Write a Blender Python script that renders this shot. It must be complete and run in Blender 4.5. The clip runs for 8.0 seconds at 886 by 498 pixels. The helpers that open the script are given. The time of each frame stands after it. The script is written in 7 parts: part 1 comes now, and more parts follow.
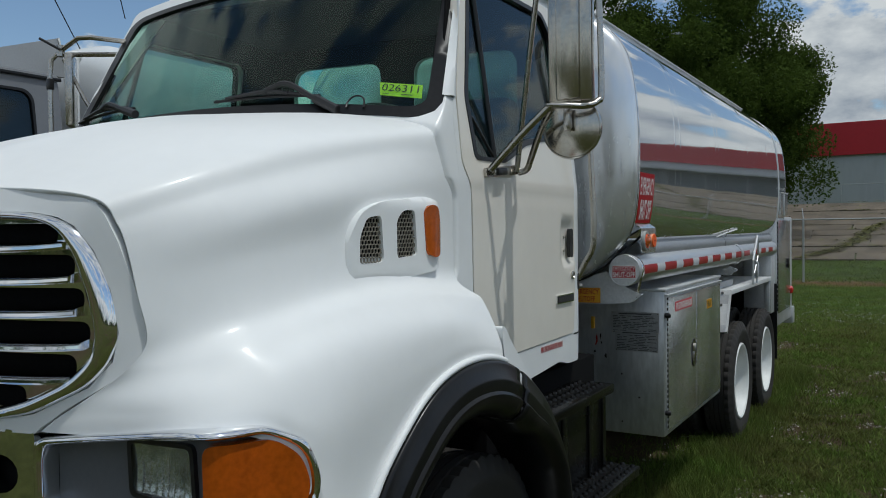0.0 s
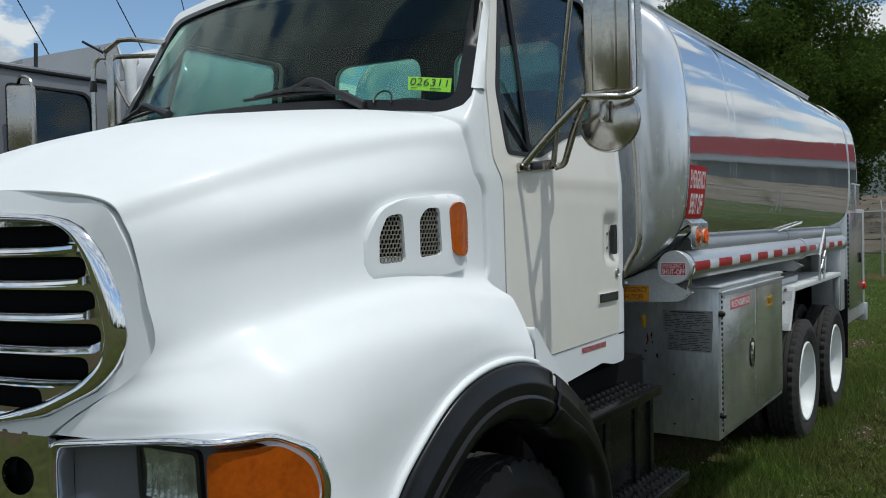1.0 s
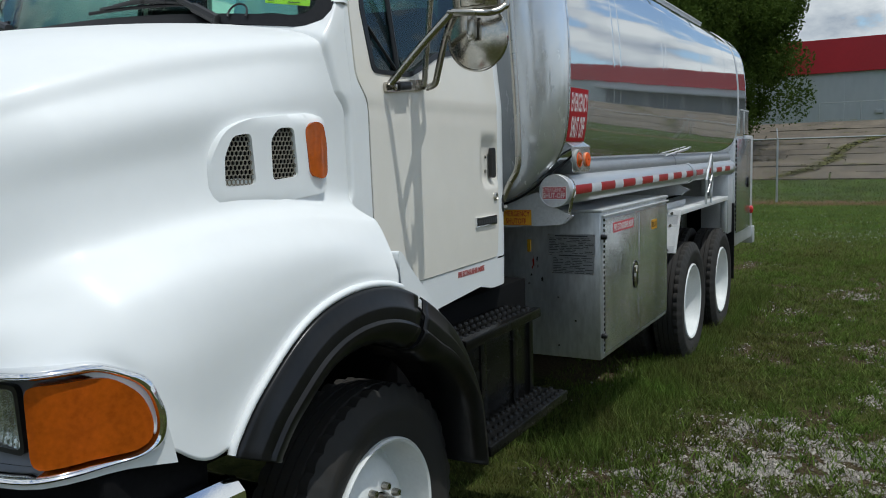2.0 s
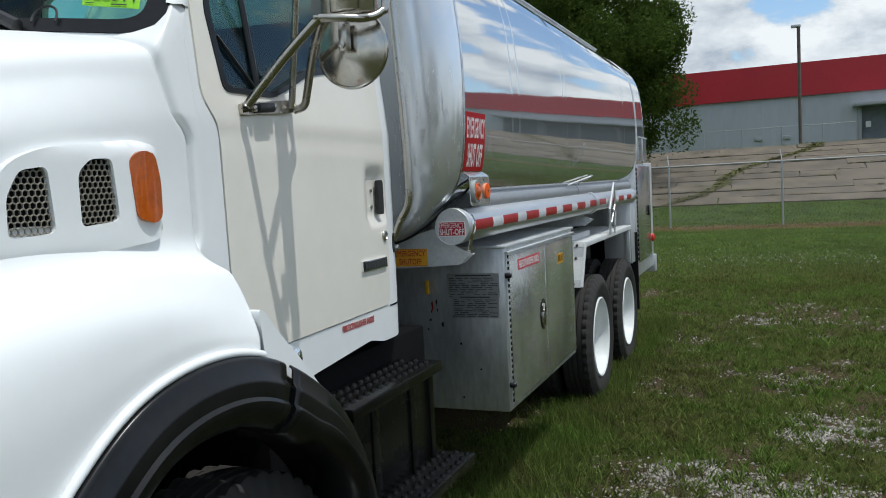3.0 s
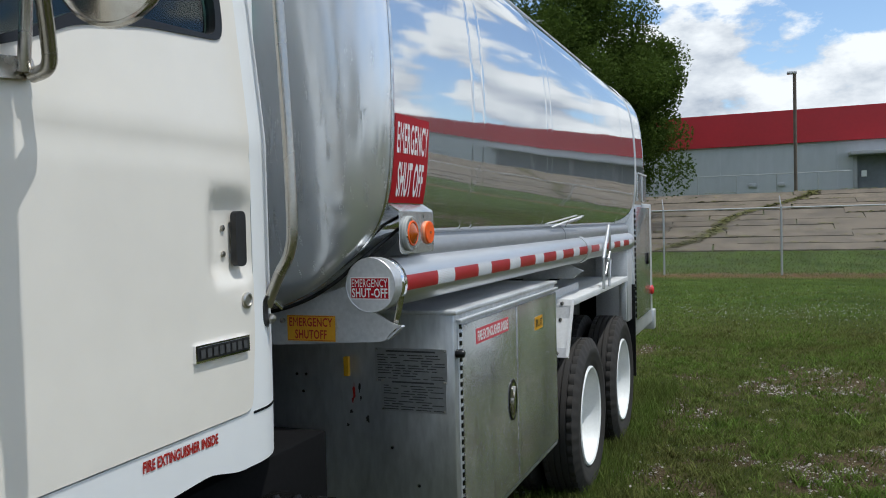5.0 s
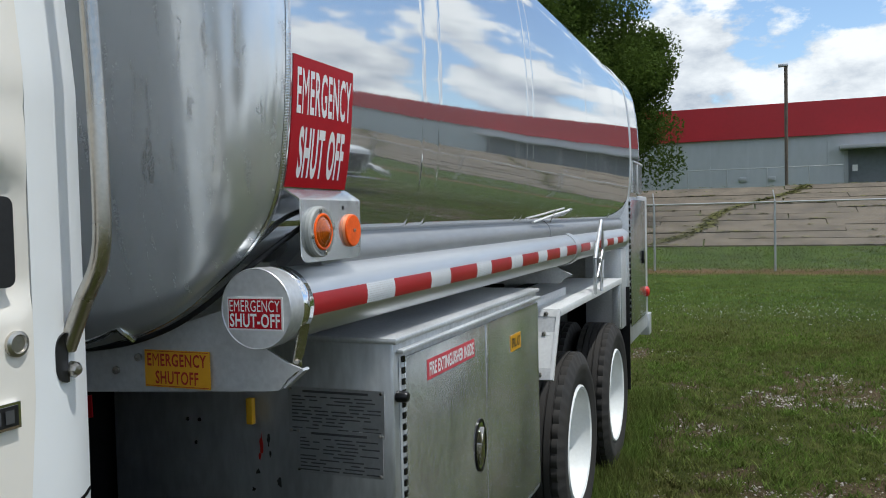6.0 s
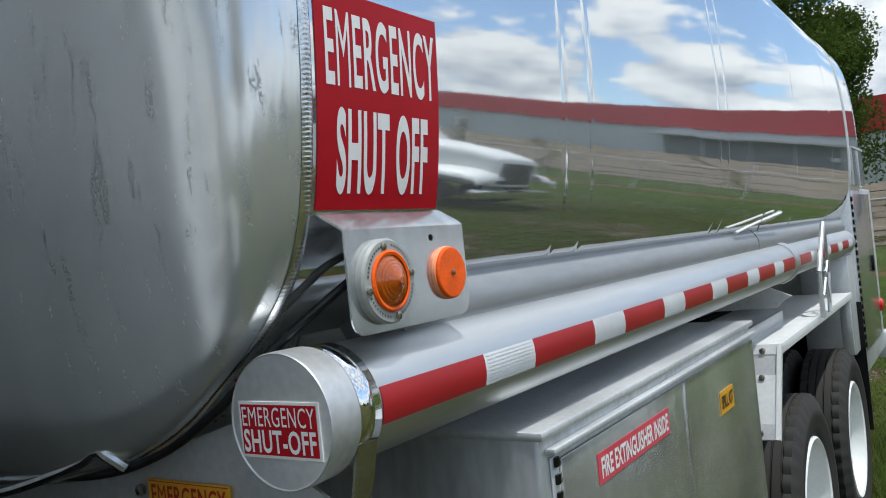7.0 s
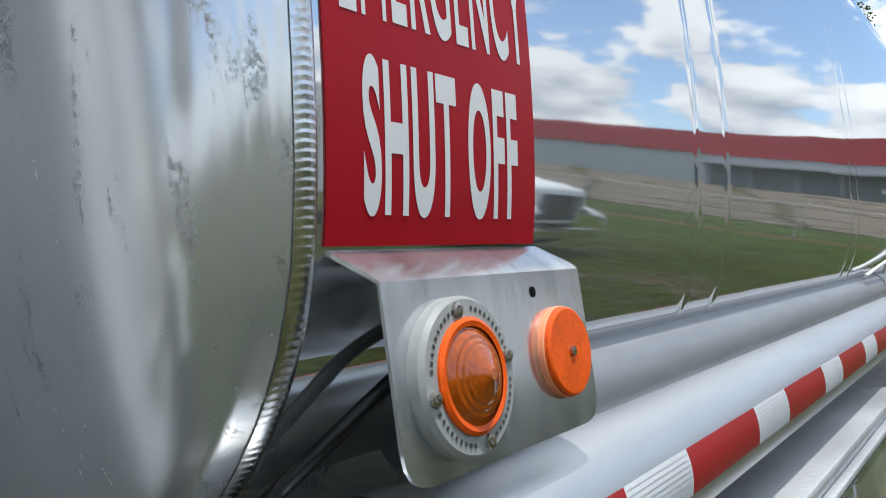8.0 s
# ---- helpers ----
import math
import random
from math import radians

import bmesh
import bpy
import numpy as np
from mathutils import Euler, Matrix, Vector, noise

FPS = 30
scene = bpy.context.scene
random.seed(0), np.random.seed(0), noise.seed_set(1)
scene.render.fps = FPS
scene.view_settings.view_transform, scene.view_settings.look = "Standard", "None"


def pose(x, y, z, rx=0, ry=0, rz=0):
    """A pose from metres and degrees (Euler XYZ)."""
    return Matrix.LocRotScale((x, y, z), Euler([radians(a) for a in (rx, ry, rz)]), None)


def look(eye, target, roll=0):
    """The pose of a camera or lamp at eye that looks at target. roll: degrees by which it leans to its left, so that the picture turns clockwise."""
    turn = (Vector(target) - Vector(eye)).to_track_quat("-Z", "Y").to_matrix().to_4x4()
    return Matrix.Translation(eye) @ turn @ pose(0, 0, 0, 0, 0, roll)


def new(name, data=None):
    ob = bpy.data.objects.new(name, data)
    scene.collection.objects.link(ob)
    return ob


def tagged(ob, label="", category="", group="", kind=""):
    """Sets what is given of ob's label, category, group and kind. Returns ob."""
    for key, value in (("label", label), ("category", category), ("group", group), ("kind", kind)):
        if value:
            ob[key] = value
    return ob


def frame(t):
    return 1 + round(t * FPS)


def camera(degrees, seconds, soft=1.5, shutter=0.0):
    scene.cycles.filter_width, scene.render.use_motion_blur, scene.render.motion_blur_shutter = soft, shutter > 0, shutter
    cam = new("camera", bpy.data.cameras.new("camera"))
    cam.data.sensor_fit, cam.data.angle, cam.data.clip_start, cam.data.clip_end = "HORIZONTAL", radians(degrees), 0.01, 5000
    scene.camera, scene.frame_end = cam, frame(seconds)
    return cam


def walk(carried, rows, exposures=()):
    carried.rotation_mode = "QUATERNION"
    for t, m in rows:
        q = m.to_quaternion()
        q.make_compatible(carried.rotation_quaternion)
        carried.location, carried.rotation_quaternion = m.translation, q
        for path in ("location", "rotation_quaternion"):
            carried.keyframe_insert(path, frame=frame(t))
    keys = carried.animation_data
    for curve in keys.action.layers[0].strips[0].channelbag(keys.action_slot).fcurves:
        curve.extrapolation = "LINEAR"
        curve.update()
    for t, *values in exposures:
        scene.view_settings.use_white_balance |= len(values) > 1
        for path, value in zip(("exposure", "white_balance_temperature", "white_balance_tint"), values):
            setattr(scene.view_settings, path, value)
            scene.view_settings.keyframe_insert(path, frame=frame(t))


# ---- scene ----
from mathutils.geometry import delaunay_2d_cdt as delaunay

cam = camera(57.0, 8.0, 1.0)
PATH = [
    (0, (2.632, -0.334, 1.941), (1.62, 1.39, 1.897), -0.7),
    (0.3, (2.636, -0.267, 1.941), (1.621, 1.455, 1.899), -0.6),
    (0.5, (2.633, -0.231, 1.942), (1.58, 1.469, 1.917), -1.1),
    (0.8, (2.676, -0.194, 1.947), (1.543, 1.454, 1.914), -1.3),
    (1, (2.7, -0.175, 1.947), (1.552, 1.462, 1.895), -1.2),
    (1.2, (2.744, -0.147, 1.946), (1.605, 1.494, 1.867), -1.1),
    (1.5, (2.803, -0.113, 1.943), (1.708, 1.555, 1.802), -1.2),
    (1.8, (2.821, -0.047, 1.925), (1.791, 1.656, 1.725), -1.6),
    (2, (2.826, -0.007, 1.908), (1.853, 1.725, 1.683), -1.6),
    (2.2, (2.779, 0.088, 1.897), (1.892, 1.866, 1.666), -1.5),
    (3.3, (2.635, 0.707, 1.906), (1.878, 2.554, 1.775), -3.0),
    (3.5, (2.626, 0.859, 1.92), (1.812, 2.682, 1.798), -2.7),
    (3.7, (2.592, 1.003, 1.921), (1.768, 2.822, 1.811), -2.2),
    (4, (2.514, 1.177, 1.9), (1.735, 3.017, 1.815), -1.2),
    (4.2, (2.456, 1.333, 1.919), (1.731, 3.196, 1.845), -1.2),
    (4.5, (2.381, 1.546, 1.929), (1.698, 3.426, 1.886), -1.4),
    (4.7, (2.37, 1.67, 1.91), (1.646, 3.534, 1.864), -1.8),
    (5.8, (2.254, 2.539, 1.883), (1.517, 4.396, 1.805), -0.9),
    (6, (2.183, 2.737, 1.892), (1.469, 4.604, 1.818), -1.3),
    (6.2, (2.128, 2.89, 1.897), (1.384, 4.745, 1.839), -2.4),
    (6.5, (2.075, 3.151, 1.88), (1.159, 4.929, 1.843), -4.3),
    (6.7, (2.016, 3.302, 1.889), (1.02, 5.036, 1.88), -5.4),
    (7, (1.927, 3.519, 1.899), (0.825, 5.189, 1.909), -5.8),
    (7.2, (1.851, 3.613, 1.88), (0.759, 5.288, 1.929), -6.5),
    (7.5, (1.701, 3.773, 1.888), (0.636, 5.461, 2.021), -7.3),
    (7.8, (1.632, 3.871, 1.914), (0.501, 5.512, 2.076), -7.3),
    (8, (1.582, 3.927, 1.912), (0.424, 5.548, 2.082), -8.0),
]
EXPOSURES = [(0.0, -0.63, 6060, 5), (0.5, -0.41, 6060, 6), (1.0, -0.32, 6060, 5), (1.5, -0.25, 6060, 5), (2.0, -0.27, 6060, 5), (3.5, 0.06, 6060, 7), (4.0, -0.08, 6060, 8), (4.5, 0.04, 6060, 8), (6.0, 0.14, 6120, 7), (6.5, 0.26, 6120, 7), (7.0, 0.26, 6120, 6), (8.0, 0.32, 6130, 8)]
walk(cam, [(t, look(eye, target, roll)) for t, eye, target, roll in PATH], EXPOSURES)

# ---------------------------------------------------------------- light
SUN_WAY = Vector((1.0, -0.10, 2.75)).normalized()
sun_data = bpy.data.lights.new("sun", "SUN")
sun_data.energy, sun_data.angle, sun_data.color = 2.95, radians(0.5), (1.0, 0.96, 0.90)
sun_ob = new("sun", sun_data)
sun_ob.matrix_basis = look((12, 6, 30), Vector((12, 6, 30)) - SUN_WAY)

world = bpy.data.worlds.new("sky")
scene.world = world
world.use_nodes = True
wn, wl = world.node_tree.nodes, world.node_tree.links
wn.clear()
sky = wn.new("ShaderNodeTexSky")
sky.sky_type, sky.sun_disc = "NISHITA", False
sky.sun_elevation, sky.sun_rotation = radians(70), radians(96)
sky.air_density, sky.dust_density, sky.ozone_density = 1.0, 0.6, 1.5
SKY_STRENGTH = 0.15
sky_bg = wn.new("ShaderNodeBackground")
sky_bg.inputs["Strength"].default_value = SKY_STRENGTH
wl.new(sky.outputs[0], sky_bg.inputs["Color"])
wco = wn.new("ShaderNodeTexCoord")
# Heaped clouds: two noises for their shape, lit tops and grey undersides.
def cloud_noise(shift, scale, detail, rough):
    mp = wn.new("ShaderNodeMapping")
    mp.inputs["Scale"].default_value = (1.0, 1.0, 1.9)
    mp.inputs["Location"].default_value = shift
    wl.new(wco.outputs["Generated"], mp.inputs["Vector"])
    t = wn.new("ShaderNodeTexNoise")
    t.inputs["Scale"].default_value, t.inputs["Detail"].default_value, t.inputs["Roughness"].default_value = scale, detail, rough
    wl.new(mp.outputs[0], t.inputs["Vector"])
    return t.outputs["Fac"]


def cloud_math(op, a, b):
    m = wn.new("ShaderNodeMath")
    m.operation = op
    for k, v in enumerate((a, b)):
        if isinstance(v, (int, float)):
            m.inputs[k].default_value = v
        else:
            wl.new(v, m.inputs[k])
    return m.outputs[0]


CLOUD_AT = (0.35, 0.2, 0.1)
ABOVE = (CLOUD_AT[0], CLOUD_AT[1], CLOUD_AT[2] + 0.06)
# Cumulus weather: a bank along the horizon, clearer sky over it, broken heaps higher up.
up = wn.new("ShaderNodeSeparateXYZ")
wl.new(wco.outputs["Generated"], up.inputs[0])
layers = wn.new("ShaderNodeFloatCurve")
curve = layers.mapping.curves[0]
curve.points[0].location, curve.points[1].location = (0.0, 0.60), (1.0, 0.54)
for place in ((0.12, 0.60), (0.175, 0.58), (0.21, 0.50), (0.25, 0.45), (0.33, 0.47), (0.40, 0.57), (0.55, 0.60)):
    curve.points.new(*place)
layers.mapping.update()
wl.new(up.outputs[2], layers.inputs["Value"])
cover = cloud_math("MULTIPLY", cloud_math("SUBTRACT", layers.outputs[0], 0.5), 0.9)
body = cloud_math("ADD", cloud_noise(CLOUD_AT, 6.0, 11.0, 0.56), cover)
higher = cloud_math("ADD", cloud_noise(ABOVE, 6.0, 11.0, 0.56), cover)
cramp = wn.new("ShaderNodeValToRGB")
cramp.color_ramp.elements[0].position, cramp.color_ramp.elements[1].position = 0.492, 0.545
wl.new(body, cramp.inputs[0])
lit = cloud_math("MULTIPLY_ADD", cloud_math("SUBTRACT", body, higher), 3.0)
lit.node.inputs[2].default_value = 0.72
thick = cloud_math("MULTIPLY", cloud_math("MAXIMUM", cloud_math("SUBTRACT", body, 0.58), 0.0), 1.7)
cshade = wn.new("ShaderNodeValToRGB")
cshade.color_ramp.elements[0].position, cshade.color_ramp.elements[1].position = 0.22, 0.88
cshade.color_ramp.elements[0].color, cshade.color_ramp.elements[1].color = (0.40, 0.45, 0.53, 1), (1.0, 1.0, 0.99, 1)
wl.new(cloud_math("SUBTRACT", lit, thick), cshade.inputs[0])
cloud_bg = wn.new("ShaderNodeBackground")
cloud_bg.inputs["Strength"].default_value = 0.94
wl.new(cshade.outputs[0], cloud_bg.inputs["Color"])
wmix, wout = wn.new("ShaderNodeMixShader"), wn.new("ShaderNodeOutputWorld")
wl.new(cramp.outputs[0], wmix.inputs[0])
wl.new(sky_bg.outputs[0], wmix.inputs[1])
wl.new(cloud_bg.outputs[0], wmix.inputs[2])
wl.new(wmix.outputs[0], wout.inputs[0])


# ---------------------------------------------------------------- materials
def surface(name, base, rough=0.5, metal=0.0, vary=0.08, scale=2.0, fine=60.0, bump=0.1, depth=0.002, coat=0.0,
            tint=None, stretch=(1, 1, 1), rough_vary=0.1, island=0.0, objects=0.0, spec=0.5):
    """A procedural surface: colour varied at two scales, uneven gloss and fine relief."""
    m = bpy.data.materials.new(name)
    m.use_nodes = True
    n, l = m.node_tree.nodes, m.node_tree.links
    b = n["Principled BSDF"]
    co, mp = n.new("ShaderNodeTexCoord"), n.new("ShaderNodeMapping")
    mp.inputs["Scale"].default_value = stretch
    l.new(co.outputs["Object"], mp.inputs["Vector"])
    big, small = n.new("ShaderNodeTexNoise"), n.new("ShaderNodeTexNoise")
    big.inputs["Scale"].default_value, big.inputs["Detail"].default_value = scale, 5
    small.inputs["Scale"].default_value, small.inputs["Detail"].default_value = fine, 4
    l.new(mp.outputs[0], big.inputs["Vector"])
    l.new(mp.outputs[0], small.inputs["Vector"])
    both = n.new("ShaderNodeMath")
    both.operation = "MULTIPLY_ADD"
    both.inputs[1].default_value = 0.4
    l.new(small.outputs["Fac"], both.inputs[0])
    half = n.new("ShaderNodeMath")
    half.operation = "MULTIPLY"
    half.inputs[1].default_value = 0.6
    l.new(big.outputs["Fac"], half.inputs[0])
    l.new(half.outputs[0], both.inputs[2])
    ramp = n.new("ShaderNodeValToRGB")
    other = tint or tuple(c * (1 - 2 * vary) for c in base)
    ramp.color_ramp.elements[0].position, ramp.color_ramp.elements[1].position = 0.34, 0.66
    ramp.color_ramp.elements[0].color = (*other, 1)
    ramp.color_ramp.elements[1].color = (*(min(1.0, c * (1 + vary)) for c in base), 1)
    l.new(both.outputs[0], ramp.inputs[0])
    colour = ramp.outputs[0]
    if island or objects:
        src = n.new("ShaderNodeNewGeometry").outputs["Random Per Island"] if island else n.new("ShaderNodeObjectInfo").outputs["Random"]
        hsv, rng = n.new("ShaderNodeHueSaturation"), n.new("ShaderNodeMapRange")
        amount = island or objects
        rng.inputs["To Min"].default_value, rng.inputs["To Max"].default_value = 1 - amount, 1 + amount
        l.new(src, rng.inputs["Value"])
        l.new(rng.outputs[0], hsv.inputs["Value"])
        l.new(colour, hsv.inputs["Color"])
        colour = hsv.outputs[0]
    l.new(colour, b.inputs["Base Color"])
    rr = n.new("ShaderNodeMapRange")
    rr.inputs["To Min"].default_value, rr.inputs["To Max"].default_value = max(0.0, rough * (1 - rough_vary)), min(1.0, rough * (1 + rough_vary))
    l.new(big.outputs["Fac"], rr.inputs["Value"])
    l.new(rr.outputs[0], b.inputs["Roughness"])
    b.inputs["Metallic"].default_value, b.inputs["Coat Weight"].default_value = metal, coat
    b.inputs["Coat Roughness"].default_value = 0.14
    b.inputs["Specular IOR Level"].default_value = spec
    if bump:
        bp = n.new("ShaderNodeBump")
        bp.inputs["Strength"].default_value, bp.inputs["Distance"].default_value = bump, depth
        l.new(small.outputs["Fac"], bp.inputs["Height"])
        l.new(bp.outputs[0], b.inputs["Normal"])
    return m


WHITE = surface("white_paint", (0.80, 0.81, 0.805), 0.46, vary=0.012, scale=1.2, fine=14, bump=0.02, coat=0.12, spec=0.4)
CREAM = surface("cream_paint", (0.81, 0.765, 0.685), 0.34, vary=0.02, scale=1.5, fine=10, bump=0.03, coat=0.5)
CHROME = surface("chrome", (0.83, 0.84, 0.86), 0.05, 1.0, vary=0.02, scale=6, fine=90, bump=0.02, depth=0.001)
STEEL = surface("stainless_steel", (0.52, 0.49, 0.44), 0.27, 1.0, vary=0.10, scale=5, fine=120, bump=0.05, depth=0.001, rough_vary=0.4)
MIRRORBACK = surface("worn_steel_mirror_back", (0.52, 0.49, 0.43), 0.20, 1.0, vary=0.10, scale=7, fine=60, bump=0.03, depth=0.001, rough_vary=0.3)
TANKSKIN = surface("polished_aluminium", (0.70, 0.71, 0.72), 0.045, 0.88, vary=0.03, scale=0.8, fine=2.2, bump=0.05, depth=0.02, rough_vary=0.5)
HEADSKIN = surface("dulled_aluminium", (0.79, 0.805, 0.82), 0.155, 0.68, vary=0.06, scale=2.5, fine=9, bump=0.004, depth=0.02, rough_vary=0.6, stretch=(1.2, 1, 0.6))
BOXALU = surface("weathered_box_aluminium", (0.68, 0.70, 0.71), 0.42, 0.84, vary=0.14, scale=3, fine=40, bump=0.05, depth=0.001, rough_vary=0.35, stretch=(1, 1, 0.3))
ALU = surface("dull_aluminium", (0.68, 0.69, 0.70), 0.48, 0.72, vary=0.09, scale=3, fine=70, bump=0.08, depth=0.001, rough_vary=0.3)
TUBESKIN = surface("satin_aluminium_pipe", (0.66, 0.67, 0.68), 0.42, 1.0, vary=0.05, scale=4, fine=50, bump=0.05, depth=0.001, stretch=(1, 0.1, 1))
PIPEGREY = surface("weathered_grey_pipe", (0.36, 0.37, 0.385), 0.46, 0.6, vary=0.08, scale=4, fine=50, bump=0.05, depth=0.001, stretch=(1, 0.2, 1))
BRIGHTALU = surface("clean_bright_aluminium", (0.82, 0.825, 0.82), 0.45, 0.35, vary=0.05, scale=5, fine=60, bump=0.06, depth=0.001)
FADEDRED = surface("faded_red_vinyl", (0.60, 0.075, 0.10), 0.4, vary=0.12, scale=9, fine=60, spec=0.2)
SHEETALU = surface("bright_sheet_aluminium", (0.70, 0.72, 0.74), 0.20, 0.92, vary=0.12, scale=9, fine=60, bump=0.06, depth=0.001, rough_vary=0.6, stretch=(1, 3, 0.25))
DOORALU = surface("mill_finish_aluminium", (0.74, 0.75, 0.74), 0.20, 0.84, vary=0.16, scale=4, fine=34, bump=0.10, depth=0.004, rough_vary=0.6, stretch=(1, 1, 0.6))
WELD = surface("weld_bead", (0.74, 0.75, 0.76), 0.25, 1.0, vary=0.15, scale=30, fine=150, bump=0.2, depth=0.001)
RUBBER = surface("black_rubber", (0.009, 0.009, 0.010), 0.29, spec=0.34, vary=0.25, scale=5, fine=40, bump=0.12)
TYRE = surface("tyre_rubber", (0.024, 0.0235, 0.023), 0.7, vary=0.3, scale=6, fine=90, bump=0.3, tint=(0.034, 0.030, 0.026), spec=0.3)
PLASTIC = surface("black_plastic", (0.016, 0.016, 0.017), 0.34, vary=0.2, scale=8, fine=120, bump=0.1)
BLACKPAINT = surface("black_painted_steel", (0.006, 0.006, 0.0058), 0.27, vary=0.3, scale=5, fine=60, bump=0.1, spec=0.25)
# Near-black: the shade of gaps, openings and the underside is put into the colour.
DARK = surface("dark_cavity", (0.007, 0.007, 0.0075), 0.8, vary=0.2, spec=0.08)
GREYPAINT = surface("grey_paint", (0.34, 0.35, 0.36), 0.35, vary=0.05, coat=0.3)
SILVERCAB = surface("silver_grey_cab_paint", (0.16, 0.165, 0.175), 0.35, vary=0.05, coat=0.4)
HEADGREY = surface("grey_headlamp_plastic", (0.115, 0.12, 0.13), 0.30, vary=0.06, coat=0.2)
AMBER = surface("amber_lens", (0.47, 0.090, 0.004), 0.12, vary=0.16, scale=9, fine=70, bump=0.08, coat=0.6)
AMBERGLOW = surface("amber_ribbed_lens", (0.43, 0.082, 0.003), 0.12, vary=0.22, scale=18, fine=200, bump=0.35, depth=0.001, coat=0.7)
ORANGE = surface("orange_reflector", (0.92, 0.115, 0.005), 0.32, vary=0.12, scale=25, fine=260, bump=0.5, depth=0.001, spec=0.3)
REDLENS = surface("red_lens", (0.60, 0.02, 0.015), 0.15, vary=0.1, coat=0.6)
REDVINYL = surface("red_vinyl", (0.40, 0.008, 0.016), 0.32, vary=0.05, scale=4, fine=30, bump=0.03, spec=0.12)
REDTAPE = surface("red_reflective_tape", (0.34, 0.012, 0.017), 0.34, vary=0.06, scale=8, fine=220, bump=0.2, depth=0.0005)
WHITETAPE = surface("white_reflective_tape", (0.64, 0.66, 0.68), 0.42, vary=0.08, scale=8, fine=220, bump=0.3, depth=0.0005)
WHITEVINYL = surface("white_vinyl", (0.80, 0.79, 0.78), 0.35, vary=0.02)
YELLOWVINYL = surface("yellow_vinyl", (0.72, 0.36, 0.02), 0.35, vary=0.05)
NOTE = surface("fluorescent_paper", (0.62, 0.80, 0.03), 0.6, vary=0.03)
INK = surface("black_ink", (0.02, 0.02, 0.02), 0.5, vary=0.05)
REDINK = surface("red_ink", (0.38, 0.02, 0.015), 0.4, vary=0.05)
TAPEPRINT = surface("faint_tape_print", (0.60, 0.60, 0.60), 0.4, vary=0.1, scale=12, fine=90)
PLATE = surface("etched_plate", (0.52, 0.53, 0.535), 0.40, 0.75, vary=0.1, scale=12, fine=90)
PLATEINK = surface("etched_lettering", (0.10, 0.102, 0.105), 0.5, 0.5, vary=0.1)
WHEELWHITE = surface("white_wheel_enamel", (0.76, 0.77, 0.75), 0.35, vary=0.04, scale=6, fine=50, bump=0.05)
CLOTH = surface("grey_seat_fabric", (0.09, 0.09, 0.10), 0.9, vary=0.15, scale=8, fine=200, bump=0.3)
CABIN = surface("dark_cabin_trim", (0.020, 0.021, 0.023), 0.7, vary=0.15, bump=0)
GALV = surface("galvanised_steel", (0.46, 0.47, 0.48), 0.45, 0.8, vary=0.08, scale=20, fine=120)
SIDING = surface("pale_grey_metal_siding", (0.45, 0.475, 0.50), 0.55, vary=0.05, scale=0.25, fine=3, bump=0.1, objects=0.02, stretch=(1, 1, 0.3))
REDSIDING = surface("red_metal_fascia", (0.44, 0.012, 0.022), 0.50, vary=0.05, scale=0.3, fine=4, bump=0.1)
CONCRETE = surface("weathered_concrete", (0.128, 0.105, 0.076), 0.9, vary=0.24, scale=0.9, fine=7, bump=0.4, depth=0.02, objects=0.12)
BARK = surface("bark", (0.10, 0.075, 0.055), 0.95, vary=0.3, scale=3, fine=14, bump=0.8, depth=0.03)
LEAF = surface("tree_leaves", (0.064, 0.100, 0.018), 0.8, vary=0.15, scale=0.5, fine=6, bump=0, island=0.14, spec=0.08)
BLADE = surface("grass_blades", (0.086, 0.146, 0.025), 0.8, vary=0.3, scale=0.9, fine=5, bump=0, island=0.5, tint=(0.120, 0.117, 0.040), spec=0.1)
DRYWEED = surface("dry_weeds", (0.150, 0.150, 0.055), 0.85, vary=0.25, scale=0.7, fine=4, bump=0, island=0.35, spec=0.05)
STONE = surface("limestone_gravel", (0.30, 0.275, 0.24), 0.9, vary=0.2, scale=20, fine=120, bump=0.3, island=0.6)
FARLEAF = surface("distant_foliage", (0.040, 0.074, 0.018), 0.8, vary=0.3, scale=0.15, fine=1.2, bump=0, island=0.3)
TIMBER = surface("weathered_pole_timber", (0.13, 0.105, 0.085), 0.9, vary=0.2, scale=2, fine=20, bump=0.4, depth=0.01)


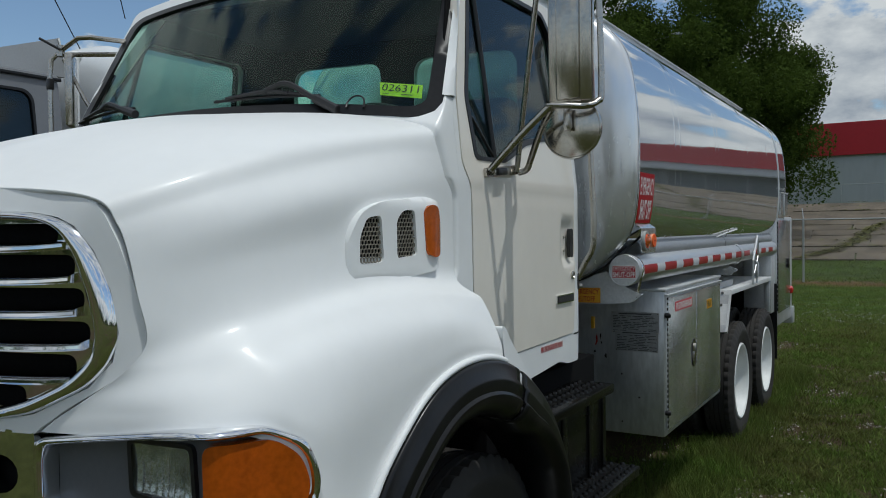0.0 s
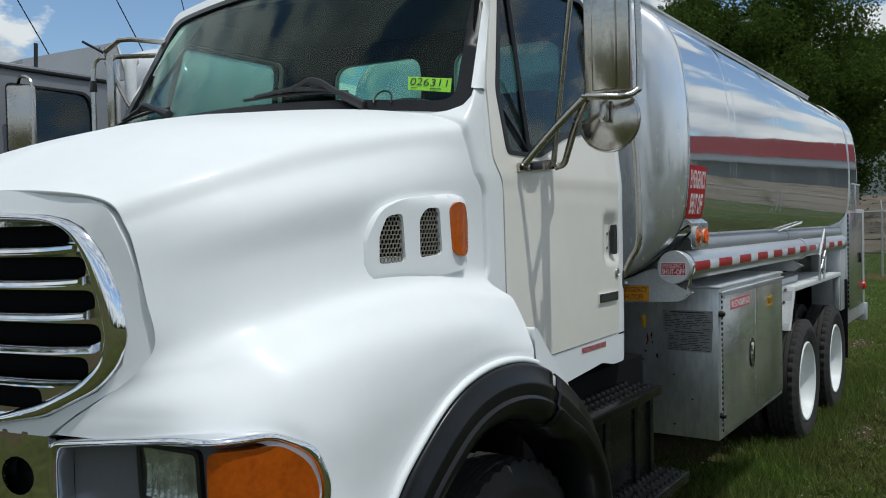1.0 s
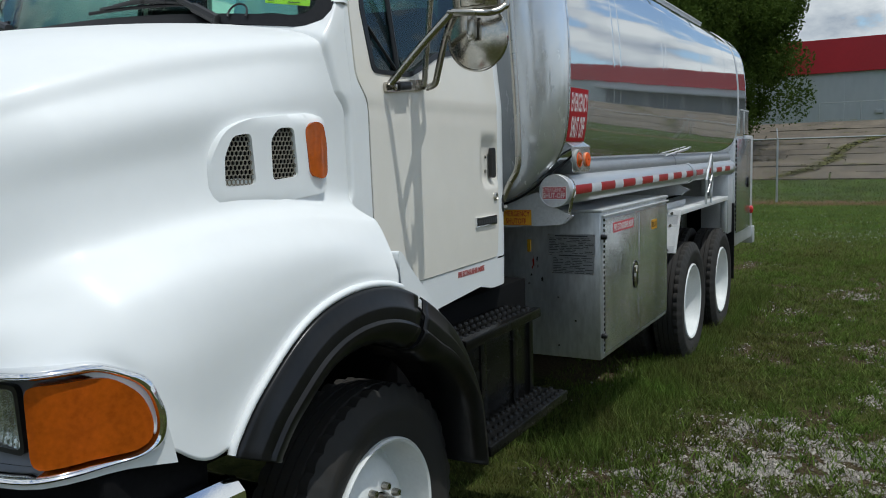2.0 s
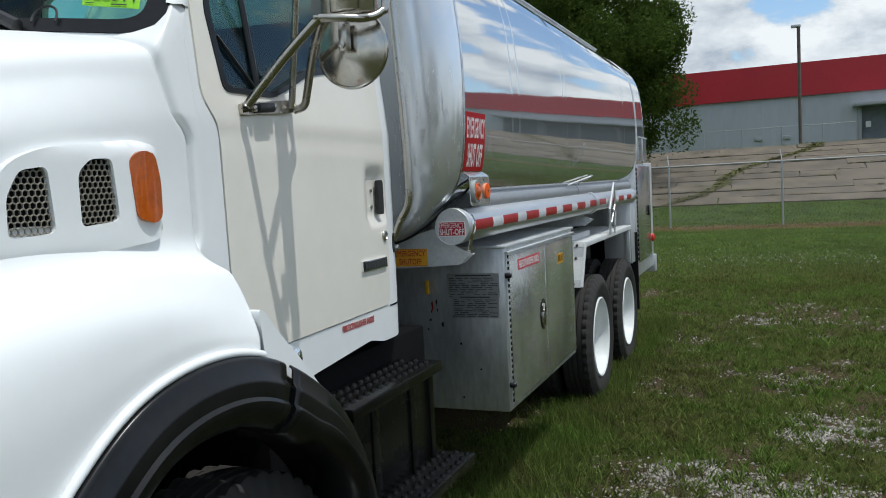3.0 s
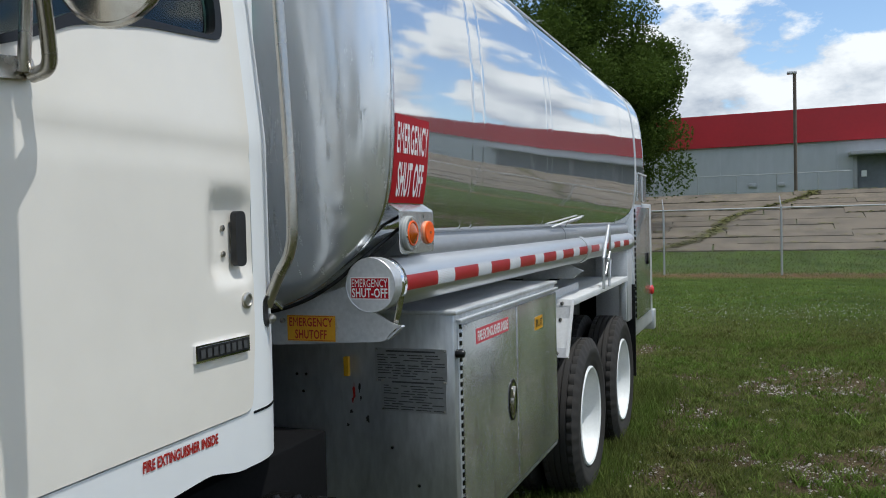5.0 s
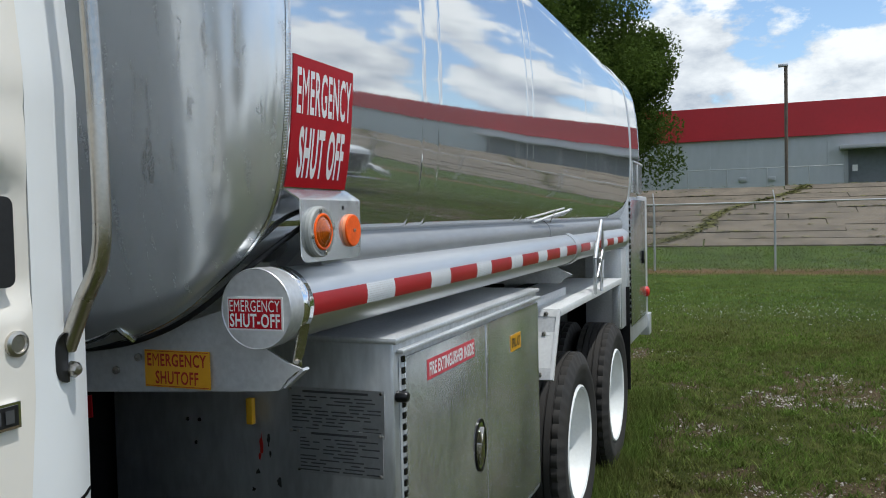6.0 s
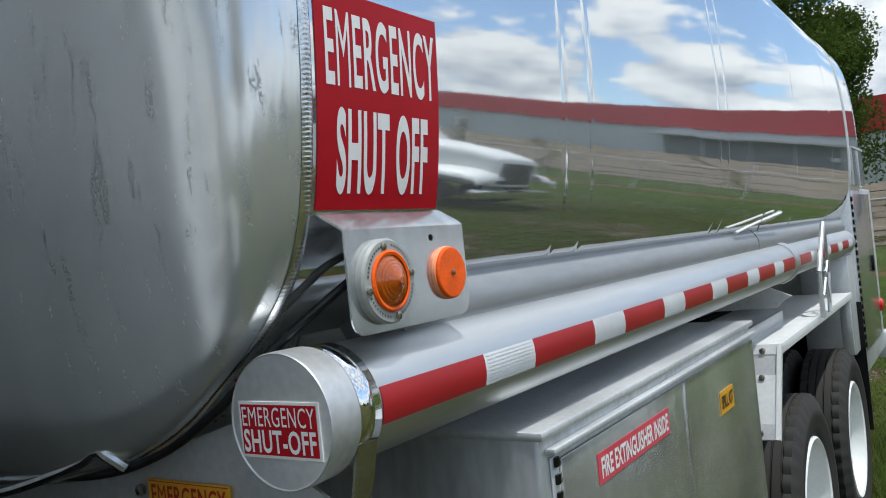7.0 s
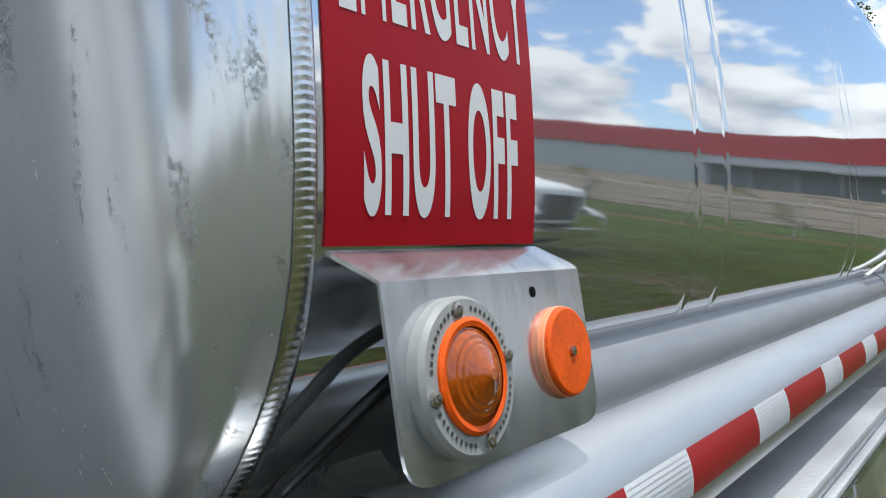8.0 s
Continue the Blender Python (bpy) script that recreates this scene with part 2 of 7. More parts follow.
def add_scuffs(m, centre, spread):
    """Dull dark rub marks in uneven streaks round a place, mixed over a finished metal."""
    n, l = m.node_tree.nodes, m.node_tree.links
    b = n["Principled BSDF"]
    co, mp, near = n.new("ShaderNodeTexCoord"), n.new("ShaderNodeMapping"), n.new("ShaderNodeMapping")
    l.new(co.outputs["Object"], mp.inputs["Vector"])
    l.new(co.outputs["Object"], near.inputs["Vector"])
    mp.inputs["Rotation"].default_value, mp.inputs["Scale"].default_value = (0, radians(-14), 0), (1.0, 0.3, 0.13)
    near.inputs["Location"].default_value = tuple(-c / s for c, s in zip(centre, spread))
    near.inputs["Scale"].default_value = tuple(1 / s for s in spread)

    def limit(src, lo, hi):
        r = n.new("ShaderNodeMapRange")
        r.inputs["From Min"].default_value, r.inputs["From Max"].default_value = lo, hi
        l.new(src, r.inputs["Value"])
        return r.outputs[0]

    def times(p, q):
        w = n.new("ShaderNodeMath")
        w.operation = "MULTIPLY"
        l.new(p, w.inputs[0])
        l.new(q, w.inputs[1])
        return w.outputs[0]

    def noise_of(scale, detail, vec):
        t = n.new("ShaderNodeTexNoise")
        t.inputs["Scale"].default_value, t.inputs["Detail"].default_value, t.inputs["Roughness"].default_value = scale, detail, 0.62
        l.new(vec, t.inputs["Vector"])
        return t.outputs["Fac"]

    ball = n.new("ShaderNodeTexGradient")
    ball.gradient_type = "SPHERICAL"
    l.new(near.outputs[0], ball.inputs[0])
    streaks = limit(noise_of(52.0, 5, mp.outputs[0]), 0.555, 0.635)
    crumbs = limit(noise_of(210.0, 4, co.outputs["Object"]), 0.40, 0.66)
    mask = times(times(streaks, crumbs), limit(ball.outputs["Fac"], 0.05, 0.6))
    mix = n.new("ShaderNodeMix")
    mix.data_type = "RGBA"
    l.new(mask, mix.inputs[0])
    l.new(b.inputs["Base Color"].links[0].from_socket, mix.inputs[6])
    mix.inputs[7].default_value = (0.23, 0.22, 0.205, 1)
    l.new(mix.outputs[2], b.inputs["Base Color"])
    haze = limit(noise_of(2.4, 6, mp.outputs[0]), 0.40, 0.62)
    add = n.new("ShaderNodeMath")
    add.operation, add.inputs[1].default_value = "MULTIPLY_ADD", 0.06
    l.new(haze, add.inputs[0])
    l.new(b.inputs["Roughness"].links[0].from_socket, add.inputs[2])
    more = n.new("ShaderNodeMath")
    more.operation, more.inputs[1].default_value = "MULTIPLY_ADD", 0.4
    l.new(mask, more.inputs[0])
    l.new(add.outputs[0], more.inputs[2])
    l.new(more.outputs[0], b.inputs["Roughness"])


add_scuffs(HEADSKIN, (1.06, 4.2, 2.08), (0.46, 0.7, 0.50))


def ground_material():
    """Grass over pale soil with gravel showing through; short turf further off."""
    m = bpy.data.materials.new("turf_and_soil")
    m.use_nodes = True
    n, l = m.node_tree.nodes, m.node_tree.links
    b = n["Principled BSDF"]
    b.inputs["Roughness"].default_value = 1.0
    b.inputs["Specular IOR Level"].default_value = 0.08
    co = n.new("ShaderNodeTexCoord")

    def noise_at(scale, detail, rough=0.55):
        t = n.new("ShaderNodeTexNoise")
        t.inputs["Scale"].default_value, t.inputs["Detail"].default_value, t.inputs["Roughness"].default_value = scale, detail, rough
        l.new(co.outputs["Object"], t.inputs["Vector"])
        return t.outputs["Fac"]

    def ramp_of(src, a, ca, z, cz):
        r = n.new("ShaderNodeValToRGB")
        r.color_ramp.elements[0].position, r.color_ramp.elements[1].position = a, z
        r.color_ramp.elements[0].color, r.color_ramp.elements[1].color = (*ca, 1), (*cz, 1)
        l.new(src, r.inputs[0])
        return r.outputs[0]

    def blend(fac, a, z):
        x = n.new("ShaderNodeMix")
        x.data_type = "RGBA"
        l.new(fac, x.inputs[0])
        l.new(a, x.inputs[6])
        l.new(z, x.inputs[7])
        return x.outputs[2]

    turf = ramp_of(noise_at(7.0, 8, 0.7), 0.35, (0.030, 0.042, 0.010), 0.65, (0.092, 0.102, 0.030))
    dry = ramp_of(noise_at(45.0, 6, 0.75), 0.36, (0.026, 0.020, 0.011), 0.66, (0.135, 0.108, 0.064))
    worn = n.new("ShaderNodeAttribute")
    worn.attribute_name = "bare"
    ragged = n.new("ShaderNodeMath")
    ragged.operation, ragged.inputs[1].default_value = "MULTIPLY_ADD", 0.9
    l.new(noise_at(5.0, 8, 0.75), ragged.inputs[0])
    l.new(worn.outputs["Fac"], ragged.inputs[2])
    patches = ramp_of(ragged.outputs[0], 0.86, (0, 0, 0), 1.50, (1, 1, 1))
    colour = blend(patches, turf, dry)
    lush = ramp_of(noise_at(1.4, 10, 0.78), 0.36, (0.030, 0.056, 0.010), 0.64, (0.072, 0.114, 0.026))
    soil = ramp_of(noise_at(9.0, 6, 0.7), 0.35, (0.080, 0.050, 0.028), 0.68, (0.190, 0.130, 0.078))
    part_xyz = n.new("ShaderNodeSeparateXYZ")
    l.new(co.outputs["Object"], part_xyz.inputs[0])

    def along(a, b):
        """0 at y = a, 1 at y = b, with a ragged edge."""
        w = n.new("ShaderNodeMath")
        w.operation, w.inputs[1].default_value = "MULTIPLY_ADD", 2.2
        l.new(noise_at(0.6, 6, 0.65), w.inputs[0])
        l.new(part_xyz.outputs[1], w.inputs[2])
        r = n.new("ShaderNodeMapRange")
        r.inputs["From Min"].default_value, r.inputs["From Max"].default_value = a + 1.1, b + 1.1
        l.new(w.outputs[0], r.inputs["Value"])
        return r.outputs[0]

    def both_of(p, q):
        w = n.new("ShaderNodeMath")
        w.operation = "MULTIPLY"
        l.new(p, w.inputs[0])
        l.new(q, w.inputs[1])
        return w.outputs[0]

    colour = blend(along(16.0, 21.0), colour, lush)
    colour = blend(both_of(along(28.9, 29.9), along(32.0, 31.2)), colour, soil)
    broad = ramp_of(noise_at(0.35, 5, 0.6), 0.4, (0.82, 0.78, 0.75), 0.6, (1.12, 1.06, 1.0))
    mul = n.new("ShaderNodeMix")
    mul.data_type, mul.blend_type = "RGBA", "MULTIPLY"
    mul.inputs[0].default_value = 1.0
    l.new(colour, mul.inputs[6])
    l.new(broad, mul.inputs[7])
    l.new(mul.outputs[2], b.inputs["Base Color"])
    bp = n.new("ShaderNodeBump")
    bp.inputs["Strength"].default_value, bp.inputs["Distance"].default_value = 0.8, 0.05
    l.new(noise_at(30.0, 6, 0.7), bp.inputs["Height"])
    l.new(bp.outputs[0], b.inputs["Normal"])
    return m


def glass_material(name, tint, least=0.04):
    """A thin pane: tinted see-through with a mirror gloss that grows at grazing angles."""
    m = bpy.data.materials.new(name)
    m.use_nodes = True
    n, l = m.node_tree.nodes, m.node_tree.links
    n.remove(n["Principled BSDF"])
    clear, gloss, mix = n.new("ShaderNodeBsdfTransparent"), n.new("ShaderNodeBsdfGlossy"), n.new("ShaderNodeMixShader")
    weight, power, rng = n.new("ShaderNodeLayerWeight"), n.new("ShaderNodeMath"), n.new("ShaderNodeMapRange")
    power.operation, power.inputs[1].default_value = "POWER", 5.0
    rng.inputs["To Min"].default_value, rng.inputs["To Max"].default_value = least, 0.9
    l.new(weight.outputs["Facing"], power.inputs[0])
    l.new(power.outputs[0], rng.inputs["Value"])
    clear.inputs["Color"].default_value = (*tint, 1)
    gloss.inputs["Roughness"].default_value = 0.01
    l.new(rng.outputs[0], mix.inputs[0])
    l.new(clear.outputs[0], mix.inputs[1])
    l.new(gloss.outputs[0], mix.inputs[2])
    l.new(mix.outputs[0], n["Material Output"].inputs["Surface"])
    return m


def let_light_through(m, share):
    """Thin leaves pass part of the light that falls on their far side."""
    n, l = m.node_tree.nodes, m.node_tree.links
    b, out = n["Principled BSDF"], n["Material Output"]
    thin, mix = n.new("ShaderNodeBsdfTranslucent"), n.new("ShaderNodeMixShader")
    mix.inputs[0].default_value = share
    l.new(b.inputs["Base Color"].links[0].from_socket, thin.inputs["Color"])
    l.new(b.outputs[0], mix.inputs[1])
    l.new(thin.outputs[0], mix.inputs[2])
    l.new(mix.outputs[0], out.inputs["Surface"])


for leaf_stuff in (LEAF, BLADE, FARLEAF):
    let_light_through(leaf_stuff, 0.4)

GROUND = ground_material()
SCREEN = glass_material("green_tinted_screen", (0.74, 0.90, 0.83), 0.022)
PANE = glass_material("dark_tinted_pane", (0.50, 0.62, 0.62), 0.05)
CLEAR = glass_material("clear_lens", (0.92, 0.94, 0.94), 0.04)


# ---------------------------------------------------------------- mesh helpers
def world_of(ob):
    return (world_of(ob.parent) @ ob.matrix_parent_inverse if ob.parent else Matrix()) @ ob.matrix_basis


def attach(ob, parent):
    if parent is not None:
        ob.parent = parent
        ob.matrix_parent_inverse = world_of(parent).inverted()
    return ob


SKEW = [0.0]


def skewed(p):
    """The cab stands a few degrees out of square with its far side forward."""
    return (p[0], p[1] + SKEW[0] * (p[0] - 1.0) * min(1.0, max(0.0, (p[1] - 1.1) / 1.3)), p[2])


def mesh_ob(name, verts, faces, material, parent=None, label="", smooth=35):
    """One mesh object from points and faces, in world places, under a parent."""
    me = bpy.data.meshes.new(name)
    me.from_pydata([skewed(v) for v in verts], [], [tuple(f) for f in faces])
    me.materials.append(material)
    bm = bmesh.new()
    bm.from_mesh(me)
    bmesh.ops.recalc_face_normals(bm, faces=bm.faces[:])
    bm.to_mesh(me)
    bm.free()
    if smooth:
        me.polygons.foreach_set("use_smooth", [True] * len(me.polygons))
        me.set_sharp_from_angle(angle=radians(smooth))
    ob = attach(new(name, me), parent)
    return tagged(ob, label=label)


def part(name, bm, material, parent=None, label="", smooth=35):
    me = bpy.data.meshes.new(name)
    for v in bm.verts:
        v.co = skewed(v.co)
    bmesh.ops.recalc_face_normals(bm, faces=bm.faces[:])
    bm.to_mesh(me)
    bm.free()
    me.materials.append(material)
    if smooth:
        me.polygons.foreach_set("use_smooth", [True] * len(me.polygons))
        me.set_sharp_from_angle(angle=radians(smooth))
    return tagged(attach(new(name, me), parent), label=label)


def thing(name, place, label, category, kind="", group=""):
    ob = new(name)
    ob.location = place
    return tagged(ob, label, category, group, kind)


def add_box(bm, lo, hi, bevel=0.0, m=None, segments=2):
    """A box from corner to corner with rounded edges, added to bm."""
    lo, hi = Vector(lo), Vector(hi)
    b = bmesh.new()
    bmesh.ops.create_cube(b, size=1.0, matrix=Matrix.Translation((lo + hi) / 2) @ Matrix.Diagonal((*(hi - lo), 1)))
    if bevel:
        bmesh.ops.bevel(b, geom=b.edges[:], offset=bevel, segments=segments, profile=0.5, affect="EDGES")
    if m is not None:
        bmesh.ops.transform(b, matrix=m, verts=b.verts[:])
    me = bpy.data.meshes.new("tmp")
    b.to_mesh(me)
    b.free()
    bm.from_mesh(me)
    bpy.data.meshes.remove(me)
    return bm


def box_part(name, lo, hi, material, parent=None, bevel=0.004, label="", m=None):
    return part(name, add_box(bmesh.new(), lo, hi, bevel, m), material, parent, label)


def spline(points, n):
    """n points on a smooth curve through the given ones (Catmull-Rom), along the first axis."""
    P = np.asarray(points, float)
    P = np.concatenate([2 * P[:1] - P[1:2], P, 2 * P[-1:] - P[-2:-1]])
    k = len(P) - 3
    s = np.linspace(0, k, n)
    i = np.minimum(s.astype(int), k - 1)
    f = (s - i).reshape((-1,) + (1,) * (P.ndim - 1))
    a, b, c, d = P[i], P[i + 1], P[i + 2], P[i + 3]
    return 0.5 * (2 * b + (c - a) * f + (2 * a - 5 * b + 4 * c - d) * f**2 + (3 * b - 3 * c + d - a) * f**3)


def grid_faces(rows, cols, closed=False, base=0):
    out = []
    for r in range(rows - 1):
        for c in range(cols if closed else cols - 1):
            d = (c + 1) % cols
            out.append((base + r * cols + c, base + r * cols + d, base + (r + 1) * cols + d, base + (r + 1) * cols + c))
    return out


def tube_mesh(path, radius, sides=12, smooth_to=0):
    """Points and faces of a round bar along a path, with flat ends."""
    P = spline(path, smooth_to) if smooth_to else np.asarray(path, float)
    t = np.gradient(P, axis=0)
    t /= np.linalg.norm(t, axis=1)[:, None]
    up = np.array([0.0, 0, 1]) if abs(t[0][2]) < 0.9 else np.array([1.0, 0, 0])
    verts, u = [], np.cross(t[0], up)
    for p, d in zip(P, t):
        u = u - d * (u @ d)
        u /= np.linalg.norm(u)
        w = np.cross(d, u)
        for k in range(sides):
            a = 2 * math.pi * k / sides
            verts.append(p + radius * (math.cos(a) * u + math.sin(a) * w))
    n = len(P)
    return verts, grid_faces(n, sides, True) + [tuple(range(sides))[::-1], tuple((n - 1) * sides + k for k in range(sides))]


def pipe(name, path, radius, material, parent=None, label="", sides=12, smooth_to=0):
    v, f = tube_mesh(path, radius, sides, smooth_to)
    return mesh_ob(name, v, f, material, parent, label, 40)


def lathe(profile, centre, axis="x", sides=48):
    """Points and faces of a turned shape; profile: (radius, distance along the axis)."""
    verts = []
    for r, h in profile:
        for k in range(sides):
            a = 2 * math.pi * k / sides
            c, s = r * math.cos(a), r * math.sin(a)
            verts.append(Vector(centre) + Vector({"x": (h, c, s), "y": (c, h, s), "z": (c, s, h)}[axis]))
    return verts, grid_faces(len(profile), sides, True)


def turned(name, profile, centre, material, parent=None, label="", axis="x", sides=48, smooth=35):
    v, f = lathe(profile, centre, axis, sides)
    return mesh_ob(name, v, f, material, parent, label, smooth)


def inside(p, loop):
    hit, j = False, len(loop) - 1
    for i in range(len(loop)):
        (xi, yi), (xj, yj) = loop[i], loop[j]
        if (yi > p[1]) != (yj > p[1]) and p[0] < (xj - xi) * (p[1] - yi) / (yj - yi) + xi:
            hit = not hit
        j = i
    return hit


def rounded(loop, radius, n=4):
    """A closed outline with its corners cut round."""
    out = []
    for i, p in enumerate(loop):
        p, a, b = Vector(p), Vector(loop[i - 1]), Vector(loop[(i + 1) % len(loop)])
        ra = min(radius, (a - p).length * 0.45)
        rb = min(radius, (b - p).length * 0.45)
        p0, p1 = p + (a - p).normalized() * ra, p + (b - p).normalized() * rb
        for k in range(n + 1):
            f = k / n
            out.append(tuple((1 - f) ** 2 * p0 + 2 * f * (1 - f) * p + f * f * p1))
    return out


def dense(loop, step):
    out = []
    for i, p in enumerate(loop):
        q = loop[(i + 1) % len(loop)]
        k = max(1, int(math.dist(p, q) / step))
        out += [(p[0] + (q[0] - p[0]) * j / k, p[1] + (q[1] - p[1]) * j / k) for j in range(k)]
    return out


def sheet_mesh(outline, place, thick, holes=(), step=0.08):
    """A panel of that thickness, cut to an outline with holes and laid onto a surface: place(u, v, depth) gives its points."""
    from_loops = [dense(l, step) for l in (outline, *holes)]
    pts, edges = [], []
    for l in from_loops:
        s = len(pts)
        pts += l
        edges += [(s + i, s + (i + 1) % len(l)) for i in range(len(l))]
    us, vs = [p[0] for p in outline], [p[1] for p in outline]
    ring = np.array(pts)
    for u in np.arange(min(us) + step / 2, max(us), step):
        for v in np.arange(min(vs) + step / 2, max(vs), step):
            if inside((u, v), outline) and not any(inside((u, v), h) for h in holes):
                if np.min(np.hypot(ring[:, 0] - u, ring[:, 1] - v)) > step * 0.45:
                    pts.append((u, v))
    co, _, tris, *_ = delaunay([Vector(p) for p in pts], edges, [], 0, 1e-6)
    keep = []
    for t in tris:
        c = (sum(co[i][0] for i in t) / 3, sum(co[i][1] for i in t) / 3)
        if inside(c, outline) and not any(inside(c, h) for h in holes):
            keep.append(tuple(t))
    n = len(co)
    verts = [place(p[0], p[1], 0.0) for p in co] + [place(p[0], p[1], -thick) for p in co]
    faces = keep + [tuple(i + n for i in reversed(t)) for t in keep]
    count = {}
    for t in keep:
        for a, b in zip(t, t[1:] + t[:1]):
            key = (min(a, b), max(a, b))
            count[key] = None if key in count else (a, b)
    faces += [(b, a, a + n, b + n) for e in count.values() if e for a, b in [e]]
    return verts, faces


def sheet(name, outline, place, thick, material, parent=None, label="", holes=(), step=0.08, smooth=35):
    v, f = sheet_mesh(outline, place, thick, holes, step)
    return mesh_ob(name, v, f, material, parent, label, smooth)


def rect(u0, v0, u1, v1):
    return [(u0, v0), (u1, v0), (u1, v1), (u0, v1)]


def words(text, u0, v0, u1, v1, weight=0.03, space=1.0, fine=0.0):
    """Flat letters of the built-in font, stretched into a rectangle: points (u, v) and faces."""
    cu = bpy.data.curves.new("words", "FONT")
    cu.body, cu.offset, cu.resolution_u, cu.align_x, cu.space_character = text, weight, 8 if fine else 3, "CENTER", space
    tmp = new("words", cu)
    me = bpy.data.meshes.new_from_object(tmp.evaluated_get(bpy.context.evaluated_depsgraph_get()))
    co = np.array([v.co[:2] for v in me.vertices])
    faces = [tuple(p.vertices) for p in me.polygons]
    bpy.data.objects.remove(tmp)
    bpy.data.curves.remove(cu)
    bpy.data.meshes.remove(me)
    lo, hi = co.min(0), co.max(0)
    co = (co - lo) / (hi - lo) * [u1 - u0, v1 - v0] + [u0, v0]
    if fine:
        bm = bmesh.new()
        vs = [bm.verts.new((p[0], p[1], 0)) for p in co]
        for f in faces:
            bm.faces.new([vs[i] for i in f])
        bmesh.ops.triangulate(bm, faces=bm.faces[:])
        for _ in range(4):
            long = [e for e in bm.edges if e.calc_length() > fine]
            if long:
                bmesh.ops.subdivide_edges(bm, edges=long, cuts=1)
                bmesh.ops.triangulate(bm, faces=bm.faces[:])
        bm.verts.index_update()
        co = np.array([v.co[:2] for v in bm.verts])
        faces = [tuple(v.index for v in f.verts) for f in bm.faces]
        bm.free()
    return co, faces


def lettering(name, lines, place, material, parent=None, label="", weight=0.03, depth=0.0012, space=1.0, fine=0.0):
    """Several lines of letters as one mesh, laid onto a surface. lines: text, u0, v0, u1, v1."""
    verts, faces = [], []
    for text, *r in lines:
        co, f = words(text, *r, weight=weight, space=space, fine=fine)
        faces += [tuple(i + len(verts) for i in t) for t in f]
        verts += [place(u, v, depth) for u, v in co]
    return mesh_ob(name, verts, faces, material, parent, label, 0)


def bars(name, rects, place, material, parent=None, label="", depth=0.0012):
    verts, faces = [], []
    for u0, v0, u1, v1 in rects:
        s = len(verts)
        verts += [place(u, v, depth) for u, v in rect(u0, v0, u1, v1)]
        faces.append((s, s + 1, s + 2, s + 3))
    return mesh_ob(name, verts, faces, material, parent, label, 0)


def side_at(x):
    """A surface that faces the near side of the truck: u runs along the truck, v up."""
    return lambda u, v, d: (x + d, u, v)


def front_at(y):
    """A surface that faces forward: u runs to the near side, v up."""
    return lambda u, v, d: (u, y - d, v)


# ---------------------------------------------------------------- the setting
def ground_height(x, y):
    """Flat yard, a grassy rise behind the fence, the paved bank and the yard on top of it."""
    z = np.interp(y + 0.03 * x, [30.5, 33, 38, 50, 52], [0, 0.05, 0.5, 3.2, 3.3])
    near = max(0.0, 1 - max(abs(x - 3), abs(y - 12) * 0.7) / 16)
    return float(z + near * 0.018 * noise.noise((x * 0.9, y * 0.9, 0)) + near * 0.010 * noise.noise((x * 4, y * 4, 3)) - 0.02)


PATCHES = ((1.35, 4.45, 0.45, 0.7), (2.2, 5.4, 0.5, 0.8), (1.45, 12.2, 0.35, 0.5), (2.65, 13.1, 0.55, 0.5), (2.7, 11.7, 0.4, 0.4), (1.6, 10.3, 0.55, 0.8), (3.0, 10.7, 0.3, 0.3), (2.95, 8.7, 0.6, 0.6), (3.15, 9.1, 0.4, 0.4), (2.0, 8.7, 0.5, 0.4), (3.2, 7.2, 0.8, 0.8))


BEDS = ((1.95, 4.95, 0.28, 0.22), (2.35, 5.25, 0.45, 0.30), (2.15, 5.80, 0.32, 0.22), (2.85, 5.45, 0.30, 0.35), (1.62, 4.62, 0.25, 0.2), (2.6, 4.6, 0.4, 0.25), (2.95, 6.9, 0.3, 0.3))


def bare(x, y):
    """How worn and stony the yard is at a place, 0 to 1."""
    p = 0.55 * noise.noise((x * 0.42 + 3.1, y * 0.42, 0.5)) + 0.45 * noise.noise((x * 1.3, y * 1.3, 7.5))
    for px, py, rx, ry in PATCHES:
        p += 0.36 * math.exp(-(((x - px) / rx) ** 2 + ((y - py) / ry) ** 2))
    for px, py, rx, ry in BEDS:
        p += 0.55 * math.exp(-(((x - px) / rx) ** 2 + ((y - py) / ry) ** 2))
    p += 0.34 * noise.noise((x * 4.6, y * 4.6, 2.5)) + 0.2 * noise.noise((x * 11, y * 11, 5.5))
    p -= 0.6 * min(1.0, max(0.0, (y - 15.0) / 4.0))
    return min(1.0, max(0.0, 0.36 + 2.4 * (p - 0.10)))


def build_ground():
    def steps(lo, a, b, hi, fine):
        mid = np.arange(a, b, fine)
        return np.concatenate([a - np.geomspace(1, a - lo + 1, 14)[::-1] + 1 - 1e-3, mid, b + np.geomspace(1, hi - b + 1, 14) - 1 + 1e-3])

    xs, ys = steps(-1500, -6, 13, 1500, 0.24), steps(-1500, -2, 54, 1500, 0.28)
    verts = [(x, y, ground_height(x, y)) for y in ys for x in xs]
    ob = mesh_ob("ground", verts, grid_faces(len(ys), len(xs)), GROUND, None, "", 60)
    worn = ob.data.attributes.new("bare", "FLOAT", "POINT")
    worn.data.foreach_set("value", [bare(v[0], v[1]) for v in verts])
    tagged(ob, "patchy mown grass over pale soil and gravel", "ground", kind="structure")


build_ground()


def bank_place(u, s):
    """u runs along the bank, s up its slope."""
    y = 38.0 - 0.03 * u + 12.0 * s
    return Vector((u, y, 0.5 + 2.7 * s))


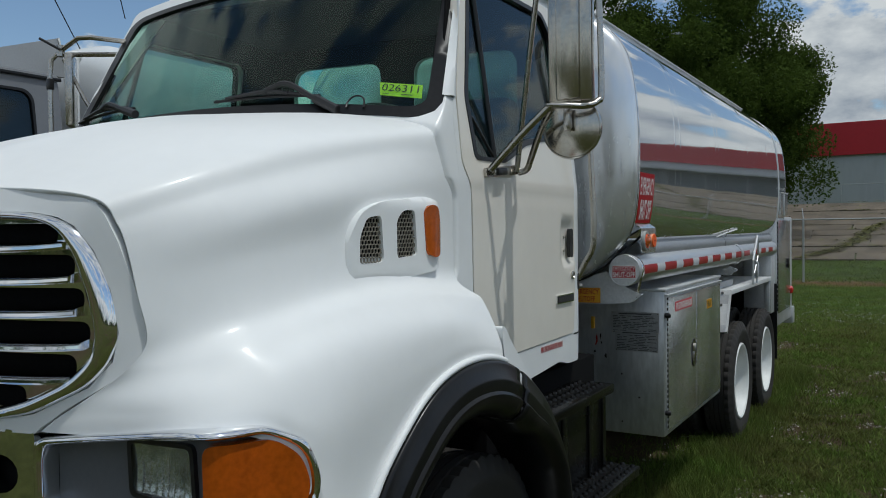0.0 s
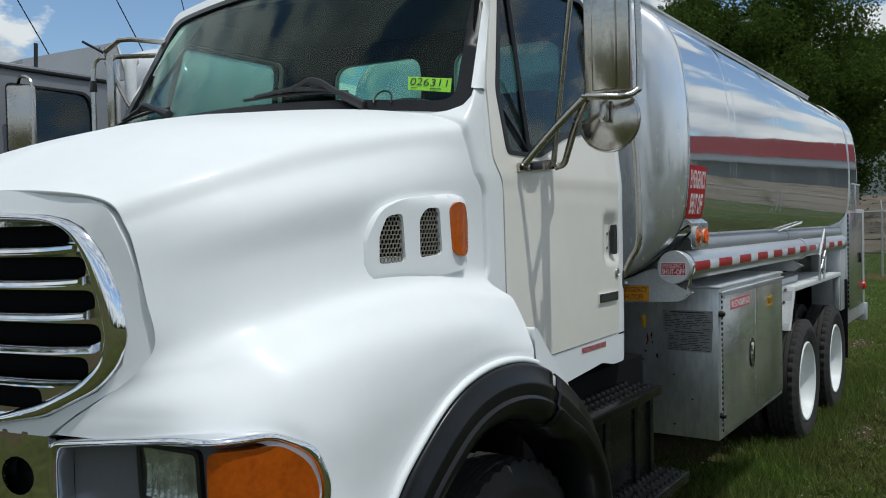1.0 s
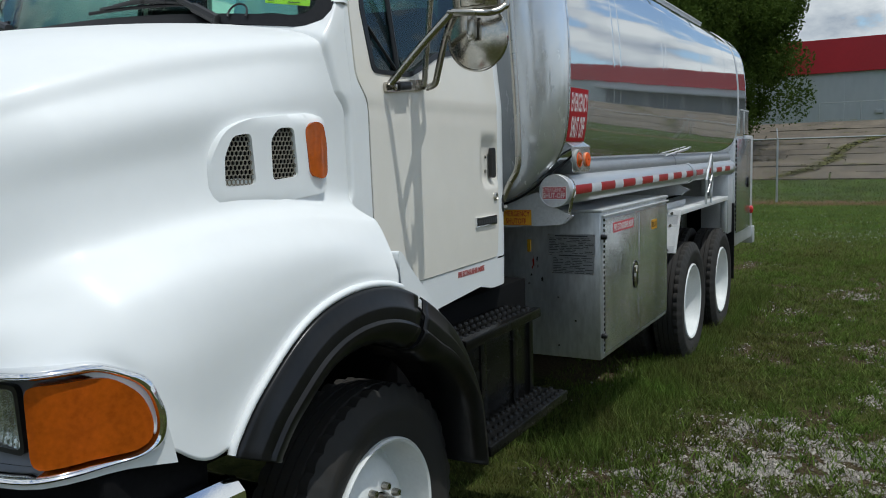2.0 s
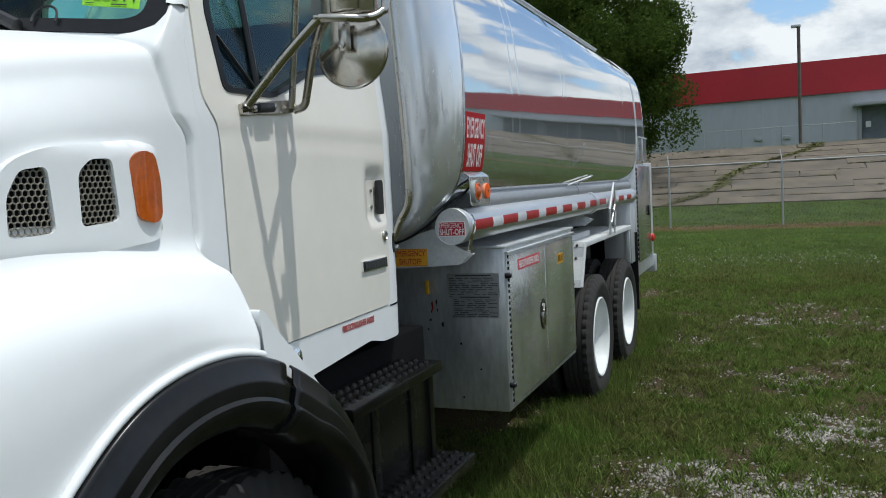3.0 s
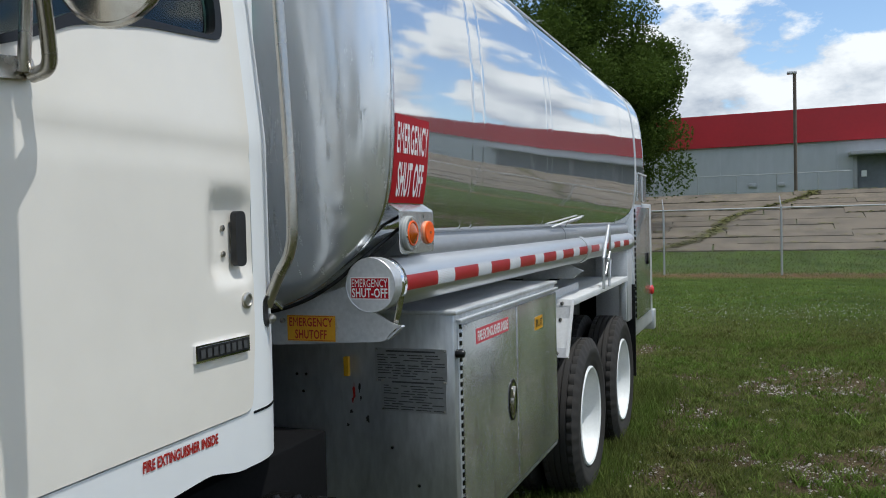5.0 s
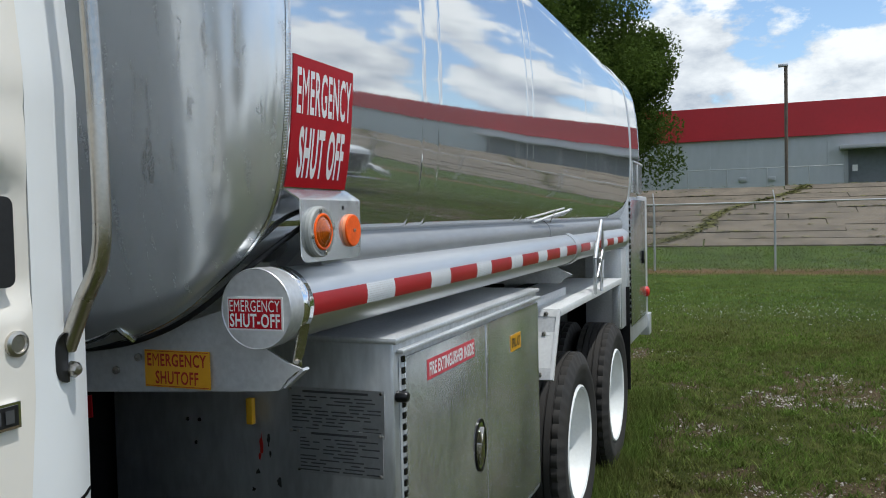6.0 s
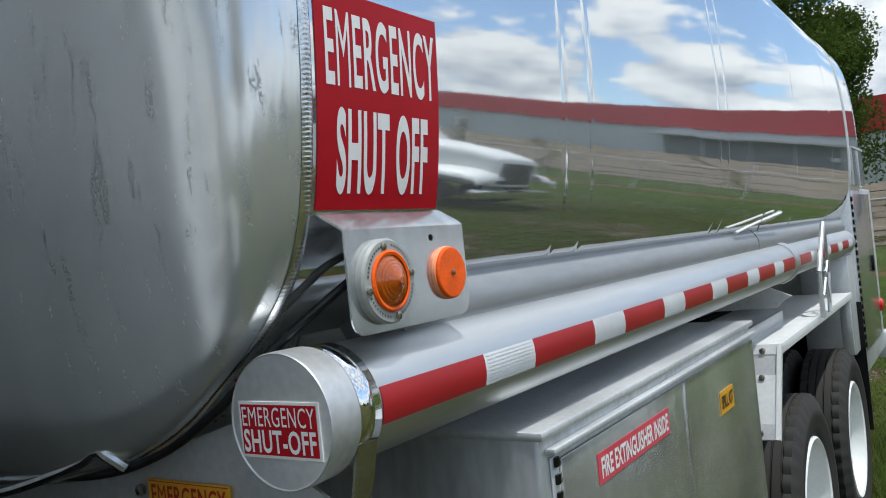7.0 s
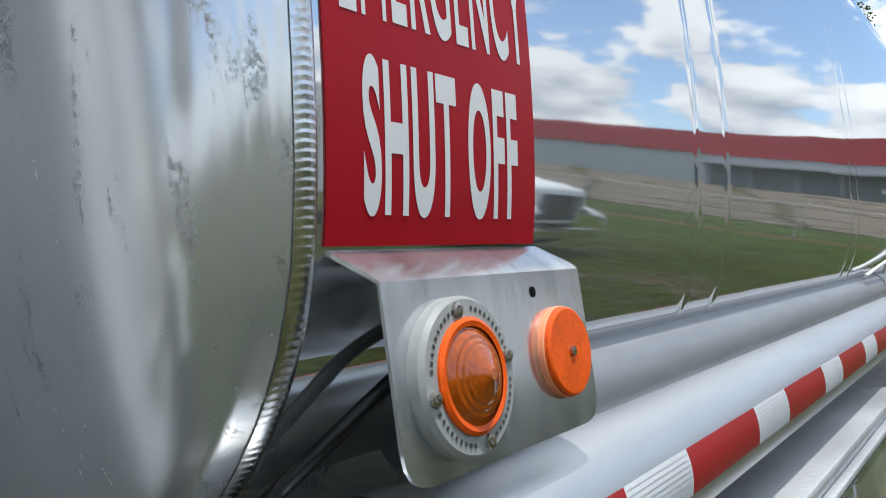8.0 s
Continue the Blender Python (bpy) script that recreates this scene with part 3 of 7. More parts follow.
def build_bank():
    """Cracked paving slabs on the bank, each a slab of its own, with grown-over joints between them."""
    bank = thing("paved_bank", (10, 44, 1.5), "sloping bank of cracked grey concrete slabs with grass joints", "pavement", "structure")
    rng = random.Random(5)
    count = 0
    for row in range(11):
        u = -16.0 + rng.uniform(-1, 1)
        while u < 46:
            w = rng.uniform(3.2, 8.5)
            gap = rng.uniform(0.01, 0.07)
            s0, s1 = row / 11, (row + 1) / 11 - rng.uniform(0.001, 0.007)
            lift = rng.uniform(0.03, 0.08)
            v = []
            for dz in (-0.15, lift):
                for a, b in ((u, s0), (u + w - gap, s0), (u + w - gap, s1), (u, s1)):
                    p = bank_place(a + rng.uniform(-0.03, 0.03), b)
                    v.append((p.x, p.y, p.z + dz + rng.uniform(-0.01, 0.01)))
            f = [(0, 3, 2, 1), (4, 5, 6, 7), (0, 1, 5, 4), (1, 2, 6, 5), (2, 3, 7, 6), (3, 0, 4, 7)]
            mesh_ob("slab", v, f, CONCRETE, bank, "", 0)
            count += 1
            u += w
    verts, faces = [], []
    for k in range(5200):
        row, u = rng.randrange(0, 12), rng.uniform(-15, 45)
        if rng.random() < 0.30:
            s = rng.random()
            u = -2 + 6.5 * s + rng.gauss(0, 0.16) + rng.choice([0, 0, 9.5, 19]) + 0.5 * math.sin(9 * s)
        else:
            s = row / 11 + rng.gauss(0, 0.003)
            if noise.noise((u * 0.5, row * 3.7, 1.0)) < 0.02:
                continue
        p = bank_place(u, min(max(s, 0), 1))
        for _ in range(3):
            a, h = rng.uniform(0, 6.28), rng.uniform(0.0, 0.03)
            q = p + Vector((rng.uniform(-0.14, 0.14), rng.uniform(-0.10, 0.10), 0.085))
            d = Vector((math.cos(a), math.sin(a), 0.22 * math.sin(a))) * rng.uniform(0.05, 0.11)
            i = len(verts)
            verts += [q - d, q + d, q + Vector((-d.y * 0.9, d.x * 0.9, h))]
            faces.append((i, i + 1, i + 2))
    ob = mesh_ob("joint_weeds", verts, faces, DRYWEED, None, "", 0)
    tagged(ob, "dry weeds growing along the joints of the paving", "weeds", kind="stuff")


build_bank()


def build_hall():
    """The long metal-clad hall on top of the bank: ribbed wall sheets, a red fascia, a loading bay with posts."""
    def wall(u, v, d):
        return (u, 61.3 - 0.03 * u - d, v)

    hall = thing("warehouse", (20, 66, 3.3), "long pale grey metal warehouse with a red fascia", "building")
    sheet("wall", rect(-9, 3.1, 90, 7.4), wall, 0.2, SIDING, hall, "", [rect(7.6, 3.1, 19.6, 5.75)], 3.0, 0)
    sheet("fascia", rect(-9.3, 6.75, 90.3, 8.95), lambda u, v, d: wall(u, v, d + 0.25), 0.25, REDSIDING, hall, "bright red metal fascia", (), 3.0, 0)
    v = [wall(-9.3, 8.80, -0.02), wall(90.3, 8.80, -0.02), wall(90.3, 8.55, -24), wall(-9.3, 8.55, -24), wall(-9.3, 8.60, -0.02), wall(90.3, 8.60, -0.02), wall(90.3, 8.35, -24), wall(-9.3, 8.35, -24)]
    f = [(0, 1, 2, 3), (7, 6, 5, 4), (0, 4, 5, 1), (1, 5, 6, 2), (2, 6, 7, 3), (3, 7, 4, 0)]
    mesh_ob("roof", v, f, SIDING, hall, "", 0)
    v = [wall(-9, 3.1, 0), wall(-9, 8.8, 0), wall(-9, 8.8, -24), wall(-9, 3.1, -24), wall(-8.8, 3.1, 0), wall(-8.8, 8.8, 0), wall(-8.8, 8.8, -24), wall(-8.8, 3.1, -24)]
    mesh_ob("end_wall", v, f, SIDING, hall, "", 0)
    u, rng = -8.0, random.Random(2)
    while u < 88:
        if not 7.2 < u < 20.0:
            box_part("wall_rib", (-0.06, -0.05, 3.1), (0.06, 0.0, 6.75), SIDING, hall, 0, "", pose(u, 61.3 - 0.03 * u, 0))
        u += 2.45
    # A solid block fills the dark opening; its grey carries the shade inside.
    bay = box_part("loading_bay", (7.6, 0.4, 3.1), (19.6, 5.0, 5.75), surface("bay_shutter", (0.20, 0.22, 0.24), 0.6, vary=0.1, scale=0.6, fine=4), hall, 0, "shaded loading bay with grey shutters",
                   Matrix(((1, 0, 0, 0), (-0.03, 1, 0, 61.3), (0, 0, 1, 0), (0, 0, 0, 1))))
    for u in (7.7, 10.6, 13.6, 16.6, 19.5):
        box_part("bay_post", (-0.12, -0.1, 3.1), (0.12, 0.15, 5.75), GREYPAINT, hall, 0.01, "", pose(u, 61.3 - 0.03 * u, 0))
    box_part("bay_canopy", (7.3, -1.4, 5.72), (19.9, 0.0, 5.95), GREYPAINT, hall, 0.02, "", Matrix(((1, 0, 0, 0), (-0.03, 1, 0, 61.3), (0, 0, 1, 0), (0, 0, 0, 1))))
    box_part("notice", (8.05, -0.16, 4.35), (8.35, -0.11, 4.75), WHITEVINYL, hall, 0, "", Matrix(((1, 0, 0, 0), (-0.03, 1, 0, 61.3), (0, 0, 1, 0), (0, 0, 0, 1))))
    for u in (1.2, 3.0, 24.0, 29.0):
        box_part("wall_vent", (u, -0.12, 3.9), (u + 0.5, 0.0, 4.2), GALV, hall, 0.02, "", Matrix(((1, 0, 0, 0), (-0.03, 1, 0, 61.3), (0, 0, 1, 0), (0, 0, 0, 1))))


build_hall()


def chain_link(name, u0, u1, place, height, pitch, spacing, label, category, arm=False):
    """A wire fence: posts, a top rail and crossed wires."""
    fence = thing(name, place(0.5 * (u0 + u1), 0), label, category)
    for u in np.arange(u0, u1 + 0.01, spacing):
        foot = Vector(place(u, 0))
        top = Vector(place(u, height))
        pipe("post", [foot - Vector((0, 0, 0.3)), top], 0.035, GALV, fence, "", 8)
        if arm:
            pipe("barb_arm", [top, top + Vector((-0.05, 0.12, 0.36))], 0.018, GALV, fence, "", 6)
    pipe("top_rail", [place(u0, height - 0.03), place(u1, height - 0.03)], 0.024, GALV, fence, "", 8)
    verts, faces = [], []
    n = int((u1 - u0) / pitch)
    for k in range(-int(height / pitch), n):
        for way in (1, -1):
            a = u0 + k * pitch
            b = a + height
            lo, hi = max(a, u0), min(b, u1)
            if hi <= lo:
                continue
            va, vb = (lo - a, hi - a) if way > 0 else (height - (lo - a), height - (hi - a))
            p, q = Vector(place(lo, va)), Vector(place(hi, vb))
            i = len(verts)
            w = 0.0013
            verts += [p + Vector((0, 0, w)), p + Vector((0, w * 1.5, -w)), p + Vector((0, -w * 1.5, -w)), q + Vector((0, 0, w)), q + Vector((0, w * 1.5, -w)), q + Vector((0, -w * 1.5, -w))]
            faces += [(i, i + 1, i + 4, i + 3), (i + 1, i + 2, i + 5, i + 4), (i + 2, i, i + 3, i + 5)]
    mesh_ob("wire_mesh", verts, faces, GALV, fence, "crossed galvanised wires", 0)
    return fence


chain_link("chain_link_fence", -30.87, 40.2, lambda u, v: (u, 30.75, v - 0.02), 2.24, 0.11, 3.74, "tall galvanised chain-link fence with slanted barb arms", "fence", True)
chain_link("railing_fence", -1.85, 7.2, lambda u, v: (u, 58.0 - 0.03 * u, 3.3 + v), 1.35, 0.22, 2.4, "low wire fence before the warehouse wall", "fence")


def build_lamp_post():
    lamp = thing("lamp_post", (4.0, 56.0, 3.3), "tall weathered wooden pole with a small lamp head", "lamp post")
    pipe("pole", [(4.0, 56, 3.0), (4.0, 56, 10.55)], 0.10, TIMBER, lamp, "", 12)
    part("lamp_head", add_box(bmesh.new(), (3.57, 55.85, 10.50), (4.13, 56.15, 10.68), 0.05), GALV, lamp)


def build_street_lamp():
    lamp = thing("street_lamp", (-9.3, 37.5, 0.4), "grey steel street lamp with a curved arm", "street lamp")
    pipe("pole", [(-8.55, 37.5, 0.2), (-8.55, 37.5, 10.0)], 0.11, GALV, lamp, "", 12)
    pipe("arm", [(-8.55, 37.5, 9.6), (-8.45, 37.5, 10.4), (-8.05, 37.5, 10.65), (-7.3, 37.5, 10.75)], 0.045, GALV, lamp, "", 8, 14)
    head = bmesh.new()
    bmesh.ops.create_uvsphere(head, u_segments=14, v_segments=8, radius=1.0, matrix=Matrix.Translation((-7.0, 37.5, 10.78)) @ Matrix.Diagonal((0.42, 0.16, 0.12, 1)))
    part("lamp_head", head, GALV, lamp)


build_lamp_post()
build_street_lamp()


def leaf_cloud(rng, clumps, per, size):
    """Many small folded leaves round the middles of clumps, thicker towards the outside."""
    verts, faces = [], []
    for c, r in clumps:
        for _ in range(per):
            d = Vector((rng.gauss(0, 1), rng.gauss(0, 1), rng.gauss(0, 0.8))).normalized()
            p = c + d * r * (0.15 + 0.82 * rng.random() ** 0.55)
            a = Vector((rng.gauss(0, 1), rng.gauss(0, 1), rng.gauss(0, 1))).normalized()
            b = a.cross(Vector((rng.gauss(0, 1), rng.gauss(0, 1), rng.gauss(0, 1)))).normalized()
            s = size * rng.uniform(0.55, 1.3)
            i = len(verts)
            verts += [p - a * s, p + b * s * 0.5 + d * s * 0.15, p + a * s, p - b * s * 0.5 + d * s * 0.15]
            faces += [(i, i + 1, i + 2), (i, i + 2, i + 3)]
    return verts, faces


def limb_mesh(rng, foot, top, r0, r1, bend):
    pts = []
    for k in range(7):
        f = k / 6
        pts.append(foot.lerp(top, f) + Vector((rng.gauss(0, bend), rng.gauss(0, bend), 0)) * math.sin(math.pi * f))
    v, f = tube_mesh(pts, 1.0, 9)
    out = []
    for k, p in enumerate(v):
        c = pts[k // 9]
        out.append(c + (Vector(p) - c) * (r0 + (r1 - r0) * (k // 9) / 6))
    return out, f


def build_tree(foot, height, spread, seed, label, clump_n, per, leaf):
    """A broad-leaved tree: tapered trunk, limbs, and an uneven crown of leaves with gaps."""
    rng = random.Random(seed)
    foot = Vector(foot)
    tree = thing("tree", foot, label, "tree")
    fork = foot + Vector((rng.uniform(-0.3, 0.3), rng.uniform(-0.3, 0.3), height * 0.28))
    v, f = limb_mesh(rng, foot - Vector((0, 0, 0.3)), fork, height * 0.035, height * 0.024, 0.1)
    mesh_ob("trunk", v, f, BARK, tree, "", 60)
    clumps = []
    middle = foot + Vector((0, 0, height * 0.47))
    for k in range(clump_n):
        a, e = rng.uniform(0, 2 * math.pi), rng.uniform(-0.8, 1.0)
        q = rng.uniform(0.5, 1.1)
        c = middle + Vector((math.cos(a) * spread * q * math.cos(e * 1.1), math.sin(a) * spread * q * math.cos(e * 1.1), e * height * 0.42 * q))
        clumps.append((c, spread * rng.uniform(0.12, 0.22)))
    for k in range(0, clump_n, max(1, clump_n // 9)):
        v, f = limb_mesh(rng, fork, clumps[k][0], height * 0.016, height * 0.004, 0.4)
        mesh_ob("limb", v, f, BARK, tree, "", 60)
    v, f = leaf_cloud(rng, clumps, per, leaf)
    mesh_ob("crown", v, f, LEAF, tree, "dense green leaves", 0)
    return tree


build_tree((-8.4, 41.0, 0.6), 14.5, 6.8, 11, "large dense green tree behind the fence", 290, 1300, 0.085)
build_tree((-17.0, 44.0, 1.6), 13.0, 6.0, 12, "broad green tree behind the fence", 150, 480, 0.13)
build_tree((-14.4, 8.0, -0.02), 5.2, 2.6, 13, "green tree beyond the parked lorries", 70, 150, 0.14)


def build_far_woods():
    rng = random.Random(8)
    clumps = []
    for k in range(150):
        a = rng.uniform(radians(-215), radians(25))
        r = rng.uniform(85, 115)
        h = rng.uniform(2.0, 6.0)
        clumps.append((Vector((r * math.cos(a), r * math.sin(a), h * 0.6)), h))
    v, f = leaf_cloud(rng, clumps, 130, 0.9)
    tagged(mesh_ob("far_woods", v, f, FARLEAF, None, "", 0), "line of distant green trees round the yard", "woods", kind="stuff")


build_far_woods()


def build_grass():
    rng = random.Random(21)
    verts, faces = [], []

    def blade(x, y, h, lean, width):
        z = ground_height(x, y)
        a = rng.uniform(0, 6.283)
        dx, dy = math.cos(a) * width, math.sin(a) * width
        b = rng.uniform(0, 6.283)
        lx, ly = math.cos(b) * lean * h, math.sin(b) * lean * h
        i = len(verts)
        verts.extend([(x - dx, y - dy, z - 0.005), (x + dx, y + dy, z - 0.005), (x + dx * 0.6 + lx * 0.4, y + dy * 0.6 + ly * 0.4, z + h * 0.6),
                      (x - dx * 0.6 + lx * 0.4, y - dy * 0.6 + ly * 0.4, z + h * 0.6), (x + lx, y + ly, z + h)])
        faces.extend([(i, i + 1, i + 2, i + 3), (i + 3, i + 2, i + 4)])

    for _ in range(150000):
        y = 2.5 + 13 * rng.random() ** 1.1
        x = rng.uniform(0.2, 2.2 + 0.42 * y)
        if rng.random() > 0.16 + 0.84 * (1 - bare(x, y)) ** 1.4:
            continue
        k = 0.6 + 0.9 * max(0.0, 0.5 + noise.noise((x * 2.3, y * 2.3, 9.0)))
        blade(x, y, k * rng.uniform(0.016, 0.046), rng.uniform(0.4, 1.4), rng.uniform(0.0020, 0.0045))
    for _ in range(15000):
        y = rng.uniform(4.6, 11.5)
        x = rng.gauss(1.12, 0.17)
        blade(x, y, rng.uniform(0.05, 0.17), rng.uniform(0.2, 0.8), rng.uniform(0.002, 0.004))
    for _ in range(70000):
        y = 14.5 + 12 * rng.random()
        x = rng.uniform(-2, 2.5 + 0.42 * y)
        if rng.random() > (1 - bare(x, y)) * (1.0 - (y - 14.5) / 12.5):
            continue
        blade(x, y, rng.uniform(0.025, 0.065), rng.uniform(0.4, 1.3), rng.uniform(0.003, 0.006))
    for _ in range(36000):
        y = 14 + 17 * rng.random()
        x = rng.uniform(-4, 2.5 + 0.42 * y)
        if rng.random() > 0.25 + 0.75 * (1 - bare(x, y)):
            continue
        blade(x, y, rng.uniform(0.02, 0.05), rng.uniform(0.5, 1.6), rng.uniform(0.005, 0.010))
    for _ in range(22000):
        y = 30.9 + 7.5 * rng.random()
        x = rng.uniform(-6, 22)
        blade(x, y, rng.uniform(0.03, 0.07), rng.uniform(0.5, 1.6), rng.uniform(0.010, 0.018))
    # leafy low tufts
    for _ in range(5200):
        y = 3.2 + 13 * rng.random() ** 1.2
        x = rng.uniform(0.9, 2.2 + 0.42 * y)
        k = rng.uniform(0.6, 1.3)
        for _ in range(rng.randrange(7, 16)):
            blade(x + rng.gauss(0, 0.03), y + rng.gauss(0, 0.03), k * rng.uniform(0.025, 0.075), rng.uniform(0.5, 1.5), rng.uniform(0.004, 0.009))
    ob = mesh_ob("grass", verts, faces, BLADE, None, "", 0)
    tagged(ob, "short patchy green grass, longer along the truck", "grass", kind="stuff")
    verts, faces = [], []

    def stone(x, y, s):
        z = ground_height(x, y) + s * 0.25
        i = len(verts)
        for dx, dy, dz in ((1, 0, 0), (0, 1, 0), (-1, 0, 0), (0, -1, 0), (0, 0, 0.8), (0, 0, -0.8)):
            k = s * rng.uniform(0.6, 1.3)
            verts.append((x + dx * k, y + dy * k, z + dz * k))
        faces.extend([(i, i + 1, i + 4), (i + 1, i + 2, i + 4), (i + 2, i + 3, i + 4), (i + 3, i, i + 4), (i + 1, i, i + 5), (i + 2, i + 1, i + 5), (i + 3, i + 2, i + 5), (i, i + 3, i + 5)])

    for _ in range(360000):
        y = 2.6 + 14.5 * rng.random() ** 1.2
        x = rng.uniform(0.6, 2.2 + 0.42 * y)
        if rng.random() > 0.40 * bare(x, y) ** 1.8 * (0.16 + 0.84 * (noise.noise((x * 3.1, y * 3.1, 4.0)) > 0.05)):
            continue
        stone(x, y, (0.003 + 0.011 * rng.random() ** 2.6) * (1.0 + 0.04 * max(0.0, y - 6.0)))
    # beds where the stones lie close
    for px, py, rx, ry in BEDS:
        for _ in range(int(40000 * rx * ry)):
            x, y = px + rng.gauss(0, 0.62 * rx), py + rng.gauss(0, 0.62 * ry)
            if noise.noise((x * 6.1, y * 6.1, 2.0)) > -0.18 + 0.2 * rng.random():
                stone(x, y, 0.004 + 0.012 * rng.random() ** 2.2)
    ob = mesh_ob("gravel", verts, faces, STONE, None, "", 0)
    tagged(ob, "scattered pale limestone gravel in the grass", "gravel", kind="stuff")
    verts, faces = [], []
    for k in range(2600):
        y = 18.9 + (rng.gauss(0, 0.8) if k % 2 else rng.gauss(3.0, 3.0))
        x = rng.uniform(-4, 13)
        s = rng.uniform(0.005, 0.010)
        z = ground_height(x, y) + rng.uniform(0.04, 0.09)
        i = len(verts)
        verts += [(x + s, y, z), (x - 0.5 * s, y + 0.87 * s, z), (x - 0.5 * s, y - 0.87 * s, z), (x, y, z + s)]
        faces += [(i, i + 1, i + 3), (i + 1, i + 2, i + 3), (i + 2, i, i + 3), (i + 2, i + 1, i)]
    tagged(mesh_ob("clover_flowers", verts, faces, WHITEVINYL, None, "", 0), "tiny white clover flowers in a strip of the grass", "flowers", kind="stuff")


def build_wires():
    lines = thing("overhead_wires", (-20, 30, 9), "thin dark overhead wires", "cable")
    for k, (a, b) in enumerate((((-9, 6.60, 4.41), (-9, 5.2, 6.64)), ((-9, 8.08, 4.92), (-9, 6.9, 6.81)), ((-9, 8.95, 5.6), (-9, 8.3, 7.9)))):
        pipe("wire", [a, b], 0.009, RUBBER, lines, "", 5)


build_wires()


# ---------------------------------------------------------------- the tank truck
truck = thing("tank_truck", (0, 6, 0), "white fuel tank truck with a polished aluminium tank, parked on grass", "truck")


# Guide lines of the near half of the bonnet and wing, from nose to cab.
def hood_lines():
    centre = [(0, 0.985, 2.09), (0, 1.30, 2.235), (0, 1.70, 2.355), (0, 2.10, 2.428), (0, 2.44, 2.466)]
    crown = [(0.50, 1.03, 2.073), (0.52, 1.30, 2.20), (0.55, 1.70, 2.32), (0.57, 2.10, 2.392), (0.60, 2.44, 2.430)]
    edge = [(0.72, 1.085, 2.04), (0.80, 1.32, 2.135), (0.87, 1.70, 2.245), (0.915, 2.10, 2.314), (0.955, 2.400, 2.348)]
    flank = [(0.775, 1.11, 1.97), (0.875, 1.33, 2.05), (0.945, 1.68, 2.14), (0.985, 2.08, 2.215), (1.012, 2.405, 2.255)]
    ridge = [(0.80, 1.12, 1.90), (0.92, 1.34, 1.965), (1.0, 1.68, 2.045), (1.032, 2.07, 2.10), (1.040, 2.447, 2.145)]
    wall = [(0.825, 1.13, 1.78), (0.93, 1.34, 1.84), (1.0, 1.67, 1.905), (1.032, 2.05, 1.945), (1.042, 2.478, 1.96)]
    valley = [(0.845, 1.14, 1.655), (0.965, 1.33, 1.70), (1.03, 1.65, 1.76), (1.06, 2.04, 1.785), (1.065, 2.47, 1.775)]
    return centre, crown, edge, flank, ridge, wall, valley


def wing_lines():
    slope = [(0.80, 1.10, 1.575), (0.93, 1.18, 1.590), (1.03, 1.30, 1.620), (1.065, 1.42, 1.645), (1.105, 1.66, 1.695), (1.145, 2.05, 1.72), (1.14, 2.48, 1.68)]
    shoulder = [(0.70, 1.067, 1.505), (0.95, 1.13, 1.520), (1.10, 1.30, 1.545), (1.15, 1.42, 1.56), (1.19, 1.68, 1.605), (1.222, 2.07, 1.635), (1.195, 2.47, 1.585)]
    lip = [(0.61, 1.047, 1.452), (0.96, 1.112, 1.474), (1.135, 1.285, 1.478), (1.198, 1.405, 1.42), (1.222, 1.68, 1.46), (1.247, 2.10, 1.545), (1.236, 2.45, 1.505)]
    roll = [(0.57, 1.038, 1.425), (0.965, 1.104, 1.440), (1.14, 1.266, 1.430), (1.210, 1.412, 1.28), (1.218, 1.62, 1.235), (1.248, 2.07, 1.478), (1.246, 2.44, 1.462)]
    hem = [(0.535, 1.032, 1.400), (0.97, 1.100, 1.412), (1.142, 1.26, 1.396), (1.218, 1.416, 1.172), (1.226, 1.62, 1.132), (1.252, 2.05, 1.456), (1.250, 2.43, 1.440)]
    return slope, shoulder, lip, roll, hem


def cowl_edge(z):
    """Where the groove between the hood and the cowl runs."""
    return float(np.interp(z, [1.5, 1.84, 2.08, 2.11, 2.155, 2.27, 2.34, 2.40], [2.505, 2.503, 2.499, 2.485, 2.442, 2.412, 2.396, 2.392]))


def cab_x(y, z):
    """Outer face of the cab's side."""
    x = 1.028 if z < 2.15 else 1.028 - 0.10 * (z - 2.15) - 0.02 * (z - 2.15) ** 2
    if z < 1.5:
        x -= 0.06 * (1.5 - z) ** 2
    if y > 3.80:
        x -= 2.4 * (y - 3.80) ** 2
    return x


def screen_place(u, v, d):
    """u across the windscreen, v from its sill (0) to the roof (1)."""
    k = 1 - 0.10 * v if u > 0 else 1 + 0.08 * v
    f = u * u
    y = 2.33 + 0.16 * f + (0.52 - (0.17 if u > 0 else 0.04) * f) * v
    z = 2.470 - 0.055 * f + (0.72 - (0.03 * f if u > 0 else 0)) * v
    return (u * k, y - d * 0.85, z + d * 0.5)


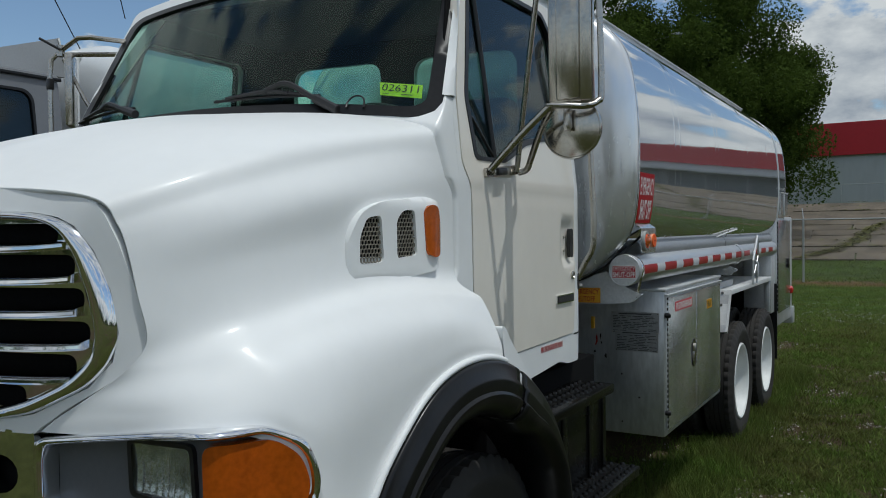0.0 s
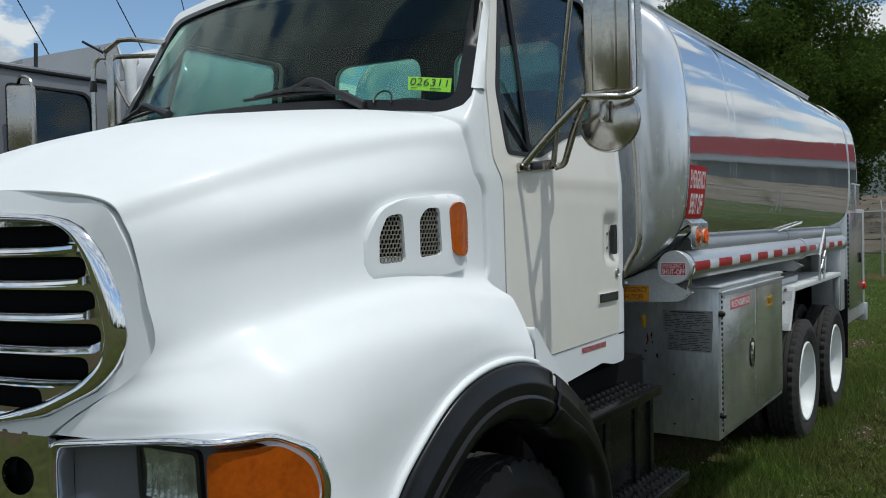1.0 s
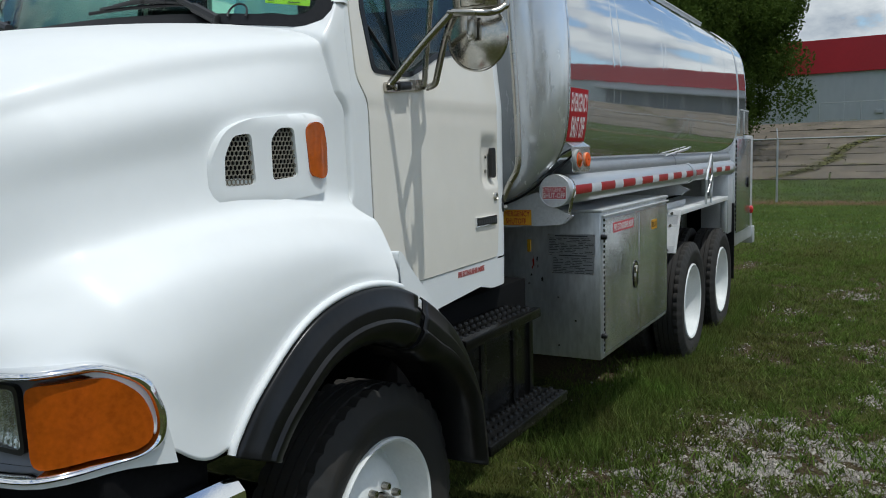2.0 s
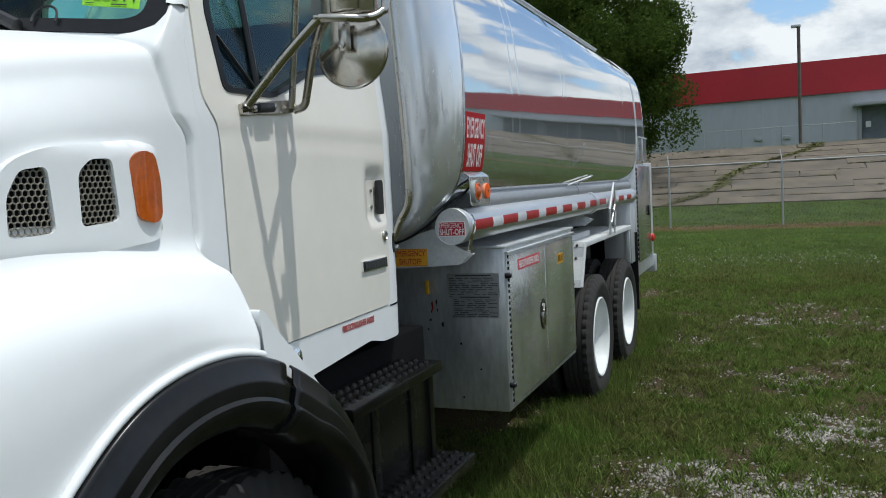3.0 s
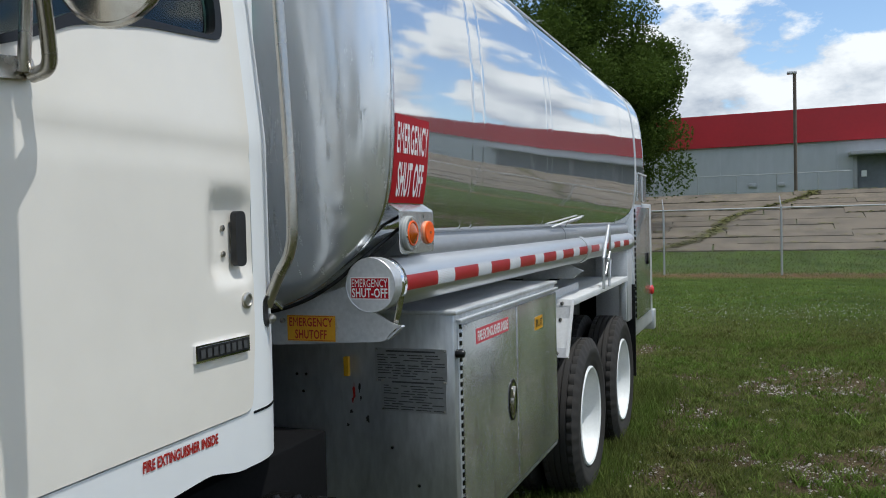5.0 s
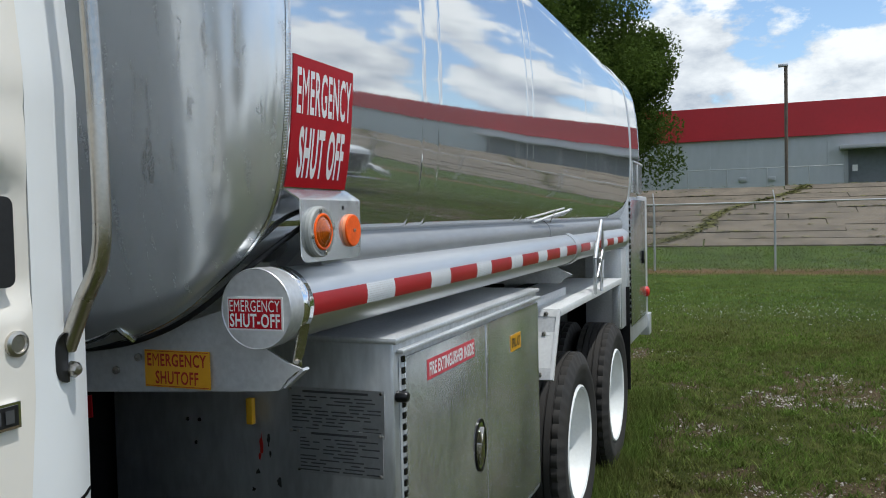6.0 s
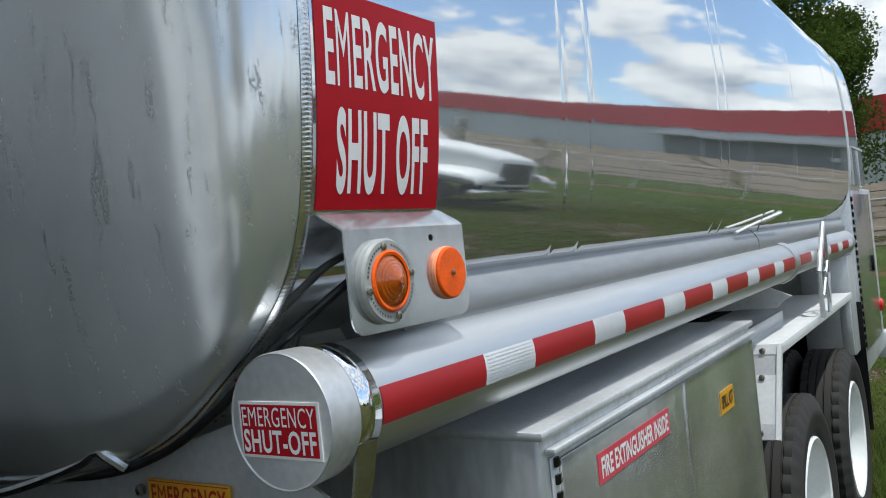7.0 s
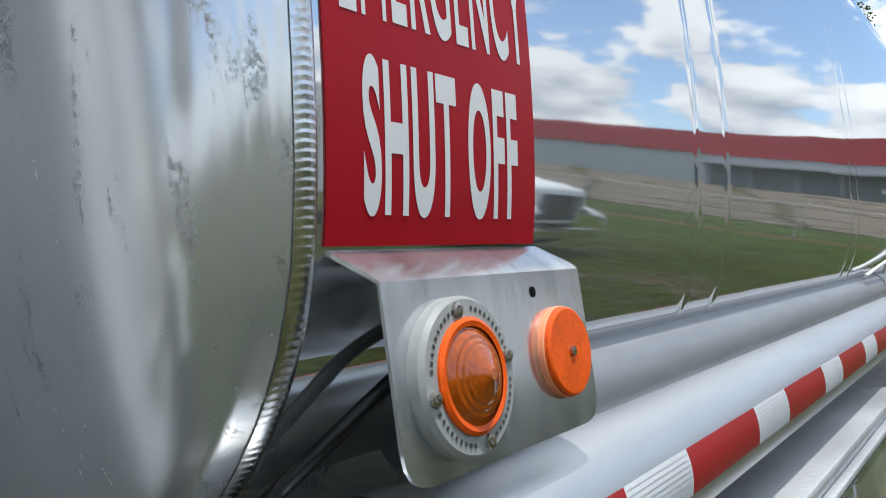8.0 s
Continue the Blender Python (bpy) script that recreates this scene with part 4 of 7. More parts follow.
def build_cowl(front):
    """White cowl from the hood's rear edge back to the windscreen seal and the door."""
    rear = [(1.3, screen_place(0.84, -0.035, 0.003)), (1.7, screen_place(0.912, -0.025, 0.003)), (2.0, screen_place(0.958, 0.015, 0.003)), (2.3, screen_place(0.981, 0.085, 0.004)), (2.5, screen_place(0.992, 0.120, 0.005)), (2.65, (cab_x(2.57, 2.48) - 0.002, 2.574, 2.485))]
    rear += [(k, (cab_x(2.58, z) - 0.005, 2.58, z)) for k, z in ((2.8, 2.425), (3.0, 2.35), (3.5, 2.24), (4.0, 2.145), (5.0, 1.96), (6.0, 1.77), (7.0, 1.60))]
    keys = [k for k, _ in rear]
    verts, n = [], 120
    for i in range(n):
        k = 1.35 + 5.6 * i / (n - 1)
        r = k / 11 * (len(front) - 1)
        a = front[int(r)] + (front[int(r) + 1] - front[int(r)]) * (r - int(r))
        b = np.array([np.interp(k, keys, [p[j] for _, p in rear]) for j in range(3)])
        side = float(np.interp(k, [2.0, 3.2], [0, 1]))
        out = np.array([0.55 + 0.45 * side, -0.15 * (1 - side), 0.8 * (1 - side)])
        deep = float(np.interp(k, [1.6, 2.8], [0.0, 0.022]))
        up = a + out * deep
        one, two = up + (b - up) * 0.17, up + (b - up) * 0.62
        if side > 0:
            one[0] += side * (cab_x(2.5, one[2]) - one[0])
            two[0] += side * (cab_x(2.5, two[2]) - two[0])
        one, two = one + out * 0.003 * (1 - side), two + out * 0.002 * (1 - side)
        verts += list(spline([a - out * 0.003, a + (b - a) * 0.03, one, two, b], 28))
    skin = mesh_ob("cowl", verts, grid_faces(n, 28), WHITE, truck, "", 60)
    rim = skin.modifiers.new("thickness", "SOLIDIFY")
    rim.thickness, rim.offset = 0.008, -1


def build_hood():
    upper = [spline(c, 401)[[0, 50, 100, 130, 200, 300, 400]] for c in hood_lines()]
    A = np.array([spline(c, 420) for c in (*upper, *wing_lines())])
    G = spline(A, 110)
    rows, cols = G.shape[:2]
    # the rear edge meets the cowl's line and rolls in to leave a soft groove
    run = np.linspace(0, 1, cols)
    for r in range(rows):
        k = r / (rows - 1) * 11
        w = float(np.interp(k, [1.6, 2.8, 5.9, 7.0], [0, 1, 1, 0]))
        if w > 0:
            x, y, z = G[r, -1]
            G[r, :, 0] += w * (cab_x(2.5, z) + 0.004 - x) * np.clip((run - 0.70) / 0.30, 0, 1) ** 2
            G[r, :, 1] += w * (cowl_edge(z) - y) * np.clip((run - 0.80) / 0.20, 0, 1) ** 2
            dip = np.clip((G[r, :, 1] - G[r, -1, 1] + 0.036) / 0.036, 0, 1)
            dip = dip * dip * (3 - 2 * dip)
            G[r, :, 0] -= 0.022 * dip * w
            G[r, :, 2] -= 0.010 * dip * w * float(np.interp(k, [2.0, 3.2], [1, 0]))
    near = G.reshape(-1, 3)
    far = near * [-1, 1, 1]
    verts = list(near) + list(far[cols:])
    faces = grid_faces(rows, cols)
    first = len(near)

    def far_index(r, c):
        return c if r == 0 else first + (r - 1) * cols + c

    for r in range(rows - 1):
        for c in range(cols - 1):
            faces.append((far_index(r, c), far_index(r + 1, c), far_index(r + 1, c + 1), far_index(r, c + 1)))
    skin = mesh_ob("hood", verts, faces, WHITE, truck, "glossy white one-piece hood and wings", 50)
    rim = skin.modifiers.new("thickness", "SOLIDIFY")
    rim.thickness, rim.offset = 0.012, -1
    build_cowl(G[:, -1])
    return skin


SKEW[0] = 0.127
hood = build_hood()
SKEW[0] = 0.0


# The nose: a white surround, a chrome ring and chrome bars before a dark opening.
def nose_place(u, v, d):
    return (u, 0.97 + 0.18 * (u / 0.87) ** 2 - d, v)


def mirrored(half):
    """A closed outline from its half on the near side, top to bottom."""
    return half + [(-u, v) for u, v in reversed(half)]


NOSE = mirrored([(0.10, 2.09), (0.35, 2.078), (0.56, 2.062), (0.66, 2.048), (0.715, 2.03), (0.745, 1.995), (0.777, 1.92), (0.812, 1.80), (0.842, 1.67), (0.84, 1.625), (0.81, 1.585), (0.73, 1.53), (0.62, 1.465), (0.545, 1.415), (0.52, 1.395)])
RING = mirrored([(0.10, 2.022), (0.35, 2.017), (0.54, 2.005), (0.61, 1.992), (0.66, 1.967), (0.715, 1.90), (0.757, 1.79), (0.774, 1.68), (0.758, 1.60), (0.69, 1.528), (0.522, 1.450), (0.32, 1.415), (0.10, 1.41)])
HOLE = mirrored([(0.10, 1.992), (0.35, 1.990), (0.53, 1.982), (0.60, 1.96), (0.645, 1.89), (0.680, 1.78), (0.705, 1.68), (0.690, 1.61), (0.61, 1.545), (0.50, 1.495), (0.32, 1.445), (0.10, 1.44)])


def nose_round(u, v, d):
    x, y, z = nose_place(u, v, d)
    e = max(0.0, abs(u) - 0.66) / 0.18
    t = max(0.0, v - 1.98) / 0.11
    return (x, y + 0.03 * e**3 + 0.03 * t**2, z)


sheet("nose_panel", NOSE, lambda u, v, d: nose_round(u, v, d + 0.012), 0.03, WHITE, truck, "", [RING], 0.06, 50)
def loop_at(loop, n):
    """n points at even steps round a closed outline, from its first point."""
    P = np.array([*loop, loop[0]], float)
    run = np.concatenate([[0], np.cumsum(np.hypot(*np.diff(P, axis=0).T))])
    s = np.linspace(0, run[-1], n, endpoint=False)
    return np.stack([np.interp(s, run, P[:, 0]), np.interp(s, run, P[:, 1])], 1)


def moulding(name, outer, inner, place, section, material, parent=None, label="", n=180):
    """A rounded strip between two outlines; section: share of the way in, height."""
    a, b = loop_at(outer, n), loop_at(inner, n)
    for _ in range(3):
        a, b = (a + (np.roll(a, 1, 0) + np.roll(a, -1, 0)) / 2) / 2, (b + (np.roll(b, 1, 0) + np.roll(b, -1, 0)) / 2) / 2
    verts = []
    for f, h in section:
        for p, q in zip(a, b):
            c = p + (q - p) * f
            verts.append(place(c[0], c[1], h))
    return mesh_ob(name, verts, grid_faces(len(section), n, True), material, parent, label, 50)


grille = moulding("grille", RING, HOLE, nose_place, [(0.0, -0.01), (0.0, 0.008), (0.06, 0.018), (0.2, 0.028), (0.4, 0.032), (0.6, 0.028), (0.8, 0.016), (0.93, 0.0), (1.0, -0.02), (1.0, -0.06)], CHROME, truck, "chrome ring grille with horizontal bars")


def shrink_loop(loop, by):
    c = Vector((0, 1.72))
    return [tuple(Vector(p) + (c - Vector(p)).normalized() * by) for p in loop]


def build_bars():
    for k in range(5):
        z = 1.905 - 0.0915 * k
        half = 0.632 + 0.014 * k if k < 4 else 0.66
        us = np.linspace(-half, half, 33)
        verts = []
        for u in us:
            x, y, _ = nose_place(u, z, 0)
            droop = 0.010 * (abs(u) / half) ** 6
            for dy, dz in ((-0.022, -0.004), (-0.021, 0.004), (-0.012, 0.0115), (0.002, 0.0145), (0.05, 0.026), (0.05, 0.014), (-0.004, -0.011), (-0.016, -0.010)):
                verts.append((x, y + dy, z + dz + droop))
        n = 8
        faces = grid_faces(len(us), n, True) + [tuple(range(n)), tuple((len(us) - 1) * n + j for j in range(n))]
        mesh_ob("bar", verts, faces, CHROME, grille, "", 40)
    slots = []
    for k in range(6):
        hi, lo = (1.905 - 0.0915 * (k - 1) - 0.016, 1.905 - 0.0915 * k + 0.012)
        hi = min(hi, 1.975)
        lo = max(lo, 1.462)
        half = float(np.interp((hi + lo) / 2, [1.48, 1.54, 1.60, 1.68, 1.78, 1.89, 1.96], [0.45, 0.59, 0.665, 0.688, 0.668, 0.635, 0.585])) - 0.008
        slots.append(rounded(rect(-half, lo, half, hi), 0.032))
    sheet("grille_face", shrink_loop(HOLE, -0.006), lambda u, v, d: nose_place(u, v, d - 0.012), 0.03, CHROME, grille, "", slots, 0.08, 40)
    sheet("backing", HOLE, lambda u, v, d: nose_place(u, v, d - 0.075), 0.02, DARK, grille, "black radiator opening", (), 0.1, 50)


build_bars()


# Headlamps sit in a chrome-edged panel that wraps round the corner of the nose.
CORNER = spline([(0.50, 1.030), (0.70, 1.058), (0.85, 1.080), (0.98, 1.098), (1.075, 1.125), (1.12, 1.19), (1.15, 1.29), (1.19, 1.365), (1.225, 1.42)], 90)
CORNER_LEN = np.concatenate([[0], np.cumsum(np.hypot(*np.diff(CORNER, axis=0).T))])


def corner_at(side):
    def place(u, v, d):
        x, y = np.interp(u, CORNER_LEN, CORNER[:, 0]), np.interp(u, CORNER_LEN, CORNER[:, 1])
        e = 0.01
        tx = np.interp(u + e, CORNER_LEN, CORNER[:, 0]) - np.interp(u - e, CORNER_LEN, CORNER[:, 0])
        ty = np.interp(u + e, CORNER_LEN, CORNER[:, 1]) - np.interp(u - e, CORNER_LEN, CORNER[:, 1])
        k = math.hypot(tx, ty)
        return (side * (x + ty / k * d), y - tx / k * d, v)
    return place


LAMPSILVER = surface("lamp_reflector", (0.80, 0.81, 0.82), 0.16, 0.75, vary=0.25, scale=14, fine=60, bump=0.25, depth=0.004, rough_vary=0.5)


def build_lamps(side):
    at = corner_at(side)
    out = rounded([(0.02, 1.385), (0.50, 1.443), (0.74, 1.440), (0.865, 1.385), (0.905, 1.275), (0.89, 1.20), (0.82, 1.175), (0.02, 1.165)], 0.03)
    inn = rounded([(0.045, 1.362), (0.50, 1.418), (0.735, 1.414), (0.845, 1.355), (0.87, 1.275), (0.86, 1.215), (0.81, 1.195), (0.045, 1.188)], 0.03)
    glass_out = rounded([(0.305, 1.400), (0.524, 1.396), (0.534, 1.222), (0.312, 1.242)], 0.022)
    glass_in = rounded([(0.318, 1.388), (0.512, 1.385), (0.521, 1.236), (0.326, 1.254)], 0.018)
    lamp = sheet("headlamp_panel", inn, lambda u, v, d: at(u, v, d - 0.05), 0.02, HEADGREY, truck, "grey headlamp panel in a chrome bezel", [glass_in], 0.05, 50)

    def ring(u, v, d):
        return at(u, v, d + 0.012)

    moulding("chrome_bezel", out, inn, ring, [(0.0, -0.05), (0.0, -0.004), (0.15, 0.006), (0.4, 0.010), (0.65, 0.006), (0.9, -0.008), (1.0, -0.025), (1.0, -0.06)], CHROME, lamp)
    sheet("wing_lip", [(0.02, 1.17), (0.80, 1.182), (0.885, 1.21), (0.900, 1.250), (0.921, 1.146), (0.80, 1.154), (0.60, 1.157), (0.02, 1.15)], lambda u, v, d: at(u, v, d + 0.002), 0.012, WHITE, truck, "", (), 0.05, 60)
    sheet("lamp_gasket", glass_out, lambda u, v, d: at(u, v, d - 0.034), 0.03, PLASTIC, lamp, "", [glass_in], 0.03, 50)
    sheet("reflector", glass_in, lambda u, v, d: at(u, v, d - 0.060 + 0.012 * (((u - 0.419) / 0.10) ** 2 + ((v - 1.315) / 0.08) ** 2) + 0.003 * math.sin(u * 310) * (1 if v < 1.335 else 0.4)), 0.004, LAMPSILVER, lamp, "", (), 0.007, 60)
    sheet("lamp_glass", glass_in, lambda u, v, d: at(u, v, d - 0.036 + 0.0018 * math.sin(u * 420) * (1 if v < 1.33 else 0.2)), 0.004, CLEAR, lamp, "ribbed clear glass", (), 0.012, 60)
    amber = rounded([(0.572, 1.405), (0.765, 1.400), (0.838, 1.350), (0.866, 1.275), (0.857, 1.222), (0.81, 1.203), (0.576, 1.200)], 0.035)
    sheet("turn_signal", amber, lambda u, v, d: at(u, v, d + 0.006 - 0.006 * ((u - 0.72) / 0.14) ** 4 + 0.024 * min(1.0, max(0.0, (u - 0.72) / 0.1))), 0.04, AMBER, lamp, "large amber turn signal", (), 0.03, 50)


build_lamps(1)
build_lamps(-1)

# Chrome bumper, low across the nose; near-black pieces stand in for the shaded underside behind it.

def build_bumper():
    path = spline([(-1.24, 1.62), (-1.20, 1.25), (-1.05, 1.06), (-0.55, 0.985), (0, 0.96), (0.55, 0.985), (1.05, 1.06), (1.20, 1.25), (1.24, 1.62)], 70)
    prof = [(0.0, 0.70), (-0.03, 0.74), (-0.035, 0.90), (-0.02, 1.00), (0.02, 1.035), (0.06, 1.03), (0.05, 0.72)]
    verts = []
    for k, (x, y) in enumerate(path):
        t = path[min(k + 1, 69)] - path[max(k - 1, 0)]
        t = t / np.hypot(*t)
        for o, z in prof:
            verts.append((x - t[1] * o * 1.0, y + t[0] * o, z))
    n = len(prof)
    mesh_ob("bumper", verts, grid_faces(70, n, True) + [tuple(range(n)), tuple(69 * n + j for j in range(n))], CHROME, truck, "wrap-round chrome bumper", 40)
    sheet("lower_apron", mirrored([(0.10, 1.41), (0.52, 1.40), (0.53, 1.16), (0.10, 1.16)]), lambda u, v, d: nose_place(u, v, d + 0.012), 0.04, CHROME, truck, "polished metal apron under the grille",
          [[(0.40 * math.cos(a) * 0.16 + 0.40, 1.275 + 0.055 * math.sin(a)) for a in np.linspace(0, 6.283, 17)[:-1]]], 0.08, 50)
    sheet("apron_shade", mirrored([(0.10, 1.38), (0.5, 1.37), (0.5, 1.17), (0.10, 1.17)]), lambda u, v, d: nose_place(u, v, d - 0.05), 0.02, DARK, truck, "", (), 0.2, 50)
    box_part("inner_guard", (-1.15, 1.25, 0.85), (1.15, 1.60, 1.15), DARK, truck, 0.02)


build_bumper()


# Louvre on the wing: a raised frame with two honeycomb openings and the amber side marker.
def hood_x(y, z):
    """Outer face of the bonnet's side at the louvre."""
    return float(np.interp(y, [1.6, 1.75, 2.05, 2.4], [0.990, 1.004, 1.026, 1.040]))


def louvre_at(side):
    return lambda u, v, d: (side * (hood_x(u, v) + d), u, v - 0.004)


PALEMESH = surface("beige_painted_mesh", (0.27, 0.245, 0.20), 0.5, vary=0.1)


def build_louvre(side):
    at = louvre_at(side)
    shape = rounded([(1.778, 1.77), (1.79, 1.93), (1.845, 2.012), (1.95, 2.048), (2.25, 2.075), (2.325, 2.05), (2.328, 1.85), (2.30, 1.80), (1.82, 1.755)], 0.05)
    hole_a = rounded([(1.835, 1.835), (1.838, 1.93), (1.875, 1.992), (1.950, 2.002), (1.962, 1.842)], 0.02)
    hole_b = rounded([(2.035, 1.850), (2.035, 1.985), (2.075, 2.020), (2.145, 2.022), (2.158, 1.860)], 0.02)

    def swell(u, v, d):
        e = min(abs(u - 1.78), abs(2.325 - u), abs(v - 1.765), abs(2.07 - v)) / 0.03
        return at(u, v, d + 0.010 + 0.022 * min(1.0, e) ** 0.5)

    lou = sheet("side_louvre", shape, swell, 0.05, WHITE, truck, "raised white side louvre with honeycomb openings", [hole_a, hole_b], 0.02, 60)
    for hole in (hole_a, hole_b):
        sheet("louvre_back", hole, lambda u, v, d: at(u, v, d + 0.015), 0.003, DARK, lou, "", (), 0.05, 50)
        verts, faces = [], []
        r, w = 0.0098, 0.0012
        us, vs = [p[0] for p in hole], [p[1] for p in hole]
        row = 0
        v = min(vs)
        while v < max(vs) + r:
            u = min(us) + (r * 0.866 if row % 2 else 0)
            while u < max(us) + r:
                for k in range(6):
                    a, b = math.pi / 6 + k * math.pi / 3, math.pi / 6 + (k + 1) * math.pi / 3
                    mid = (u + r * math.cos((a + b) / 2), v + r * math.sin((a + b) / 2))
                    if k < 3 and inside(mid, hole):
                        i = len(verts)
                        for ang in (a, b):
                            for rr, d in ((r + w, 0.024), (r - w, 0.024), (r - w, 0.019), (r + w, 0.019)):
                                verts.append(at(u + rr * math.cos(ang), v + rr * math.sin(ang), d))
                        faces += [(i, i + 1, i + 5, i + 4), (i + 1, i + 2, i + 6, i + 5), (i + 3, i, i + 4, i + 7)]
                u += r * 1.732
            v += r * 1.5
            row += 1
        mesh_ob("honeycomb", verts, faces, PALEMESH, lou, "grey honeycomb mesh", 0)
    mark = rounded([(2.215, 1.862), (2.200, 2.02), (2.235, 2.045), (2.285, 2.035), (2.312, 1.96), (2.308, 1.865), (2.27, 1.845)], 0.02)
    sheet("side_marker", mark, lambda u, v, d: at(u, v, d + 0.030 + 0.016 * (1 - ((u - 2.257) / 0.06) ** 2)), 0.05, AMBER, lou, "amber side marker lamp", (), 0.015, 60)


build_louvre(1)
build_louvre(-1)


# Black rubber arch over the front wheel, in two ribbed lengths.
WHEEL_Y, WHEEL_Z = 2.64, 0.53


def build_flare(side):
    hem = [(1.612, 1.092), (1.632, 1.130), (1.722, 1.238), (1.905, 1.385), (2.08, 1.456), (2.28, 1.472), (2.47, 1.434), (2.68, 1.332), (2.88, 1.168), (3.045, 0.905), (3.10, 0.62), (3.10, 0.56)]
    line = spline(hem, 60)
    mid = np.array([2.36, 0.78])
    prof = [(0.0, 0.0), (0.006, 0.012), (0.014, 0.016), (0.055, 0.022), (0.066, 0.034), (0.076, 0.036), (0.115, 0.034), (0.126, 0.044), (0.136, 0.044), (0.175, 0.028), (0.20, 0.0), (0.205, -0.03), (0.20, -0.10), (0.19, -0.26)]
    for name, a, b in (("wheel_arch_trim", 0, 34), ("wheel_arch_trim", 35, 59)):
        verts = []
        for p in line[a:b + 1]:
            d = mid - p
            d = d / np.hypot(*d)
            slim = float(np.interp(p[0], [2.75, 3.05], [1.0, 0.5]))
            for s, o in prof:
                q = p + d * s * slim
                verts.append((side * (float(np.interp(p[0], [1.6, 2.45, 3.2], [1.234, 1.272, 1.262])) + o), q[0], q[1]))
        n = len(prof)
        ob = mesh_ob(name, verts, grid_faces(b - a + 1, n), RUBBER, truck, "black ribbed rubber wheel arch trim", 40)
        rim = ob.modifiers.new("thickness", "SOLIDIFY")
        rim.thickness, rim.offset = 0.008, -1
    # rolled white edge of the wing along the trim
    edge_line = [(side * float(np.interp(p[0], [1.6, 2.1, 2.5], [1.228, 1.252, 1.264])), p[0] - 0.006, p[1] + 0.008) for p in spline(hem, 60)[:33]]
    pipe("wing_edge", edge_line, 0.0125, WHITE, truck, "", 10)
    # white filler behind the wing, down to the step
    wedge = rounded([(2.487, 1.575), (2.515, 1.560), (2.567, 1.497), (2.655, 1.415), (2.749, 1.316), (2.824, 1.231), (2.872, 1.165), (2.80, 1.205), (2.70, 1.285), (2.60, 1.350), (2.50, 1.415)], 0.02)
    sheet("wing_filler", wedge, lambda u, v, d: (side * (1.240 + 0.02 * max(0, 1.5 - v) - 6 * max(0, 2.51 - u) ** 2 + d), u, v), 0.05, WHITE, truck, "", (), 0.03, 60)


build_flare(1)
build_flare(-1)


# ---------------------------------------------------------------- wheels
def tyre_mesh(cx, cy, cz, radius, width, bead, lugs):
    """A tyre on an axle across the truck, with grooves round it and notches along both shoulders; bead is the wheel's radius."""
    r, h = radius, width / 2
    wall = r - bead
    prof = [(bead, -h * 0.80, 0), (bead + wall * 0.27, -h * 0.98, 0), (bead + wall * 0.56, -h, 0), (r - 0.05, -h * 0.93, 1), (r - 0.012, -h * 0.82, 1)]
    for k in range(5):
        a = -h * 0.80 + 1.6 * h * k / 5
        b = a + 1.6 * h / 5
        e = 1 if k in (0, 4) else 0
        prof += [(r, a + 0.004, e), (r, b - 0.006, e), (r - 0.012, b - 0.005, 0), (r - 0.012, b + 0.001, 0)]
    prof = prof[:-2] + [(r - 0.012, h * 0.82, 1), (r - 0.05, h * 0.93, 1), (bead + wall * 0.66, h * 0.985, 0), (bead + wall * 0.63, h, 0), (bead + wall * 0.46, h * 0.995, 0), (bead + wall * 0.44, h * 0.98, 0), (bead + wall * 0.27, h * 0.97, 0), (bead + wall * 0.08, h * 0.86, 0), (bead, h * 0.78, 0)]
    n = lugs * 3
    verts = []
    for rr, x, cut in prof:
        for k in range(n):
            a = 2 * math.pi * k / n
            q = rr - (0.013 if cut and k % 3 == 0 else 0)
            verts.append((cx + x, cy + q * math.cos(a), cz + q * math.sin(a)))
    return verts, grid_faces(len(prof), n, True)


NUT = bmesh.new()
bmesh.ops.create_cone(NUT, cap_ends=True, segments=6, radius1=0.016, radius2=0.014, depth=0.03, matrix=Matrix.Rotation(math.pi / 2, 4, "Y"))
NUT_MESH = bpy.data.meshes.new("wheel_nut")
NUT.to_mesh(NUT_MESH)
NUT.free()
NUT_MESH.materials.append(STEEL)


def bolt_ring(name, centre, radius, count, parent):
    for k in range(count):
        a = 2 * math.pi * k / count
        ob = new(name, NUT_MESH)
        ob.matrix_basis = Matrix.Translation(Vector(centre) + Vector((0, radius * math.cos(a), radius * math.sin(a))))
        attach(ob, parent)


def front_wheel(side):
    c = Vector((side * 0.995, 2.52, 0.490))
    v, f = tyre_mesh(c.x, c.y, c.z, 0.545, 0.285, 0.332, 44)
    tyre = mesh_ob("front_wheel", v, f, TYRE, truck, "black steer tyre on a white steel wheel", 40)
    s = side
    prof = [(0.332, -0.11), (0.338, 0.10), (0.338, 0.128), (0.331, 0.136), (0.320, 0.130), (0.310, 0.10), (0.304, 0.0), (0.294, -0.02), (0.26, 0.0), (0.215, 0.060), (0.170, 0.085), (0.12, 0.085), (0.115, 0.07)]
    rim = turned("rim", [(r, s * h) for r, h in prof], c, WHEELWHITE, tyre, "white enamelled steel rim", "x", 64)
    turned("hub", [(0.112, s * 0.06), (0.105, s * 0.13), (0.090, s * 0.15), (0.0, s * 0.155)], c, STEEL, tyre, "", "x", 32)
    bolt_ring("wheel_nut", c + Vector((s * 0.10, 0, 0)), 0.142, 10, tyre)


